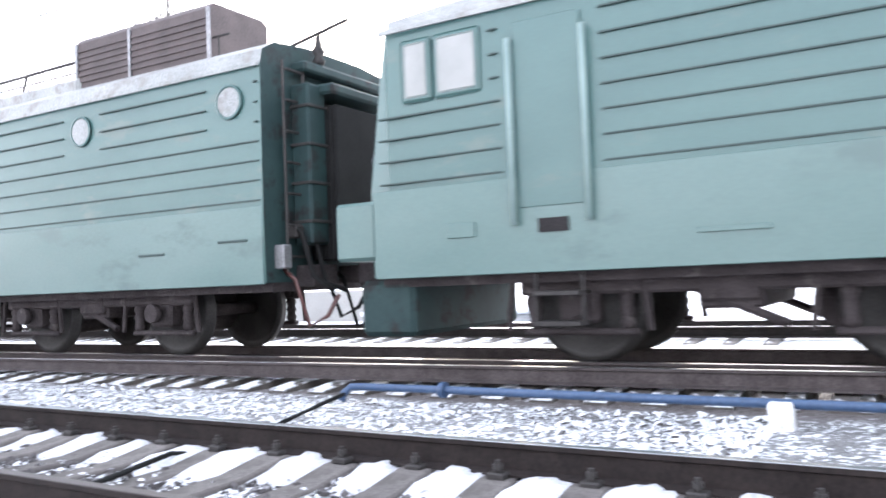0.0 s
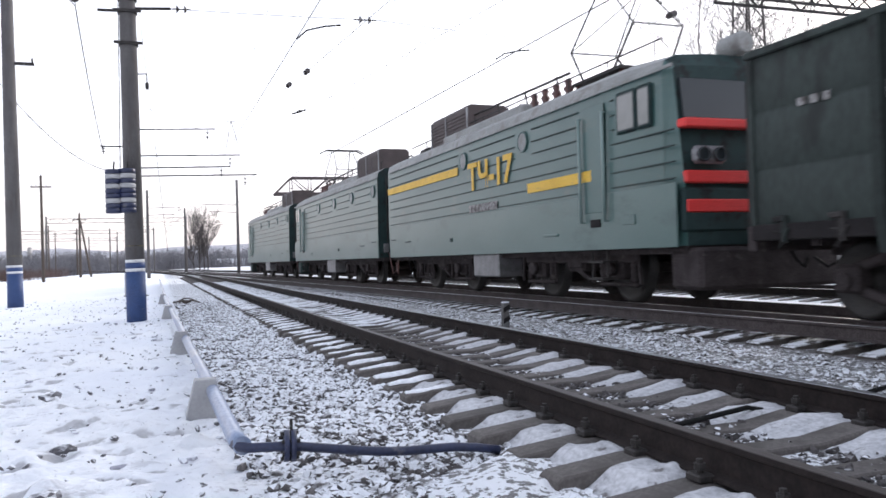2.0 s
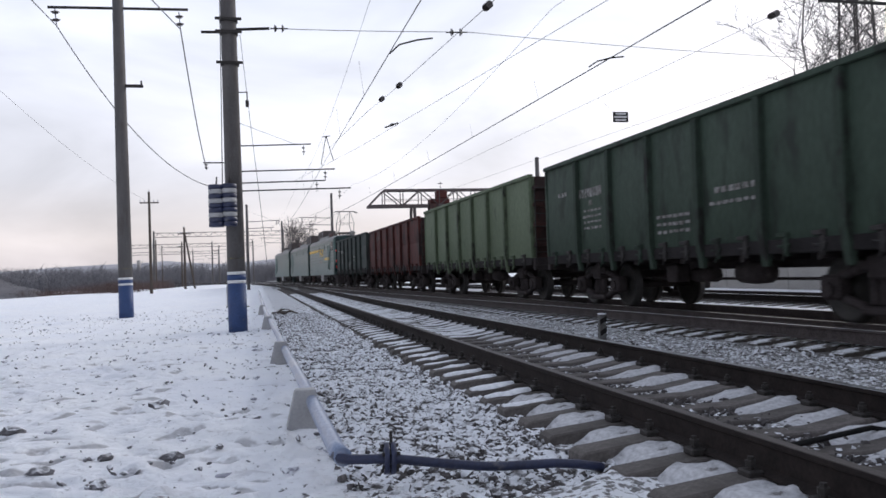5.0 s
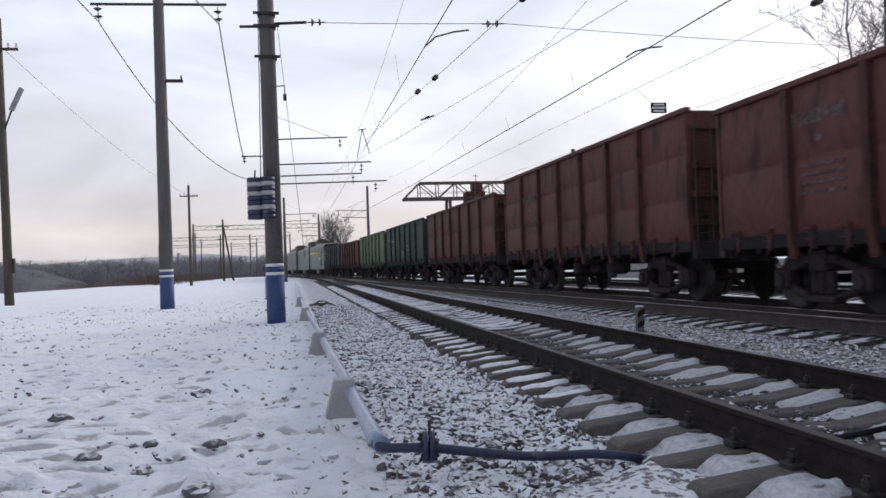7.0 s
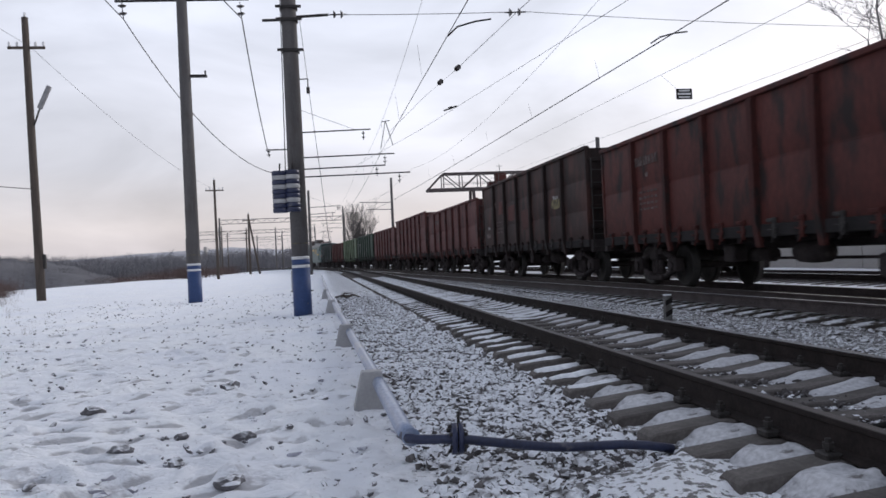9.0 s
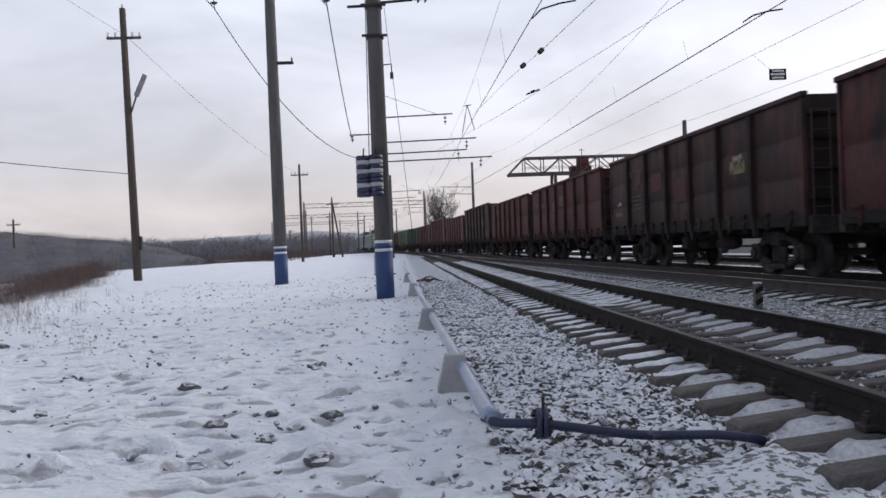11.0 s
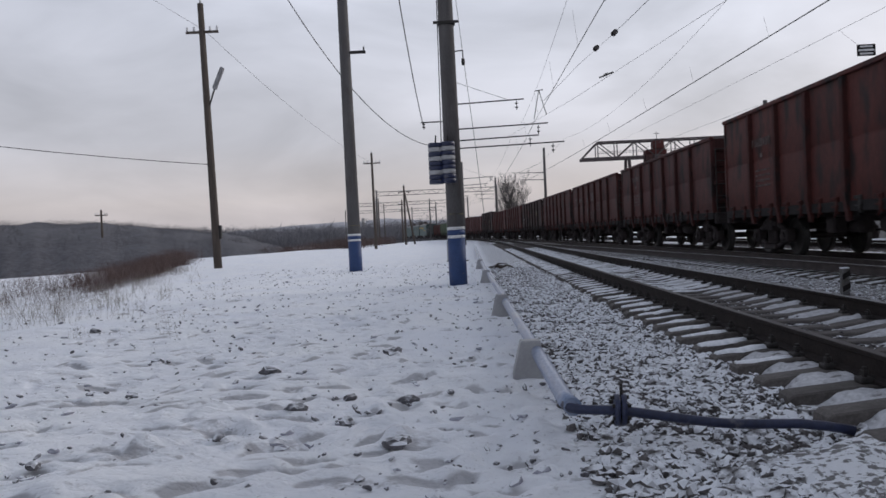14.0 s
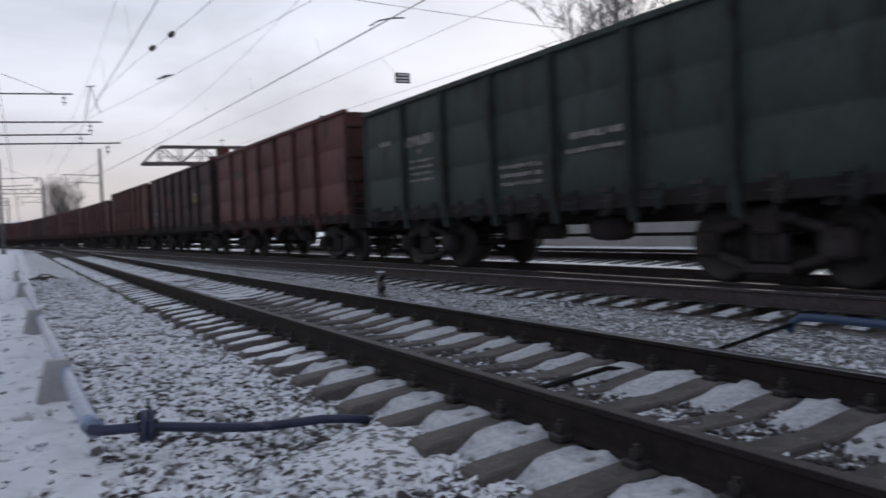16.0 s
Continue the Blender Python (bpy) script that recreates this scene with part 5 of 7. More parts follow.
def crib_snow(seed, x0, x1, lo, hi, start):
    """Snow packed between two sleepers, banked up to the rail at x1 and thinning to a ragged rim at x0."""
    r, bm = random.Random(seed), bmesh.new()
    n, cols = 11, 9
    rows = []
    for k in range(n + 1):
        f = k / n
        x = x0 + (x1 - x0) * f
        row = []
        for j in range(cols):
            v = -1 + 2 * j / (cols - 1)
            ragged = 0.10 * noise.noise(Vector((v * 2.3, seed * 3.1, 0)))
            rise = min(1, max(0, (f - start + ragged) * 2.2))
            top = lo + (hi - lo) * rise ** 0.8 + 0.022 * noise.noise(Vector((x * 9, v * 2.2, seed))) + 0.010 * noise.noise(Vector((x * 24, v * 6, seed)))
            row.append(bm.verts.new((x + r.uniform(-0.008, 0.008), v * 0.196, top - (0.055 if abs(v) == 1 else 0.010 * v * v) + (0.012 if f > 0.85 and abs(v) < 0.4 else 0))))
        rows.append(row)
    for p, q in zip(rows, rows[1:]):
        for k in range(cols - 1):
            bm.faces.new((p[k], q[k], q[k + 1], p[k + 1])).smooth = True
    bmesh.ops.recalc_face_normals(bm, faces=bm.faces[:])
    me = bpy.data.meshes.new("crib_snow")
    bm.to_mesh(me)
    bm.free()
    me.materials.append(M["grimysnow"])
    return me


OUTER = [crib_snow(40 + k, -1.46, -0.86, -0.40, -0.185, 0.12 + 0.04 * (k % 3)) for k in range(6)]
INNER = [crib_snow(60 + k, -0.70, 0.74, -0.32, -0.172, 0.42 + 0.07 * (k % 4)) for k in range(7)]
BEYOND = [crib_snow(80 + k, 1.42, 0.86, -0.36, -0.20, 0.15) for k in range(4)]
SNOWS = [sleeper_snow(k) for k in range(9)]
ENDS = [sleeper_snow(20 + k, ((-1.37, -0.95), (0.95, 1.36))) for k in range(6)]
for i in range(-36, 150):
    y = -1.74 + 0.543 * i
    put(part_of("sleeper", SLEEPER, None, near_track), near_x(y) + rs.uniform(-0.03, 0.03), y, rs.uniform(-0.012, 0.006), 0, 0, rs.uniform(-1.2, 1.2))
    if 14 < i < 100:
        put(part_of("snow_cap", ENDS[i % 6] if y < 13 else SNOWS[i % 9 if i % 3 else 4], None, near_track), near_x(y), y + 0.008, rs.uniform(-0.006, 0.004), 0, 0, rs.choice((0, 0, 0, 2)))
    if -8 < i < 19:
        put(part_of("snow_drift", OUTER[(i * 5 + i // 3) % 6], None, near_track), near_x(y), y + 0.2715, rs.uniform(-0.02, 0.004) - (0.05 if i > 15 else 0))
    if -8 < i < 44:
        put(part_of("snow_drift", INNER[(i * 4 + i // 5) % 7], None, near_track), near_x(y), y + 0.2715, rs.uniform(-0.02, 0.006))
        put(part_of("snow_drift", BEYOND[(i * 3 + i // 4) % 4], None, near_track), near_x(y), y + 0.2715, rs.uniform(-0.02, 0.004))
    if -4 < i < 62:
        for dx in (-0.797, 0.797):
            put(part_of("fastening", FASTENING, None, near_track), near_x(y) + dx, y, 0)
for i in range(-36, 110):
    y = -3.0 + 0.60 * i
    put(part_of("sleeper", DARK_SLEEPER, None, running_line), train_x(y) - 0.15, y, -0.02, 0, 0, rs.uniform(-1, 1))
for i in range(60):                                 # long timbers of the turnout stand out towards the empty track
    y = -3.0 + 0.55 * i
    put(part_of("timber", SNOW_TIMBER, None, crossover), cross_x(y) + 1.02, y + 0.2, -0.035, 0, 0, rs.uniform(-1, 1))
for i in range(70):
    y = 2 + 0.6 * i
    put(part_of("sleeper", DARK_SLEEPER, None, siding), siding_x(y), y, 0.0)


def pebbles(name, count, area, size, material, label, squash=0.9, seed=1, lift=0.0, avoid=None, long=1.0, turn=(0.75, 0.9), smooth=False):
    """Loose stones strewn over an area, as one mesh."""
    rng = np.random.default_rng(seed)
    g = 1.618
    base = np.array([(-1, g, 0), (1, g, 0), (-1, -g, 0), (1, -g, 0), (0, -1, g), (0, 1, g), (0, -1, -g), (0, 1, -g), (g, 0, -1), (g, 0, 1), (-g, 0, -1), (-g, 0, 1)], float) / 1.9
    base *= (1.35, 0.8, 0.8)
    faces = np.array([(0, 11, 5), (0, 5, 1), (0, 1, 7), (0, 7, 10), (0, 10, 11), (1, 5, 9), (5, 11, 4), (11, 10, 2), (10, 7, 6), (7, 1, 8), (3, 9, 4), (3, 4, 2), (3, 2, 6), (3, 6, 8), (3, 8, 9), (4, 9, 5), (2, 4, 11), (6, 2, 10), (8, 6, 7), (9, 8, 1)])
    V, F = [], []
    made = 0
    while made < count:
        x, y = area(rng)
        if avoid and avoid(x, y):
            continue
        s = size[0] + (size[1] - size[0]) * rng.random() ** 1.6
        v = (base + rng.normal(0, 0.17, (12, 3))) * s * (long, 1, 1)
        v[:, 2] *= squash
        q = np.array(Euler((rng.normal(0, 0.35), rng.normal(0, 0.35 / long), rng.normal(*turn))).to_matrix())
        v = v @ q.T + (x, y, ground_z(x, y) + s * squash * 0.25 + lift)
        F.append(faces + 12 * made)
        V.append(v)
        made += 1
    me = bpy.data.meshes.new(name)
    me.from_pydata(np.concatenate(V).tolist(), [], np.concatenate(F).tolist())
    if smooth:
        me.polygons.foreach_set("use_smooth", [True] * len(me.polygons))
    return tagged(part_of(name, me, material), label, "stones", kind="stuff")


def shoulder(rng):
    while True:
        x, y = 0.45 + 1.62 * rng.random() ** 0.8, 1.2 + 26 * rng.random() ** 1.9
        if rng.random() < 0.55 + 1.1 * noise.noise(Vector((x * 2.2, y * 2.2, 4))):
            return x, y


def between(rng):
    y = 1.0 + 30 * rng.random() ** 1.7
    return rng.uniform(4.5, 7.0), y


def in_the_track(rng):
    return rng.uniform(2.55, 4.6), 1.0 + 26 * rng.random() ** 1.5


pebbles("ballast_shoulder", 16500, shoulder, (0.013, 0.043), "stone", "grey crushed-stone ballast dusted with snow", seed=5)
pebbles("ballast_in_track", 7000, in_the_track, (0.012, 0.036), "barestone", "dark crushed stone between snowy sleepers", seed=26, lift=0.006)
pebbles("ballast_between_tracks", 5200, between, (0.013, 0.040), "stone", "grey crushed-stone ballast half under snow", seed=6, lift=-0.006)


def by_the_rail(rng):
    while True:
        x, y = rng.uniform(0.7, 2.05), 1.0 + 5.5 * rng.random() ** 1.2
        if rng.random() < 0.35 + 1.3 * noise.noise(Vector((x * 1.7, y * 1.7, 9))) + 0.25 * (x - 1.2):
            return x, y


pebbles("ballast_at_rail", 4500, by_the_rail, (0.010, 0.030), "barestone", "dark bare crushed stone beside the rail", seed=16)


def verge(rng):
    y = 2.0 + 32 * rng.random() ** 2.1
    return 0.6 - 9.5 * rng.random() ** 1.3 * min(1, 0.35 + y / 14), y


pebbles("frozen_clods", 2600, verge, (0.006, 0.026), "rock", "small brown frozen clods strewn on snow", 0.7, seed=8)


pebbles("snow_crust", 420, verge, (0.012, 0.034), "crust", "broken crusts of trodden snow", 0.8, seed=12, lift=-0.008, long=1.3, turn=(0.1, 0.5))


def clod(x, y, s, seed, label):
    bm = bmesh.new()
    bmesh.ops.create_icosphere(bm, subdivisions=2, radius=1.0)
    for v in bm.verts:
        k = 1 + 0.55 * noise.noise(v.co * 1.3 + Vector((seed, 0, 0))) + 0.2 * noise.noise(v.co * 3.5 + Vector((0, seed, 0)))
        v.co = Vector((v.co.x * s * 1.35, v.co.y * s, v.co.z * s * 0.62)) * k
    ob = part("frozen_clod", bm, "rock")
    put(ob, x, y, ground_z(x, y) + s * 0.18, 0, 0, seed * 47)
    tagged(ob, label, "clod", "large clods")


for i, (x, y, s) in enumerate(((-0.57, 4.62, 0.11), (-0.95, 8.2, 0.16), (-2.0, 7.3, 0.14), (-0.60, 5.85, 0.09), (-1.05, 6.0, 0.075), (-0.95, 5.2, 0.08), (-3.4, 8.2, 0.10), (-0.1, 7.1, 0.11), (-2.05, 5.9, 0.085), (-2.6, 4.4, 0.07), (-5.7, 11.6, 0.11), (-1.4, 5.7, 0.10), (-1.7, 4.9, 0.06), (-0.3, 6.1, 0.05), (-2.9, 6.4, 0.07))):
    clod(x, y, s * 0.60, i + 1, "frozen brown clod half buried in snow")


# ---- blue pipeline beside the line ----
PIPE_Z = -0.10
def pipe_x(y):
    return 0.43 - 0.012 * (y - 4.47) if y < 26 else 0.172 - 0.004 * (y - 26)


pipeline = tagged(empty("pipeline"), "blue pipeline on concrete piers, its pale sheen painted in, bending under the track", "pipe")
tube("long_pipe", [(0.44, 4.50, PIPE_Z)] + [(pipe_x(y), y, PIPE_Z + 0.01 * math.sin(y)) for y in np.arange(4.75, 64, 1.5)], 0.052, "pipeblue", pipeline)
tube("cross_pipe", [(0.40, 4.56, PIPE_Z), (0.42, 4.50, PIPE_Z - 0.003), (0.47, 4.46, PIPE_Z - 0.006), (0.70, 4.44, -0.115), (0.94, 4.44, -0.157), (1.14, 4.44, -0.19), (1.25, 4.44, -0.205), (1.36, 4.44, -0.213), (1.48, 4.44, -0.217), (1.66, 4.44, -0.222), (1.80, 4.44, -0.24), (1.95, 4.44, -0.27)], 0.028, "navy", pipeline, label="dark navy pipe, dusted with snow")
for x in (0.672, 0.708):
    bm = bmesh.new()
    rod(bm, (x - 0.014, 4.445, PIPE_Z - 0.012), (x + 0.014, 4.443, PIPE_Z - 0.013), 0.088, n=16)
    f = part("flange", bm, "navy", pipeline, "bolted flange")
for k in range(6):
    a = k * math.pi / 3 + math.pi / 6
    bm = bmesh.new()
    rod(bm, (0.640, 4.445 + 0.068 * math.cos(a), PIPE_Z - 0.012 + 0.068 * math.sin(a)), (0.740, 4.443 + 0.068 * math.cos(a), PIPE_Z - 0.012 + 0.068 * math.sin(a)), 0.011, n=6)
    part("bolt", bm, "iron", f)
bm = bmesh.new()
rod(bm, (0.70, 4.44, PIPE_Z + 0.06), (0.70, 4.44, PIPE_Z + 0.135), 0.009, n=6)
part("stud", bm, "iron", f)
for y in (6.64, 11.62, 19.5, 27.5):
    bm = bmesh.new()
    x = pipe_x(y)
    vs = [[bm.verts.new((x + a, y + b * f, z)) for a, b in ((-0.23 * w - 0.02, -1), (0.07 * w, -1), (0.07 * w, 1), (-0.23 * w - 0.02, 1))] for w, f, z in ((0.92, 0.10, -0.42), (0.50, 0.075, -0.02), (0.46, 0.07, -0.005))]
    for a, b in zip(vs, vs[1:]):
        for k in range(4):
            bm.faces.new((a[k], a[(k + 1) % 4], b[(k + 1) % 4], b[k]))
    bm.faces.new(vs[-1])
    part("pier", bm, "pier", pipeline, "pale concrete pier")
hose = tagged(tube("rubber_hose", [(2.3, 4.2, -0.245), (2.7, 4.2, -0.21), (3.2, 4.27, -0.19), (3.75, 4.38, -0.165), (3.9, 4.42, -0.20)], 0.018, "rubber"), "black hose lying across the sleepers", "hose")
tagged(tube("rubber_hose", [(4.55, 4.45, -0.25), (5.1, 4.62, -0.205), (5.8, 4.84, -0.19), (6.42, 5.0, -0.17)], 0.02, "rubber"), "black hose leading to a bright blue pipe", "hose")

right_pipe = tagged(empty("water_pipe"), "bright blue pipe on a snowy bed between the tracks", "pipe")
tube("bent_pipe", [(6.44, 5.05, -0.24), (6.46, 5.02, -0.16), (6.48, 4.95, -0.105), (6.50, 4.80, -0.10), (6.53, 3.6, -0.105), (6.55, 2.0, -0.11), (6.55, 0.0, -0.11), (6.6, -6, -0.12), (6.6, -14, -0.12)], 0.038, "brightpipe", right_pipe)
for y in (3.9, 0.95, -4):
    bm = bmesh.new()
    if y == 3.9:
        rod(bm, (6.52, y - 0.03, -0.105), (6.52, y + 0.03, -0.105), 0.075, n=14)
        part("collar", bm, "brightpipe", right_pipe)
    else:
        box(bm, 6.46, 6.64, y - 0.09, y + 0.09, -0.42, -0.09, 0.02)
        part("pier", bm, "white", right_pipe, "whitewashed pier")

# ---- marker post between the tracks ----
post = tagged(empty("marker_post"), "short white concrete post with black slanting stripes", "post")
bm = bmesh.new()
box(bm, 5.285, 5.395, 11.935, 12.045, -0.45, 0.14, 0.015)
part("shaft", bm, "postgrey", post)
for z in (-0.20, -0.02):
    bm = bmesh.new()
    vs = [bm.verts.new((x, y, z + dz)) for x, y, dz in ((5.284, 11.932, 0.0), (5.396, 11.932, 0.06), (5.396, 11.932, 0.14), (5.284, 11.932, 0.08))]
    bm.faces.new(vs)
    r = bmesh.ops.extrude_face_region(bm, geom=bm.faces[:])
    bmesh.ops.translate(bm, verts=[v for v in r["geom"] if isinstance(v, bmesh.types.BMVert)], vec=(0, -0.004, 0))
    part("stripe", bm, "black", post)
bm = bmesh.new()
box(bm, 5.282, 5.398, 11.932, 12.048, 0.138, 0.160, 0.012)
part("snow_cap", bm, "snow", post)


scrap = tagged(empty("scrap_branch"), "dark broken branch lying on the ballast shoulder", "branch")
for k, (x0, y0, x1, y1, z1, r) in enumerate(((0.45, 27.6, 0.95, 26.6, -0.22, 0.06), (0.6, 27.2, 0.7, 26.2, -0.10, 0.035), (0.75, 26.9, 1.2, 26.0, -0.26, 0.045), (0.5, 27.4, 1.0, 27.0, -0.16, 0.03))):
    bm = bmesh.new()
    mid = ((x0 + x1) / 2, (y0 + y1) / 2, -0.25 + 0.03 * k)
    rod(bm, (x0, y0, -0.31), mid, r, r * 0.85, n=6)
    rod(bm, mid, (x1, y1, z1), r * 0.85, r * 0.4, n=6)
    part("limb", bm, "wood", scrap)


# ---- masts ----
def insulator_string(bm, a, b, n=3, r=0.085):
    a, b = Vector(a), Vector(b)
    rod(bm, a, b, 0.018, n=6)
    for k in range(n):
        p = a.lerp(b, (k + 0.7) / (n + 0.4))
        d = (b - a).normalized()
        rod(bm, p - d * 0.03, p + d * 0.025, r, r * 0.5, n=12)


def concrete_mast(x, y, top, r0, r1, lean, label, painted=True, z0=-0.6):
    """A tapered round concrete mast; the foot painted blue under white bands."""
    root = tagged(empty("concrete_mast"), label, "mast", "masts beside the line")
    def at(z):
        return Vector((x + lean[0] * (z + 0.3), y + lean[1] * (z + 0.3), z))
    def rad(z):
        return r0 + (r1 - r0) * (z - z0) / (top - z0)
    bm = bmesh.new()
    rod(bm, at(z0), at(top), r0, r1, n=28)
    part("shaft", bm, "concrete", root)
    if painted:
        for a, b, m in ((-0.45, 0.80, "blue"), (0.80, 0.87, "white"), (0.87, 1.0, "blue"), (1.0, 1.07, "white"), (1.372, 1.388, "ochre")):
            bm = bmesh.new()
            rod(bm, at(a), at(b), rad(a) + 0.004, rad(b) + 0.004, n=28)
            part("painted_band", bm, m, root, {"blue": "blue painted foot", "white": "white painted band", "ochre": "thin yellow tape"}[m])
    return root, at, rad


mast_b, at_b, rad_b = concrete_mast(-0.48, 19.4, 12.6, 0.215, 0.15, (-0.006, 0.0), "weathered concrete mast with blue foot and striped tension weights")
bm = bmesh.new()
rod(bm, at_b(6.78) + Vector((0.1, 0, 0)), Vector((0.42, 19.4, 6.84)), 0.035)
part("bracket", bm, "iron", mast_b)
bm = bmesh.new()
rod(bm, Vector((-1.15, 19.4, 6.70)), at_b(6.72), 0.035)
part("bracket", bm, "iron", mast_b)
for z in (6.68, 6.98, 5.95):
    bm = bmesh.new()
    rod(bm, at_b(z - 0.035), at_b(z + 0.035), rad_b(z) + 0.035, n=20)
    box(bm, at_b(z).x - 0.30, at_b(z).x + 0.30, 19.18, 19.22, z - 0.03, z + 0.03)
    part("clamp_ring", bm, "iron", mast_b)
bm = bmesh.new()
rod(bm, at_b(5.28), Vector((-0.14, 19.3, 5.28)), 0.014, n=6)
rod(bm, Vector((-0.14, 19.3, 5.28)), Vector((-0.14, 19.3, 5.05)), 0.014, n=6)
rod(bm, Vector((-0.14, 19.3, 5.08)), Vector((-0.14, 19.3, 4.93)), 0.04, n=8)
part("hook", bm, "iron", mast_b)
bm = bmesh.new()
rod(bm, at_b(0.25) + Vector((-0.26, 0, 0)), at_b(0.25) + Vector((0.27, -0.02, 0)), 0.014, n=6)
rod(bm, at_b(-0.02) + Vector((-0.26, 0.02, 0)), at_b(-0.02) + Vector((-0.16, 0, 0)), 0.02, n=6)
part("bolt", bm, "iron", mast_b)

case = tagged(empty("relay_case"), "small grey relay case on a short post behind the mast", "relay case")
bm = bmesh.new()
rod(bm, (-0.66, 20.4, -0.4), (-0.66, 20.4, 0.25), 0.03, n=8)
part("post", bm, "iron", case)
bm = bmesh.new()
box(bm, -0.76, -0.58, 20.32, 20.48, 0.22, 0.74, 0.02)
part("housing", bm, "pier", case)
bm = bmesh.new()
box(bm, -0.77, -0.57, 20.31, 20.49, 0.74, 0.77, 0.01)
part("lid", bm, "snow", case)

weights = tagged(empty("tension_weights"), "stacked tension weights striped blue and white, hung from a cable", "weights")
for cx, w0 in ((-0.885, 0.0), (-0.60, 0.02)):
    bm = bmesh.new()
    rod(bm, (cx, 19.05, 3.0), (cx + 0.02, 19.05, 3.25), 0.02, n=6)
    part("hanger", bm, "iron", weights)
    for k in range(9):
        z = 2.10 + k * 0.108 + w0
        bm = bmesh.new()
        lathe(bm, [(0.165, z), (0.176, z + 0.012), (0.176, z + 0.090), (0.165, z + 0.102)], 22, pose(cx, 19.05, 0))
        part("weight_disc", bm, "pier" if k in (2, 5, 7) else "navy", weights)
tube("weight_cable", [(-0.74, 19.05, 3.1), (-0.72, 19.1, 5.0), (-0.70, 19.2, 8.0), (-0.66, 19.3, 12.0)], 0.012, "wire", weights)

mast_a, at_a, rad_a = concrete_mast(-4.50, 29.8, 13.0, 0.245, 0.17, (-0.006, 0.0), "weathered concrete mast with blue foot carrying a cross-arm")
bm = bmesh.new()
rod(bm, (-6.85, 29.8, 10.50), (-2.2, 29.8, 10.60), 0.05)
part("cross_arm", bm, "iron", mast_a)
for x in (-6.62, -2.52):
    bm = bmesh.new()
    insulator_string(bm, (x, 29.8, 10.5), (x + 0.05, 29.8, 9.85), 2, 0.15)
    part("insulator", bm, "insulator", mast_a)
bm = bmesh.new()
box(bm, -4.5, -3.78, 29.72, 29.88, 7.76, 7.85, 0.01)
rod(bm, (-3.84, 29.8, 7.84), (-3.84, 29.8, 8.0), 0.03, n=8)
part("side_bracket", bm, "iron", mast_a)


def timber_pole(x, y, top, label, lamp=False, z0=-0.8, r=0.15, arm=0.85, lean=(0, 0)):
    root = tagged(empty("timber_pole"), label, "utility pole", "utility poles")
    bm = bmesh.new()
    rod(bm, (x, y, z0), (x + lean[0], y + lean[1], top), r, r * 0.7, n=12)
    part("shaft", bm, "wood", root)
    bm = bmesh.new()
    ax = x + lean[0] * 0.9
    box(bm, ax - arm, ax + arm, y - 0.06, y + 0.06, top * 0.89 - 0.06, top * 0.89 + 0.06, 0.01)
    part("cross_arm", bm, "wood", root)
    for dx in (-arm * 0.92, -arm * 0.5, arm * 0.5, arm * 0.92):
        bm = bmesh.new()
        lathe(bm, [(0.02, 0), (0.07, 0.06), (0.05, 0.12), (0.07, 0.18), (0.03, 0.24)], 8, pose(ax + dx, y, top * 0.89 + 0.06))
        part("insulator", bm, "white", root)
    bm = bmesh.new()
    lathe(bm, [(0.02, 0), (0.07, 0.06), (0.05, 0.12), (0.06, 0.18), (0.03, 0.24)], 8, pose(x + lean[0], y, top))
    part("insulator", bm, "white", root)
    if lamp:
        bm = bmesh.new()
        rod(bm, (x - 0.12, y - 0.05, 7.85), (x + 0.30, y - 0.05, 9.05), 0.045, n=8)
        part("lamp_arm", bm, "iron", root)
        bm = bmesh.new()
        box(bm, -0.60, 0.60, -0.13, 0.13, -0.10, 0.10, 0.04, pose(x + 0.50, y - 0.05, 9.5, 0, -66, 0))
        part("lamp_head", bm, "steel", root)
        bm = bmesh.new()
        box(bm, x + 0.13, x + 0.27, y - 0.1, y + 0.1, 1.2, 1.9, 0.02)
        part("meter_box", bm, "iron", root)
    return root


timber_pole(-13.4, 41.3, 13.4, "tall dark timber pole with cross-arm and street lamp", True, r=0.22, lean=(-0.28, 0))
timber_pole(-10.45, 85.0, 9.9, "timber pole with cross-arm beside the bank", r=0.16, arm=0.9, lean=(-0.05, 0))
timber_pole(-47.0, 100.0, 5.9, "far timber pole with two cross-arms among scrub", z0=-4, r=0.17, arm=0.8)
ap = timber_pole(-9.5, 112.0, 8.0, "leaning braced timber pole beside the line", r=0.17, lean=(0.0, 0))
bm = bmesh.new()
rod(bm, (-8.2, 112.0, -0.6), (-9.4, 112.0, 7.0), 0.15, 0.11, n=10)
part("brace", bm, "wood", ap)


def catenary_mast(x, y, way, label, top=9.6, arms=((7.4, 3.7), (6.6, 3.0))):
    """A line-side mast with hinged cantilevers reaching over the track."""
    root = tagged(empty("catenary_mast"), label, "mast", "catenary masts")
    bm = bmesh.new()
    rod(bm, (x, y, -0.6), (x, y, top), 0.19, 0.13, n=14)
    part("shaft", bm, "concrete", root)
    for z, ln in arms:
        bm = bmesh.new()
        rod(bm, (x, y, z), (x + way * ln, y, z + 0.12), 0.035, n=8)
        insulator_string(bm, (x + way * ln * 0.9, y, z + 0.05), (x + way * ln * 0.9, y, z - 0.45), 2, 0.10)
        part("cantilever", bm, "iron", root)
    bm = bmesh.new()
    rod(bm, (x, y, arms[0][0] + 1.3), (x + way * arms[0][1] * 0.8, y, arms[0][0] + 0.1), 0.011, n=6)
    part("stay", bm, "iron", root)
    return root


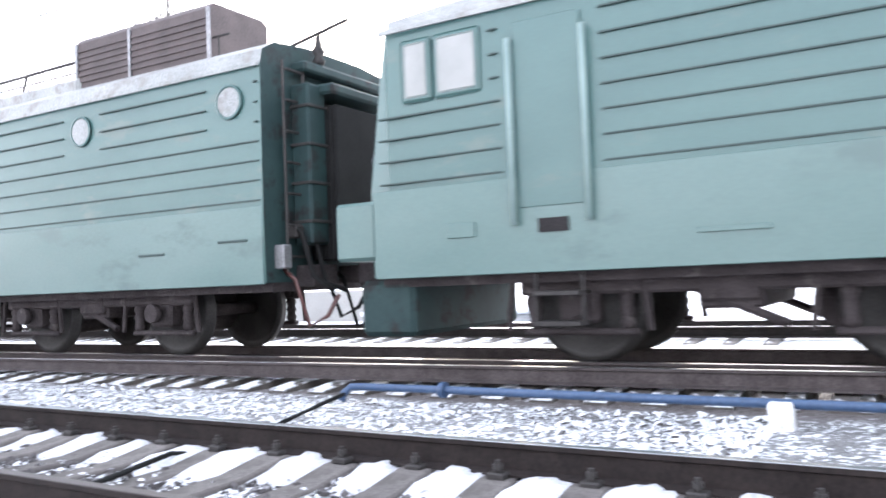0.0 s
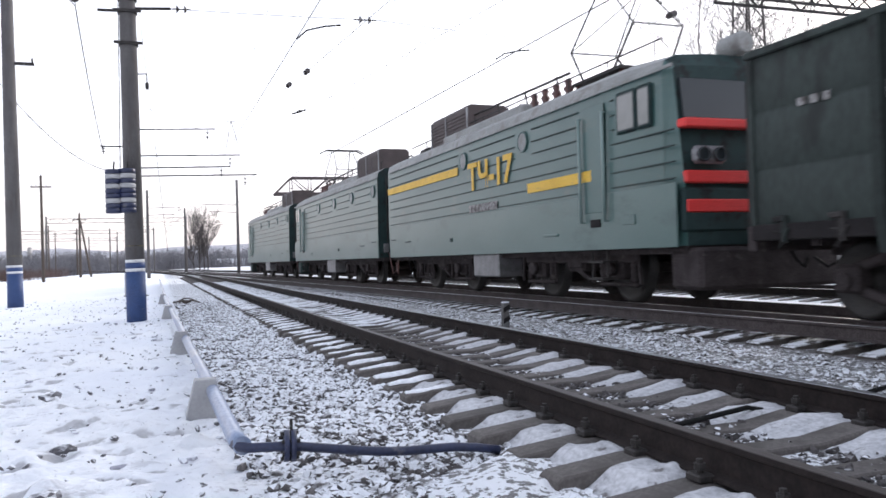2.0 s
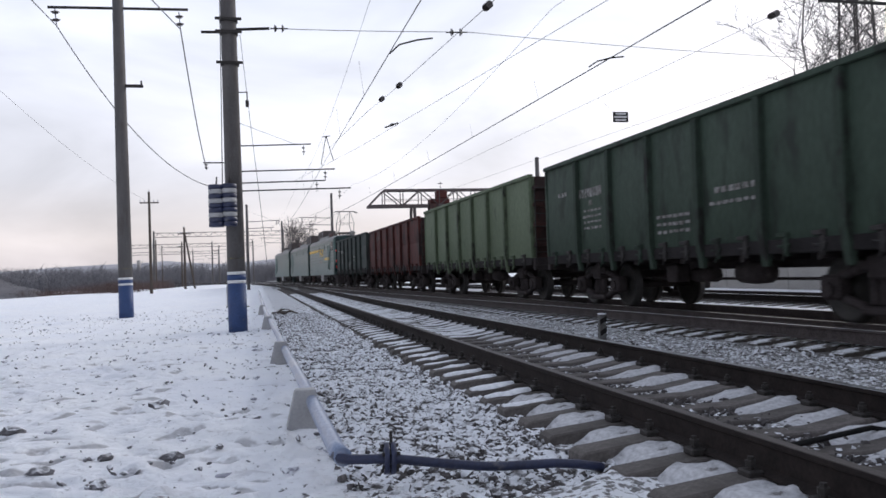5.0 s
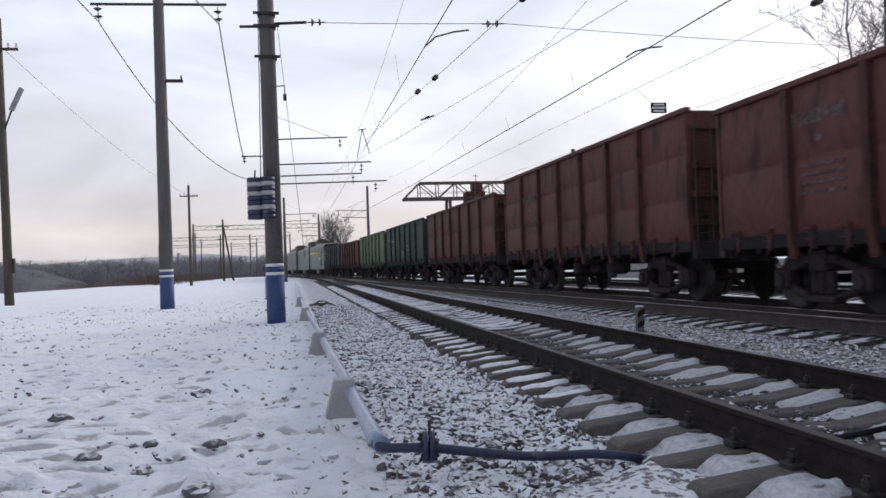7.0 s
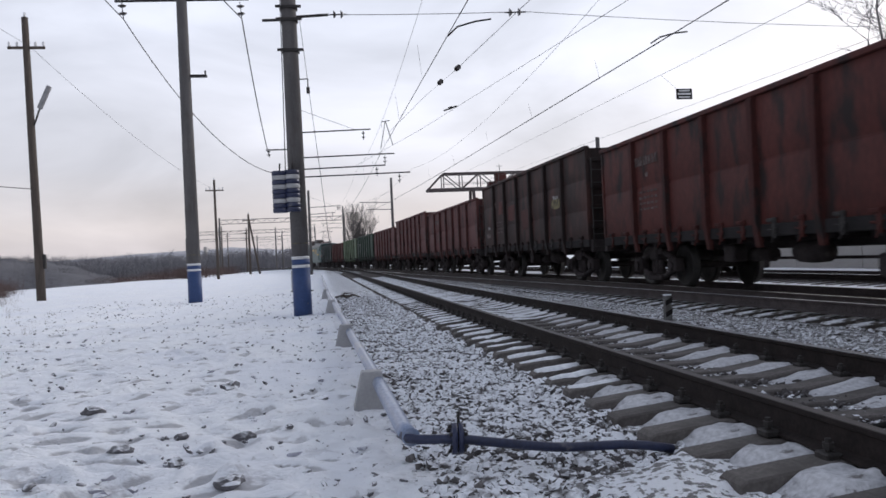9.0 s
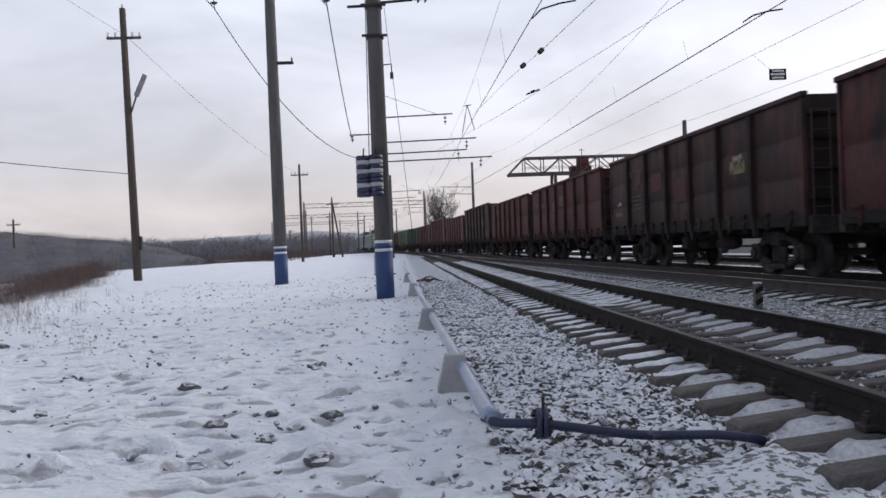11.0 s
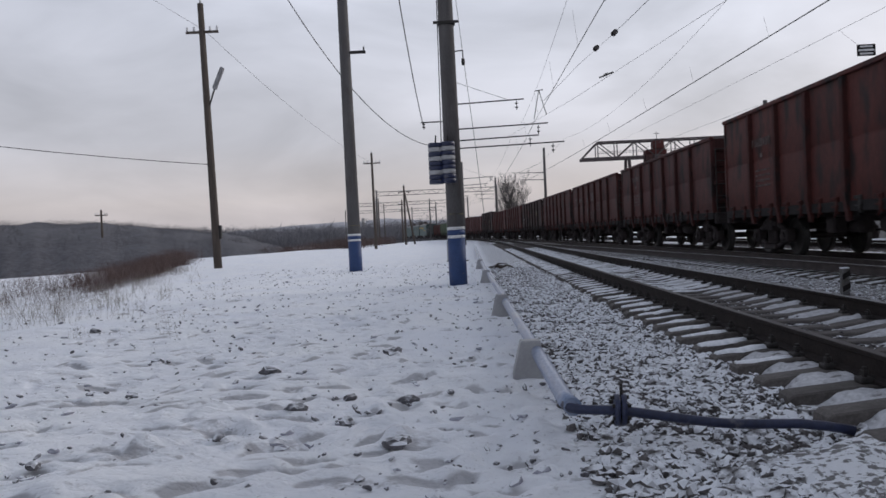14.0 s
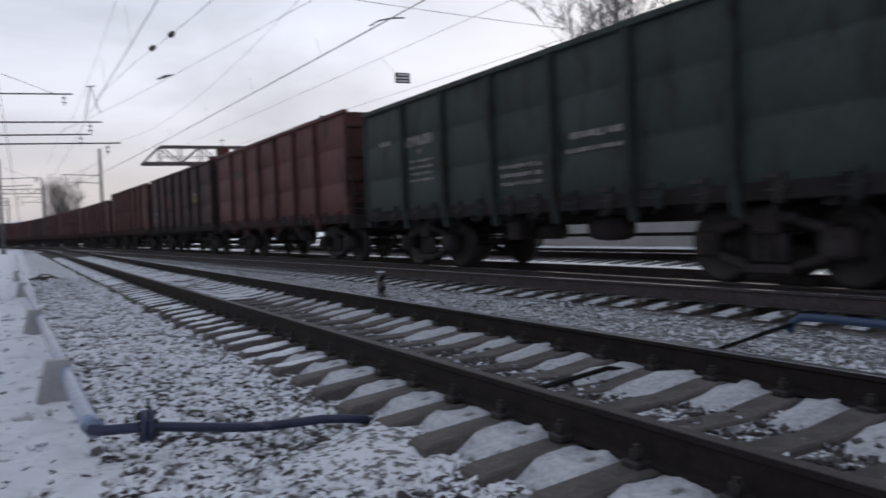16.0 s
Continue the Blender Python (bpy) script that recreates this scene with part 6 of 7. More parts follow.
near_mast = catenary_mast(-1.05, 42.0, 1, "concrete catenary mast with three cantilevers over the track", 9.2, ((7.65, 3.9), (6.35, 5.1), (5.75, 4.6), (5.35, 5.9)))
bm = bmesh.new()                                      # outward bracket and the paired hangers over the empty track
rod(bm, (-1.05, 42.0, 6.80), (-2.55, 42.0, 6.80), 0.035, n=8)
insulator_string(bm, (-2.42, 42.0, 6.80), (-2.40, 42.0, 6.42), 2, 0.10)
part("outer_bracket", bm, "iron", near_mast)
bm = bmesh.new()
rod(bm, (3.64, 42.0, 8.2), (3.34, 42.0, 6.70), 0.022, n=6)
rod(bm, (3.64, 42.0, 8.2), (3.99, 42.0, 6.90), 0.022, n=6)
rod(bm, (3.42, 42.0, 8.14), (3.86, 42.0, 8.20), 0.022, n=6)
part("hanger", bm, "iron", near_mast)
catenary_mast(18.1, 50.0, 1, "slender mast standing behind the train", 8.25, ((6.2, 0.8),))
for y in (95, 140, 186, 232):
    catenary_mast(near_x(y) - 3.7, y, 1, "far catenary mast beside the curving line", 9.4)
    catenary_mast(train_x(y) + 3.3 - 0.2 * (y == 95), y - 4, -1, "far catenary mast on the outer side of the curve", 10.2)
for y, w in ((160, 24), (210, 30), (265, 30)):
    g = tagged(empty("catenary_gantry"), "far steel gantry carrying overhead wires across the tracks", "gantry", "catenary gantries")
    x0 = train_x(y) - w * 0.72
    for x in (x0, x0 + w):
        bm = bmesh.new()
        rod(bm, (x, y, -1), (x, y, 10.4), 0.2, 0.15, n=10)
        part("leg", bm, "concrete", g)
    bm = bmesh.new()
    for z in (9.2, 10.0):
        rod(bm, (x0, y, z), (x0 + w, y, z), 0.06, n=6)
    for k in range(int(w)):
        rod(bm, (x0 + k, y, 9.2 + 0.8 * (k % 2)), (x0 + k + 1, y, 9.2 + 0.8 * ((k + 1) % 2)), 0.035, n=5)
    part("truss", bm, "iron", g)
for x, y, z in ((-24, 200, 10.5), (-20.5, 175, 9.5), (-19.0, 215, 9.0), (-14.5, 165, 8.5), (-26.5, 240, 11)):
    timber_pole(x, y, z, "far dark pole among yard wires", z0=-3, r=0.17, arm=0.7)


# ---- overhead wires ----
def wire(name, pts, r, label):
    return tagged(tube(name, pts, r, "wire"), label, "wire", "overhead wires")


def sag(a, b, drop, n=14):
    a, b = Vector(a), Vector(b)
    return [a.lerp(b, k / n) - Vector((0, 0, drop * 4 * (k / n) * (1 - k / n))) for k in range(n + 1)]


wire("contact_wire", [(3.29 - 0.0035 * (y - 15), y, 6.3) for y in np.arange(-12, 44, 4)] + [(near_x(y) - 0.1, y, 6.25) for y in np.arange(48, 200, 8)], 0.013, "taut contact wire over the empty track")
wire("contact_wire", [(9.2 - 0.043 * (y - 14.8), y, 6.3) for y in np.arange(-12, 20, 4)] + [(8.98 - 0.038 * (y - 20), y, 6.28) for y in np.arange(20, 44, 4)] + [(train_x(y) - 0.15, y, 6.25) for y in np.arange(48, 230, 8)], 0.016, "taut contact wire over the running line")
MESS = [(2.95, -30, 7.9), (2.95, 19.4, 7.9), (3.0, 60, 7.8), (near_x(110), 110, 7.8), (near_x(160), 160, 7.8)]
for a, b in zip(MESS, MESS[1:]):
    wire("messenger_wire", sag(a, b, 0.75), 0.006, "sagging messenger wire over the empty track")
MESS2 = [(8.0, -30, 7.9), (7.57, 19.4, 7.6), (7.1, 60, 7.7), (train_x(110), 110, 8.0), (train_x(165), 165, 8.0)]
for a, b in zip(MESS2, MESS2[1:]):
    wire("messenger_wire", sag(a, b, 0.85), 0.006, "sagging messenger wire over the running line")
for y in (6, 13, 24, 31, 38, 46, 54):
    for f, top in (((3.29 - 0.0035 * (y - 15)), 7.35), ((9.2 - 0.041 * (y - 14.8)), 6.85)):
        wire("dropper", [(f, y, 6.3), (f - 0.12, y, top)], 0.004, "thin dropper wire joining two overhead wires")
wire("anchor_wire", [(10.6, -1.0, 7.0), (7.96, 16.9, 7.0), (4.93, 37.7, 7.0), (2.4, 55, 7.3)], 0.008, "anchor wire crossing between the lines")
wire("anchor_wire", [(6.6, 4.5, 7.05), (5.32, 17.67, 7.0), (4.62, 25.6, 7.0), (4.13, 30.0, 7.0), (3.4, 38.0, 6.9)], 0.008, "thin anchor wire crossing between the lines")
wire("span_wire", sag((0.45, 19.4, 6.84), (5.02, 19.4, 6.92), 0.02, 6) + sag((5.4, 19.4, 6.92), (20.0, 19.4, 6.5), 0.12, 8), 0.008, "cross-span wire between masts")
wire("feeder_wire", sag((-6.57, 29.8, 9.85), (-2.28, 42, 5.62), 1.05), 0.020, "sagging feeder wire from the cross-arm")
wire("feeder_wire", sag((-6.57, -25, 10.6), (-6.57, 29.7, 9.85), 1.0), 0.018, "sagging feeder wire from the cross-arm")
wire("feeder_wire", sag((-2.47, 29.8, 9.85), (-2.40, 42, 6.45), 0.35), 0.022, "sagging feeder wire from the cross-arm")
wire("feeder_wire", sag((-12.6, -25, 13.0), (-2.47, 29.7, 9.85), 1.0), 0.020, "sagging feeder wire from the cross-arm")
wire("service_wire", sag((-40, 16, 9.4), (-13.4, 41.3, 5.05), 0.8), 0.02, "black service cable sagging to a timber pole")
wire("line_wire", sag((-14, -10, 12.4), (-13.5, 41.3, 12.0), 0.8), 0.008, "thin line wire on timber poles")
wire("line_wire", sag((-13.5, 41.3, 12.0), (-10.5, 85, 8.9), 0.7), 0.010, "thin line wire on timber poles")
wire("line_wire", [(-0.28, 19.3, 6.8), (-0.14, 19.3, 5.2), (0.06, 19.3, 3.06), (0.22, 19.3, 1.2)], 0.007, "earthing wire beside the mast")
for pts in (((3.30, 19.4, 6.32), (3.55, 19.4, 6.55), (4.0, 19.4, 6.68), (4.40, 19.4, 6.74)), ((8.55, 19.4, 6.12), (8.80, 19.4, 6.28), (9.2, 19.4, 6.38), (9.55, 19.4, 6.42))):
    tagged(tube("steady_arm", pts, 0.022, "iron"), "curved steel arm steadying a contact wire", "fitting", "overhead fittings")
for a, b in (((0.44, 19.4, 6.84), (0.86, 19.4, 6.85)), ((4.75, 19.4, 6.90), (5.30, 19.4, 6.92))):
    bm = bmesh.new()
    insulator_string(bm, a, b, 2, 0.10)
    tagged(part("span_insulator", bm, "insulator"), "dark disc insulator in a span wire", "insulator", "overhead insulators")

wire("contact_wire", [(14.82 - 0.08 * (y - 21.6), y, 6.3) for y in np.arange(-4, 60, 6)], 0.006, "contact wire over the siding")
wire("messenger_wire", [(12.53 - 0.05 * (y - 19.2), y, 7.0) for y in np.arange(-4, 66, 6)], 0.006, "messenger wire over the siding")
for x, y, r in ((5.32, 17.67, 0.09), (4.62, 25.57, 0.085), (4.36, 27.62, 0.085), (12.62, 17.39, 0.085)):
    bm = bmesh.new()
    d = Vector((-0.09, 0.99, 0)) if x < 10 else Vector((-0.05, 1, 0))
    for k in range(4):
        p = Vector((x, y, 7.0)) + d * (k - 1.5) * 0.085
        rod(bm, p - d * 0.04, p + d * 0.035, r, r * 0.55, n=14)
    tagged(part("strain_insulator", bm, "insulator"), "dark stacked disc insulator on a taut wire", "insulator", "overhead insulators")
bm = bmesh.new()
for dx in (-0.28, 0.28):
    rod(bm, (5.51, 32.47, 7.0), (5.51 + dx, 32.47, 7.0 + dx * 0.35), 0.035, n=6)
rod(bm, (5.51, 32.2, 6.98), (5.51, 32.75, 7.05), 0.06, n=8)
tagged(part("wire_clamp", bm, "iron"), "iron clamp joining two overhead wires", "fitting", "overhead fittings")

sign = tagged(empty("hanging_sign"), "small black enamel sign with worn white lettering above a wire", "sign")
bm = bmesh.new()
box(bm, 12.68, 13.28, 26.80, 26.82, 6.12, 6.50, 0.008)
part("plate", bm, "black", sign)
for z0, z1, k in ((6.40, 6.455, 0.4), (6.28, 6.345, 0.5), (6.17, 6.225, 0.42)):
    bm = bmesh.new()
    box(bm, 12.98 - k * 0.5, 12.98 + k * 0.5, 26.790, 26.799, z0, z1)
    part("lettering", bm, "white", sign)
bm = bmesh.new()
rod(bm, (12.75, 26.84, 6.14), (12.75, 26.84, 6.5), 0.010, n=6)
rod(bm, (12.75, 26.84, 6.48), (12.15, 26.84, 7.0), 0.004, n=6)
part("hanger", bm, "iron", sign)


# ---- gantry crane over the goods yard ----
crane = tagged(empty("gantry_crane"), "rust-brown lattice gantry crane behind the train", "crane")
CY, CX0, CX1, CZ0, CZ1 = 150.0, 20.4, 62.0, 13.6, 16.6
bm = bmesh.new()
for dy in (-1.5, 1.5):
    rod(bm, (CX0, CY + dy, CZ0), (CX1, CY + dy, CZ0), 0.28, n=6)
part("bottom_chord", bm, "louvre", crane)
bm = bmesh.new()
for dy in (-1.5, 1.5):
    rod(bm, (CX0 + 3.0, CY + dy, CZ1), (CX1, CY + dy, CZ1), 0.17, n=6)
    rod(bm, (CX0, CY + dy, CZ0), (CX0 + 3.0, CY + dy, CZ1), 0.15, n=6)
part("top_chord", bm, "louvre", crane)
n_ = 11
for k in range(n_):
    x0, x1 = CX0 + 3 + (CX1 - CX0 - 3) * k / n_, CX0 + 3 + (CX1 - CX0 - 3) * (k + 1) / n_
    for dy in (-1.5, 1.5):
        bm = bmesh.new()
        rod(bm, (x0, CY + dy, CZ0), (x0, CY + dy, CZ1), 0.10, n=5)
        a, b = (CZ0, CZ1) if k % 2 else (CZ1, CZ0)
        rod(bm, (x0, CY + dy, a), (x1, CY + dy, b), 0.10, n=5)
        rod(bm, (x0, CY + dy, CZ0 + 1.2), (x1, CY + dy, CZ0 + 1.2), 0.04, n=5)
        part("lattice_bay", bm, "louvre", crane)
for x in (29.0, 57.0):
    for dy in (-4, 4):
        bm = bmesh.new()
        rod(bm, (x, CY + dy, -0.5), (x, CY + dy * 0.4, CZ0), 0.35, 0.3, n=8)
        part("leg", bm, "louvre", crane)
bm = bmesh.new()
box(bm, 32.2, 36.0, CY - 1.4, CY + 1.4, CZ0 + 0.3, CZ0 + 1.3, 0.2)
trolley = part("trolley", bm, "red_brown", crane, "red-brown crane trolley")
bm = bmesh.new()
box(bm, 33.6, 35.6, CY - 1.2, CY + 1.2, CZ0 + 1.3, CZ0 + 3.0, 0.2)
part("winch_house", bm, "red_brown", trolley)
bm = bmesh.new()
box(bm, 31.8, 33.6, CY - 2.2, CY - 0.4, CZ0 - 1.7, CZ0 + 0.3, 0.1)
part("cab", bm, "sooty_brown", trolley, "small dark operator's cab")
bm = bmesh.new()
rod(bm, (34.5, CY, CZ1), (34.5, CY, CZ1 + 1.6), 0.06, n=5)
rod(bm, (34.0, CY, CZ1 + 1.3), (35.0, CY, CZ1 + 1.3), 0.06, n=5)
part("aerial", bm, "iron", crane)


# ---- bare trees ----
def bare_tree(x, y, height, seed, label, spread=0.42, trunk=0.16, levels=5, thin=0.011, bark="bark", z0=None):
    rnd = random.Random(seed)
    root = tagged(empty("bare_tree"), label, "tree", "bare trees")
    base = Vector((x, y, ground_z(x, y) - 0.2 if z0 is None else z0))
    limbs, twigs = bmesh.new(), bmesh.new()
    def grow(p, d, length, r, level):
        n = 3 if level < 3 else 2
        bend = 0.03 + 0.02 * level
        for k in range(n):
            q = p + d * (length / n)
            r1 = max(thin * 0.5, r * (0.80 if level < 3 else 0.7))
            rod(limbs if level < 2 else twigs, p, q, r, r1, n=6 if level < 2 else 3)
            p, r = q, r1
            d = (d + Vector((rnd.gauss(0, bend), rnd.gauss(0, bend), rnd.gauss(0.09, 0.04)))).normalized()
            if level < levels:
                for _ in range(2 if level else rnd.choice((2, 3))):
                    a = rnd.uniform(0, 6.283)
                    s = Vector((math.cos(a), math.sin(a), 0))
                    nd = (d * rnd.uniform(0.7, 1.0) + s * rnd.uniform(spread * 0.7, spread * 1.5)).normalized()
                    grow(p, nd, length * rnd.uniform(0.42, 0.68), max(thin, r * 0.5), level + 1)
    grow(base, Vector((rnd.gauss(0, 0.03), rnd.gauss(0, 0.03), 1)).normalized(), height * 0.62, trunk, 0)
    part("trunk", limbs, bark, root)
    part("crown", twigs, "twig", root, "dense bare twigs")
    return root


bare_tree(19.7, 25.2, 12.4, 4, "bare birch with fine spreading twigs beyond the train", trunk=0.17, spread=0.66, thin=0.0080, levels=5)
bare_tree(26.2, 27.0, 11.5, 9, "bare birch with fine spreading twigs beyond the train", trunk=0.16, spread=0.46, thin=0.010, levels=4)
for i, (x, y, h) in enumerate(((7.4, 163, 8), (8.4, 166, 10), (9.3, 170, 11), (8.0, 176, 10.5), (6.6, 170, 6.5))):
    bare_tree(x, y, h, 30 + i, "far bare tree in a dense grove beside the line", 0.38, 0.14, 4, 0.022, "twig")

tower = tagged(empty("lattice_tower"), "grey steel lattice floodlight tower behind the birches", "tower")
TX, TY = 31.1, 36.0
for sx in (-1, 1):
    for sy in (-1, 1):
        bm = bmesh.new()
        rod(bm, (TX + sx * 0.9, TY + sy * 0.9, -0.3), (TX + sx * 0.35, TY + sy * 0.35, 22), 0.06, n=5)
        part("leg", bm, "iron", tower)
for k in range(16):
    z0, z1 = k * 1.35, (k + 1) * 1.35
    w0, w1 = 0.9 - 0.55 * z0 / 22, 0.9 - 0.55 * z1 / 22
    for a, b in (((-1, -1), (1, -1)), ((1, -1), (1, 1)), ((1, 1), (-1, 1)), ((-1, 1), (-1, -1))):
        for p, q in ((a, b), (b, a)):
            bm = bmesh.new()
            rod(bm, (TX + p[0] * w0, TY + p[1] * w0, z0), (TX + q[0] * w1, TY + q[1] * w1, z1), 0.028, n=4)
            part("bracing", bm, "iron", tower)
truss = tagged(empty("catenary_gantry"), "steel gantry truss crossing overhead behind the train", "gantry", "catenary gantries")
bm = bmesh.new()
for z in (8.15, 8.75):
    for dy in (-0.3, 0.3):
        rod(bm, (15.5, 19.0 + dy, z), (30, 19.0 + dy, z), 0.05, n=6)
for k in range(18):
    for dy in (-0.3, 0.3):
        rod(bm, (15.5 + 0.8 * k, 19 + dy, 8.15 + 0.6 * (k % 2)), (15.5 + 0.8 * (k + 1), 19 + dy, 8.15 + 0.6 * ((k + 1) % 2)), 0.03, n=5)
part("truss", bm, "iron", truss)
bm = bmesh.new()
rod(bm, (30, 19.0, -0.4), (30, 19.0, 9.2), 0.2, n=10)
part("leg", bm, "concrete", truss)


# ---- low ground, scrub, woods and hills ----
def brush(name, places, material, label, seed, stems=26, fine=0.010):
    """Leafless scrub: tufts of thin upright stems that fork into twigs, one mesh."""
    rng = np.random.default_rng(seed)
    V, F = [], []
    for x, y, z, h, w in places:
        for _ in range(stems):
            bx, by = x + rng.normal(0, w * 0.4), y + rng.normal(0, w * 0.4)
            tx, ty = bx + rng.normal(0, w * 0.20), by + rng.normal(0, w * 0.20)
            hh = h * (0.35 + 0.65 * rng.random() ** 0.5)
            t = fine * h * 0.6
            a = rng.uniform(0, 3.14)
            dx, dy = math.cos(a) * t, math.sin(a) * t
            n = len(V)
            V += [(bx - dx, by - dy, z), (bx + dx, by + dy, z), (tx, ty, z + hh)]
            F.append((n, n + 1, n + 2))
            for f in (0.35, 0.55, 0.7, 0.8):
                mx, my, mz = bx + (tx - bx) * f, by + (ty - by) * f, z + hh * f
                sx, sy = rng.normal(0, hh * 0.16, 2)
                n = len(V)
                V += [(mx - dx * 0.6, my - dy * 0.6, mz), (mx + dx * 0.6, my + dy * 0.6, mz + t), (mx + sx, my + sy, mz + hh * rng.uniform(0.1, 0.25))]
                F.append((n, n + 1, n + 2))
    me = bpy.data.meshes.new(name)
    me.from_pydata(V, [], F)
    return tagged(part_of(name, me, material), label, "scrub", kind="stuff")


rng_ = np.random.default_rng(21)
def edge_x(y):
    return -3.1 - 0.30 * min(y, 75)


P_ = []
for _ in range(120):
    y = rng_.uniform(11, 36)
    x = edge_x(y) - rng_.uniform(0.2, 6.0) - 0.5
    P_.append((x, y, ground_z(x, y) - 0.03, rng_.uniform(0.18, 0.5), rng_.uniform(0.25, 0.6)))
for _ in range(40):
    y = rng_.uniform(9, 26)
    x = edge_x(y) + rng_.uniform(0.2, 3.0)
    P_.append((x, y, ground_z(x, y) - 0.02, rng_.uniform(0.10, 0.25), rng_.uniform(0.1, 0.25)))
for _ in range(260):
    y = 13 + 27 * rng_.random() ** 1.2
    x = edge_x(y) - rng_.normal(0.6, 1.0)
    P_.append((x, y, ground_z(x, y) - 0.03, rng_.uniform(0.15, 0.45), rng_.uniform(0.15, 0.5)))
brush("dry_grass", P_, "grass", "dry yellow grass poking through snow on the bank", 3, 11)
P_ = []
for _ in range(26):
    y = rng_.uniform(58, 70)
    x = edge_x(y) - rng_.uniform(0.3, 3.0)
    P_.append((x, y, ground_z(x, y) - 0.05, rng_.uniform(0.9, 1.6), rng_.uniform(0.9, 1.8)))
for _ in range(240):                                 # thick hedge of scrub along the lip of the bank
    y = 24 + 30 * rng_.random()
    x = edge_x(y) - 0.4 - abs(rng_.normal(0, 1.6))
    P_.append((x, y, ground_z(x, y) - 0.08, rng_.uniform(0.35, 0.85) * (0.6 + y / 60), rng_.uniform(0.5, 1.2)))
for _ in range(160):
    y = rng_.uniform(20, 62)
    x = edge_x(y) - rng_.uniform(1.0, 16.0)
    P_.append((x, y, ground_z(x, y) - 0.05, rng_.uniform(0.3, 0.9), rng_.uniform(0.8, 2.2)))
for _ in range(900):
    y = rng_.uniform(105, 150)
    x = rng_.uniform(-70, -14)
    P_.append((x, y, ground_z(x, y) - 0.1, rng_.uniform(0.5, 1.3) + 0.6, rng_.uniform(1.0, 2.2)))
brush("low_scrub", P_, "shrub", "red-brown leafless scrub below the bank", 4, 34, 0.010)
P_ = []
CREST = [(-70, 6.0), (-34, 5.9), (-29, 5.7), (-25, 5.3), (-21, 4.2), (-18, 3.2), (-15.5, 1.5), (-13, -0.6), (-11, -3.8)]
def rise_top(a):
    return float(np.interp(a, [p for p, _ in CREST], [q for _, q in CREST]))


V_, F_ = [], []
for k in range(119):
    a = -70 + 0.5 * k
    top = rise_top(a) + 0.7 * noise.fractal(Vector((a * 0.45, 2, 0)), 1.0, 2.0, 4)
    for i, (d, f) in enumerate(((92, 0.0), (102, 0.42), (115, 0.68), (130, 0.88), (148, 1.0), (175, 0.9), (200, 0.0))):
        w = 1 + 0.03 * noise.noise(Vector((a * 0.8, i * 2.1, 5)))
        V_.append((math.sin(radians(a)) * d * w, math.cos(radians(a)) * d * w, -2.2 + (top + 2.2) * f * (1 + 0.08 * noise.noise(Vector((a * 0.6, i, 1))))))
    if k:
        for i in range(6):
            b = (k - 1) * 7 + i
            F_.append((b, b + 7, b + 8, b + 1))
me_ = bpy.data.meshes.new("wooded_rise")
me_.from_pydata(V_, [], F_)
me_.polygons.foreach_set("use_smooth", [True] * len(F_))
tagged(part_of("wooded_rise", me_, "rise"), "dark low rise covered in leafless wood", "hill", kind="structure")
for _ in range(1500):                               # dark wood on the low rise
    a = rng_.uniform(-66, -12.5)
    d = rng_.uniform(94, 152)
    f = float(np.interp(d, (92, 102, 115, 130, 148, 155), (0, 0.42, 0.68, 0.88, 1, 0.98)))
    P_.append((math.sin(radians(a)) * d, math.cos(radians(a)) * d, -2.5 + (rise_top(a) + 2.2) * f, rng_.uniform(0.5, 1.3), rng_.uniform(1.5, 3.5)))
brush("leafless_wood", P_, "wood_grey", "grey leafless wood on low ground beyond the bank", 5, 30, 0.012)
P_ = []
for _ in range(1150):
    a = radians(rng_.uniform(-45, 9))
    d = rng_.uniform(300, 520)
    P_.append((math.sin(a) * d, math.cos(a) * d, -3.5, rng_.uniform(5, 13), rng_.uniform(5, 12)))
brush("distant_wood", P_, "thicket", "pale far wood behind the line, haze painted into its grey", 6, 44, 0.026)


def hill(name, d, a0, a1, height, seed, label):
    V, F = [], []
    n = 90
    for k in range(n + 1):
        a = radians(a0 + (a1 - a0) * k / n)
        h = height * (0.65 + 0.5 * noise.fractal(Vector((k * 0.07, seed, 0)), 1.0, 2.0, 4))
        for dd, z in ((d, -6), (d + 300, h * 0.7), (d + 600, h), (d + 1400, h * 0.9)):
            V.append((math.sin(a) * dd, math.cos(a) * dd, z))
    for k in range(n):
        for i in range(3):
            b = k * 4 + i
            F.append((b, b + 4, b + 5, b + 1))
    me = bpy.data.meshes.new(name)
    me.from_pydata(V, [], F)
    me.polygons.foreach_set("use_smooth", [True] * len(F))
    return tagged(part_of(name, me, "hill"), label, "hills", kind="structure")


hill("backdrop_hills", 900, -75, 80, 46, 3.0, "hazy wooded hills under snow")

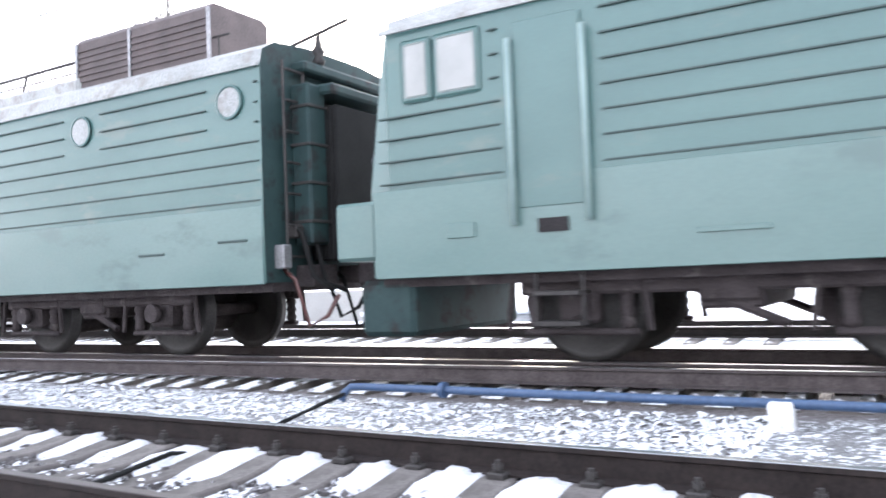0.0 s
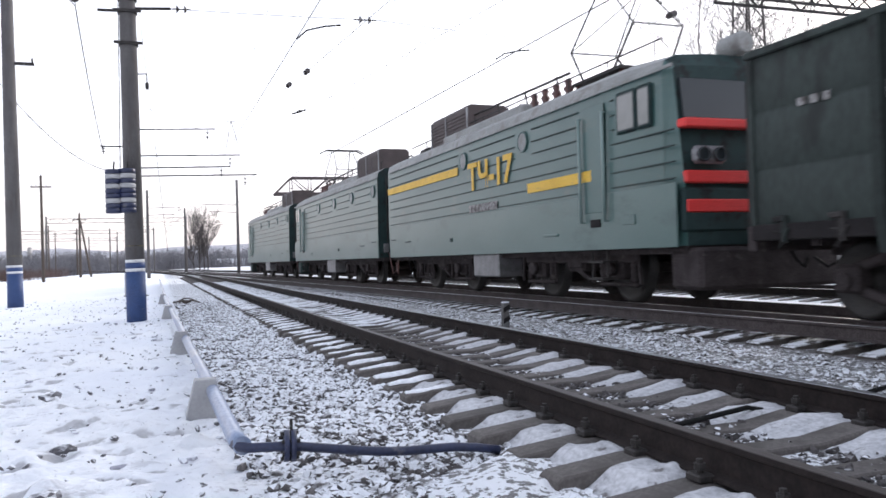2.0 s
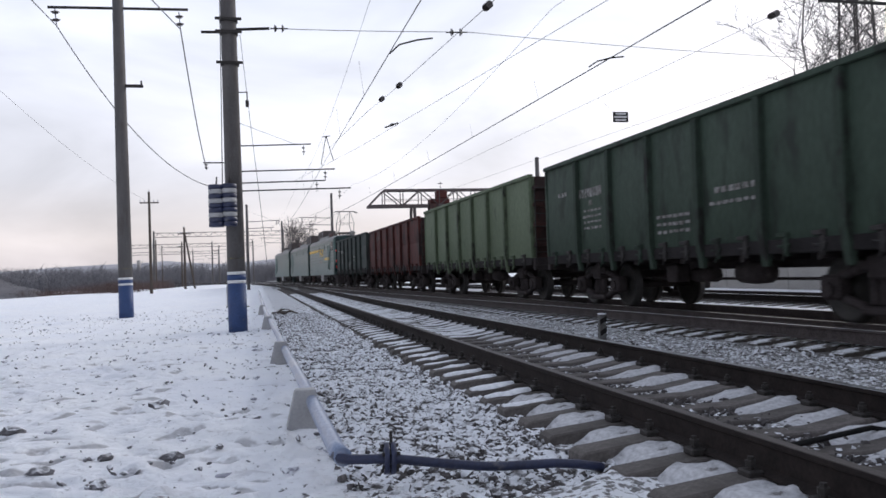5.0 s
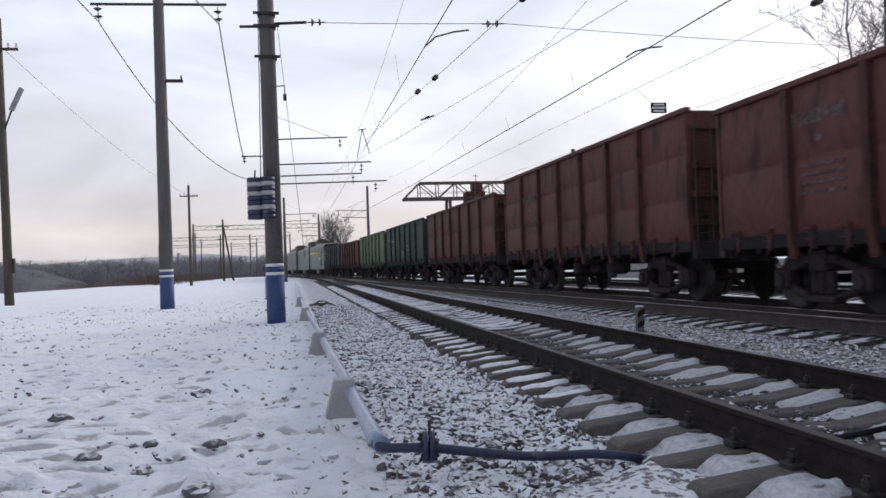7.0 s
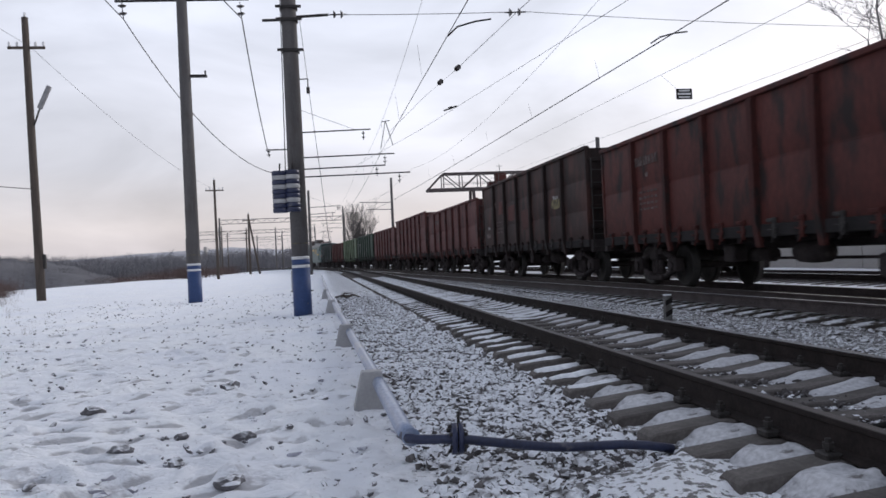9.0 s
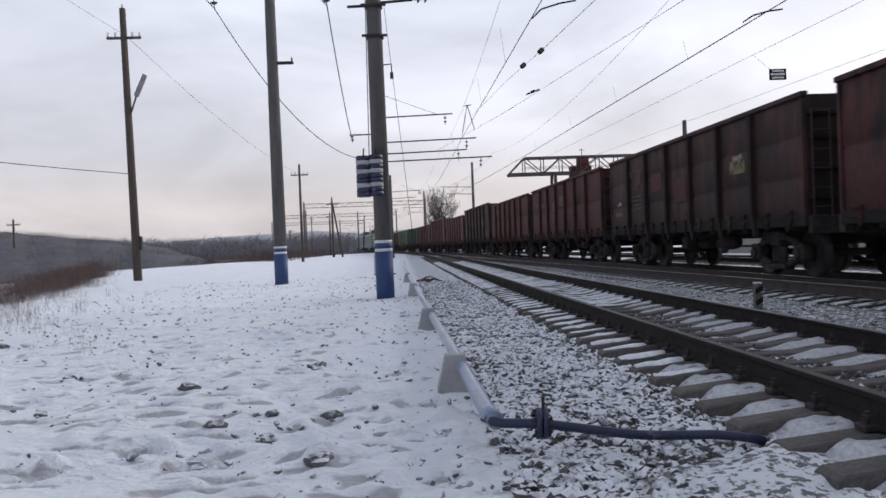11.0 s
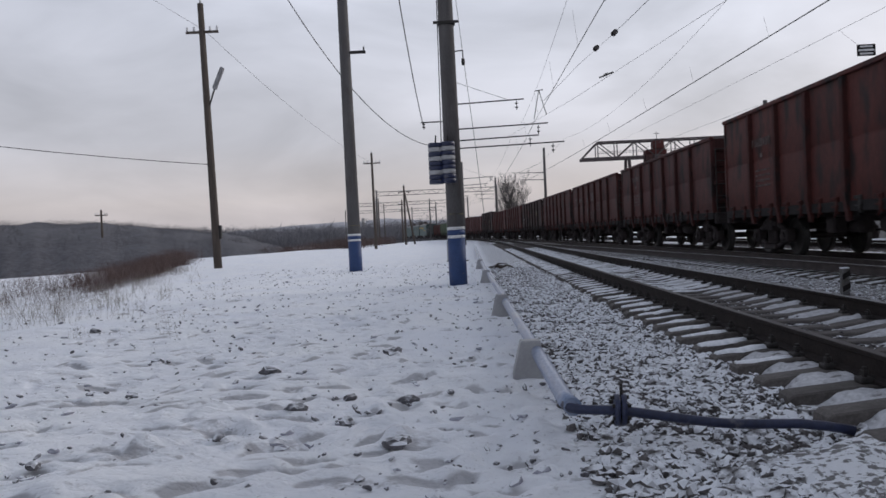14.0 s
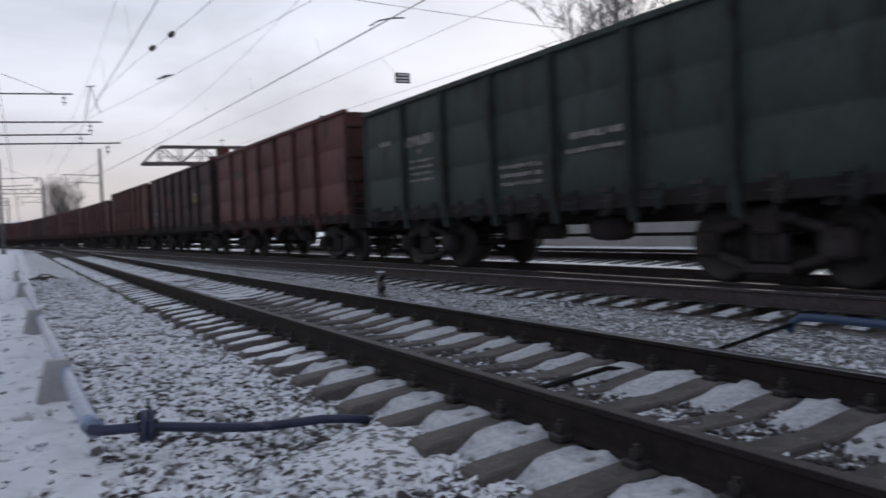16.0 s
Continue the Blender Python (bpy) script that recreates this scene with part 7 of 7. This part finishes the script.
for i, (a, d, w) in enumerate(((-8.2, 460, 9), (-11.0, 430, 8), (-6.2, 420, 8), (4.6, 330, 10), (6.2, 360, 9), (7.2, 340, 8))):
    h = tagged(empty("village_house"), "small far house with snow-covered roof", "house", "village houses")
    x, y = math.sin(radians(a)) * d, math.cos(radians(a)) * d
    bm = bmesh.new()
    box(bm, x - w / 2, x + w / 2, y - 4, y + 4, -3.5, 0.6)
    part("wall", bm, "plaster", h)
    bm = bmesh.new()
    vs = [bm.verts.new((x + sx * (w / 2 + 0.5), y + sy, z)) for sx in (-1, 1) for sy, z in ((-4.6, 0.5), (0, 3.2), (4.6, 0.5))]
    for f in ((0, 3, 4, 1), (1, 4, 5, 2), (0, 1, 2), (3, 5, 4), (0, 2, 5, 3)):
        bm.faces.new([vs[k] for k in f])
    part("roof", bm, "roofing", h)
    for k in (-1, 1):
        bm = bmesh.new()
        box(bm, x + k * w * 0.25 - 0.6, x + k * w * 0.25 + 0.6, y - 4.06, y - 3.98, -1.9, -0.5)
        part("window", bm, "glass", h)
stack = tagged(empty("chimney_stack"), "slender far factory chimney", "chimney")
bm = bmesh.new()
rod(bm, (-82, 600, -5), (-82, 600, 16), 2.2, 1.3, n=12)
part("shaft", bm, "plaster", stack)

# ---- beyond the running line: loading slab, bollard, parked wagon ----
slab = tagged(empty("loading_slab"), "low snow-covered concrete slab behind the train", "slab")
bm = bmesh.new()
box(bm, 16.2, 22.0, 6.5, 12.0, -0.3, 0.12, 0.04)
part("block", bm, "pier", slab)
bm = bmesh.new()
box(bm, 16.15, 22.05, 6.45, 12.05, 0.12, 0.22, 0.04)
part("snow_layer", bm, "snow", slab)
bm = bmesh.new()
lathe(bm, [(0.30, 0.2), (0.28, 0.30), (0.20, 0.36), (0.20, 0.70), (0.25, 0.76), (0.20, 0.88), (0.08, 0.95)], 18, pose(16.9, 10.3, 0))
tagged(part("concrete_bollard", bm, "white"), "whitewashed round bollard on a snowy slab", "bollard")
block = tagged(empty("concrete_wall"), "low grey concrete retaining wall behind the siding", "wall")
for k in range(9):
    bm = bmesh.new()
    box(bm, 19.0, 19.3, 14.0 + k * 4.0, 17.97 + k * 4.0, -0.3, 0.75, 0.02)
    part("panel", bm, "plaster", block)
parked = copy_thing(KINDS["A"], pose(16.6, 116, 0.0, 0, 0, 6))
parked["label"] = "parked dark gondola wagon on a far siding"


# ---- what moves: the train along its line ----
def motions():
    for vehicle, behind in TRAIN:
        rows = []
        for t in (0, 0.5, 1.0, 1.5, 2.2, 3.5, 4.25, 5.0, 6.5, 8.0, 9.2, 10.25, 11.3, 12.5, 13.5, 14.5, 15.3, 16.0):
            y = lead_y(t) - behind
            rows.append((t, pose(train_x(y), y, 0.003, 0, 0, train_yaw(y))))
        walk(vehicle, rows)


motions()
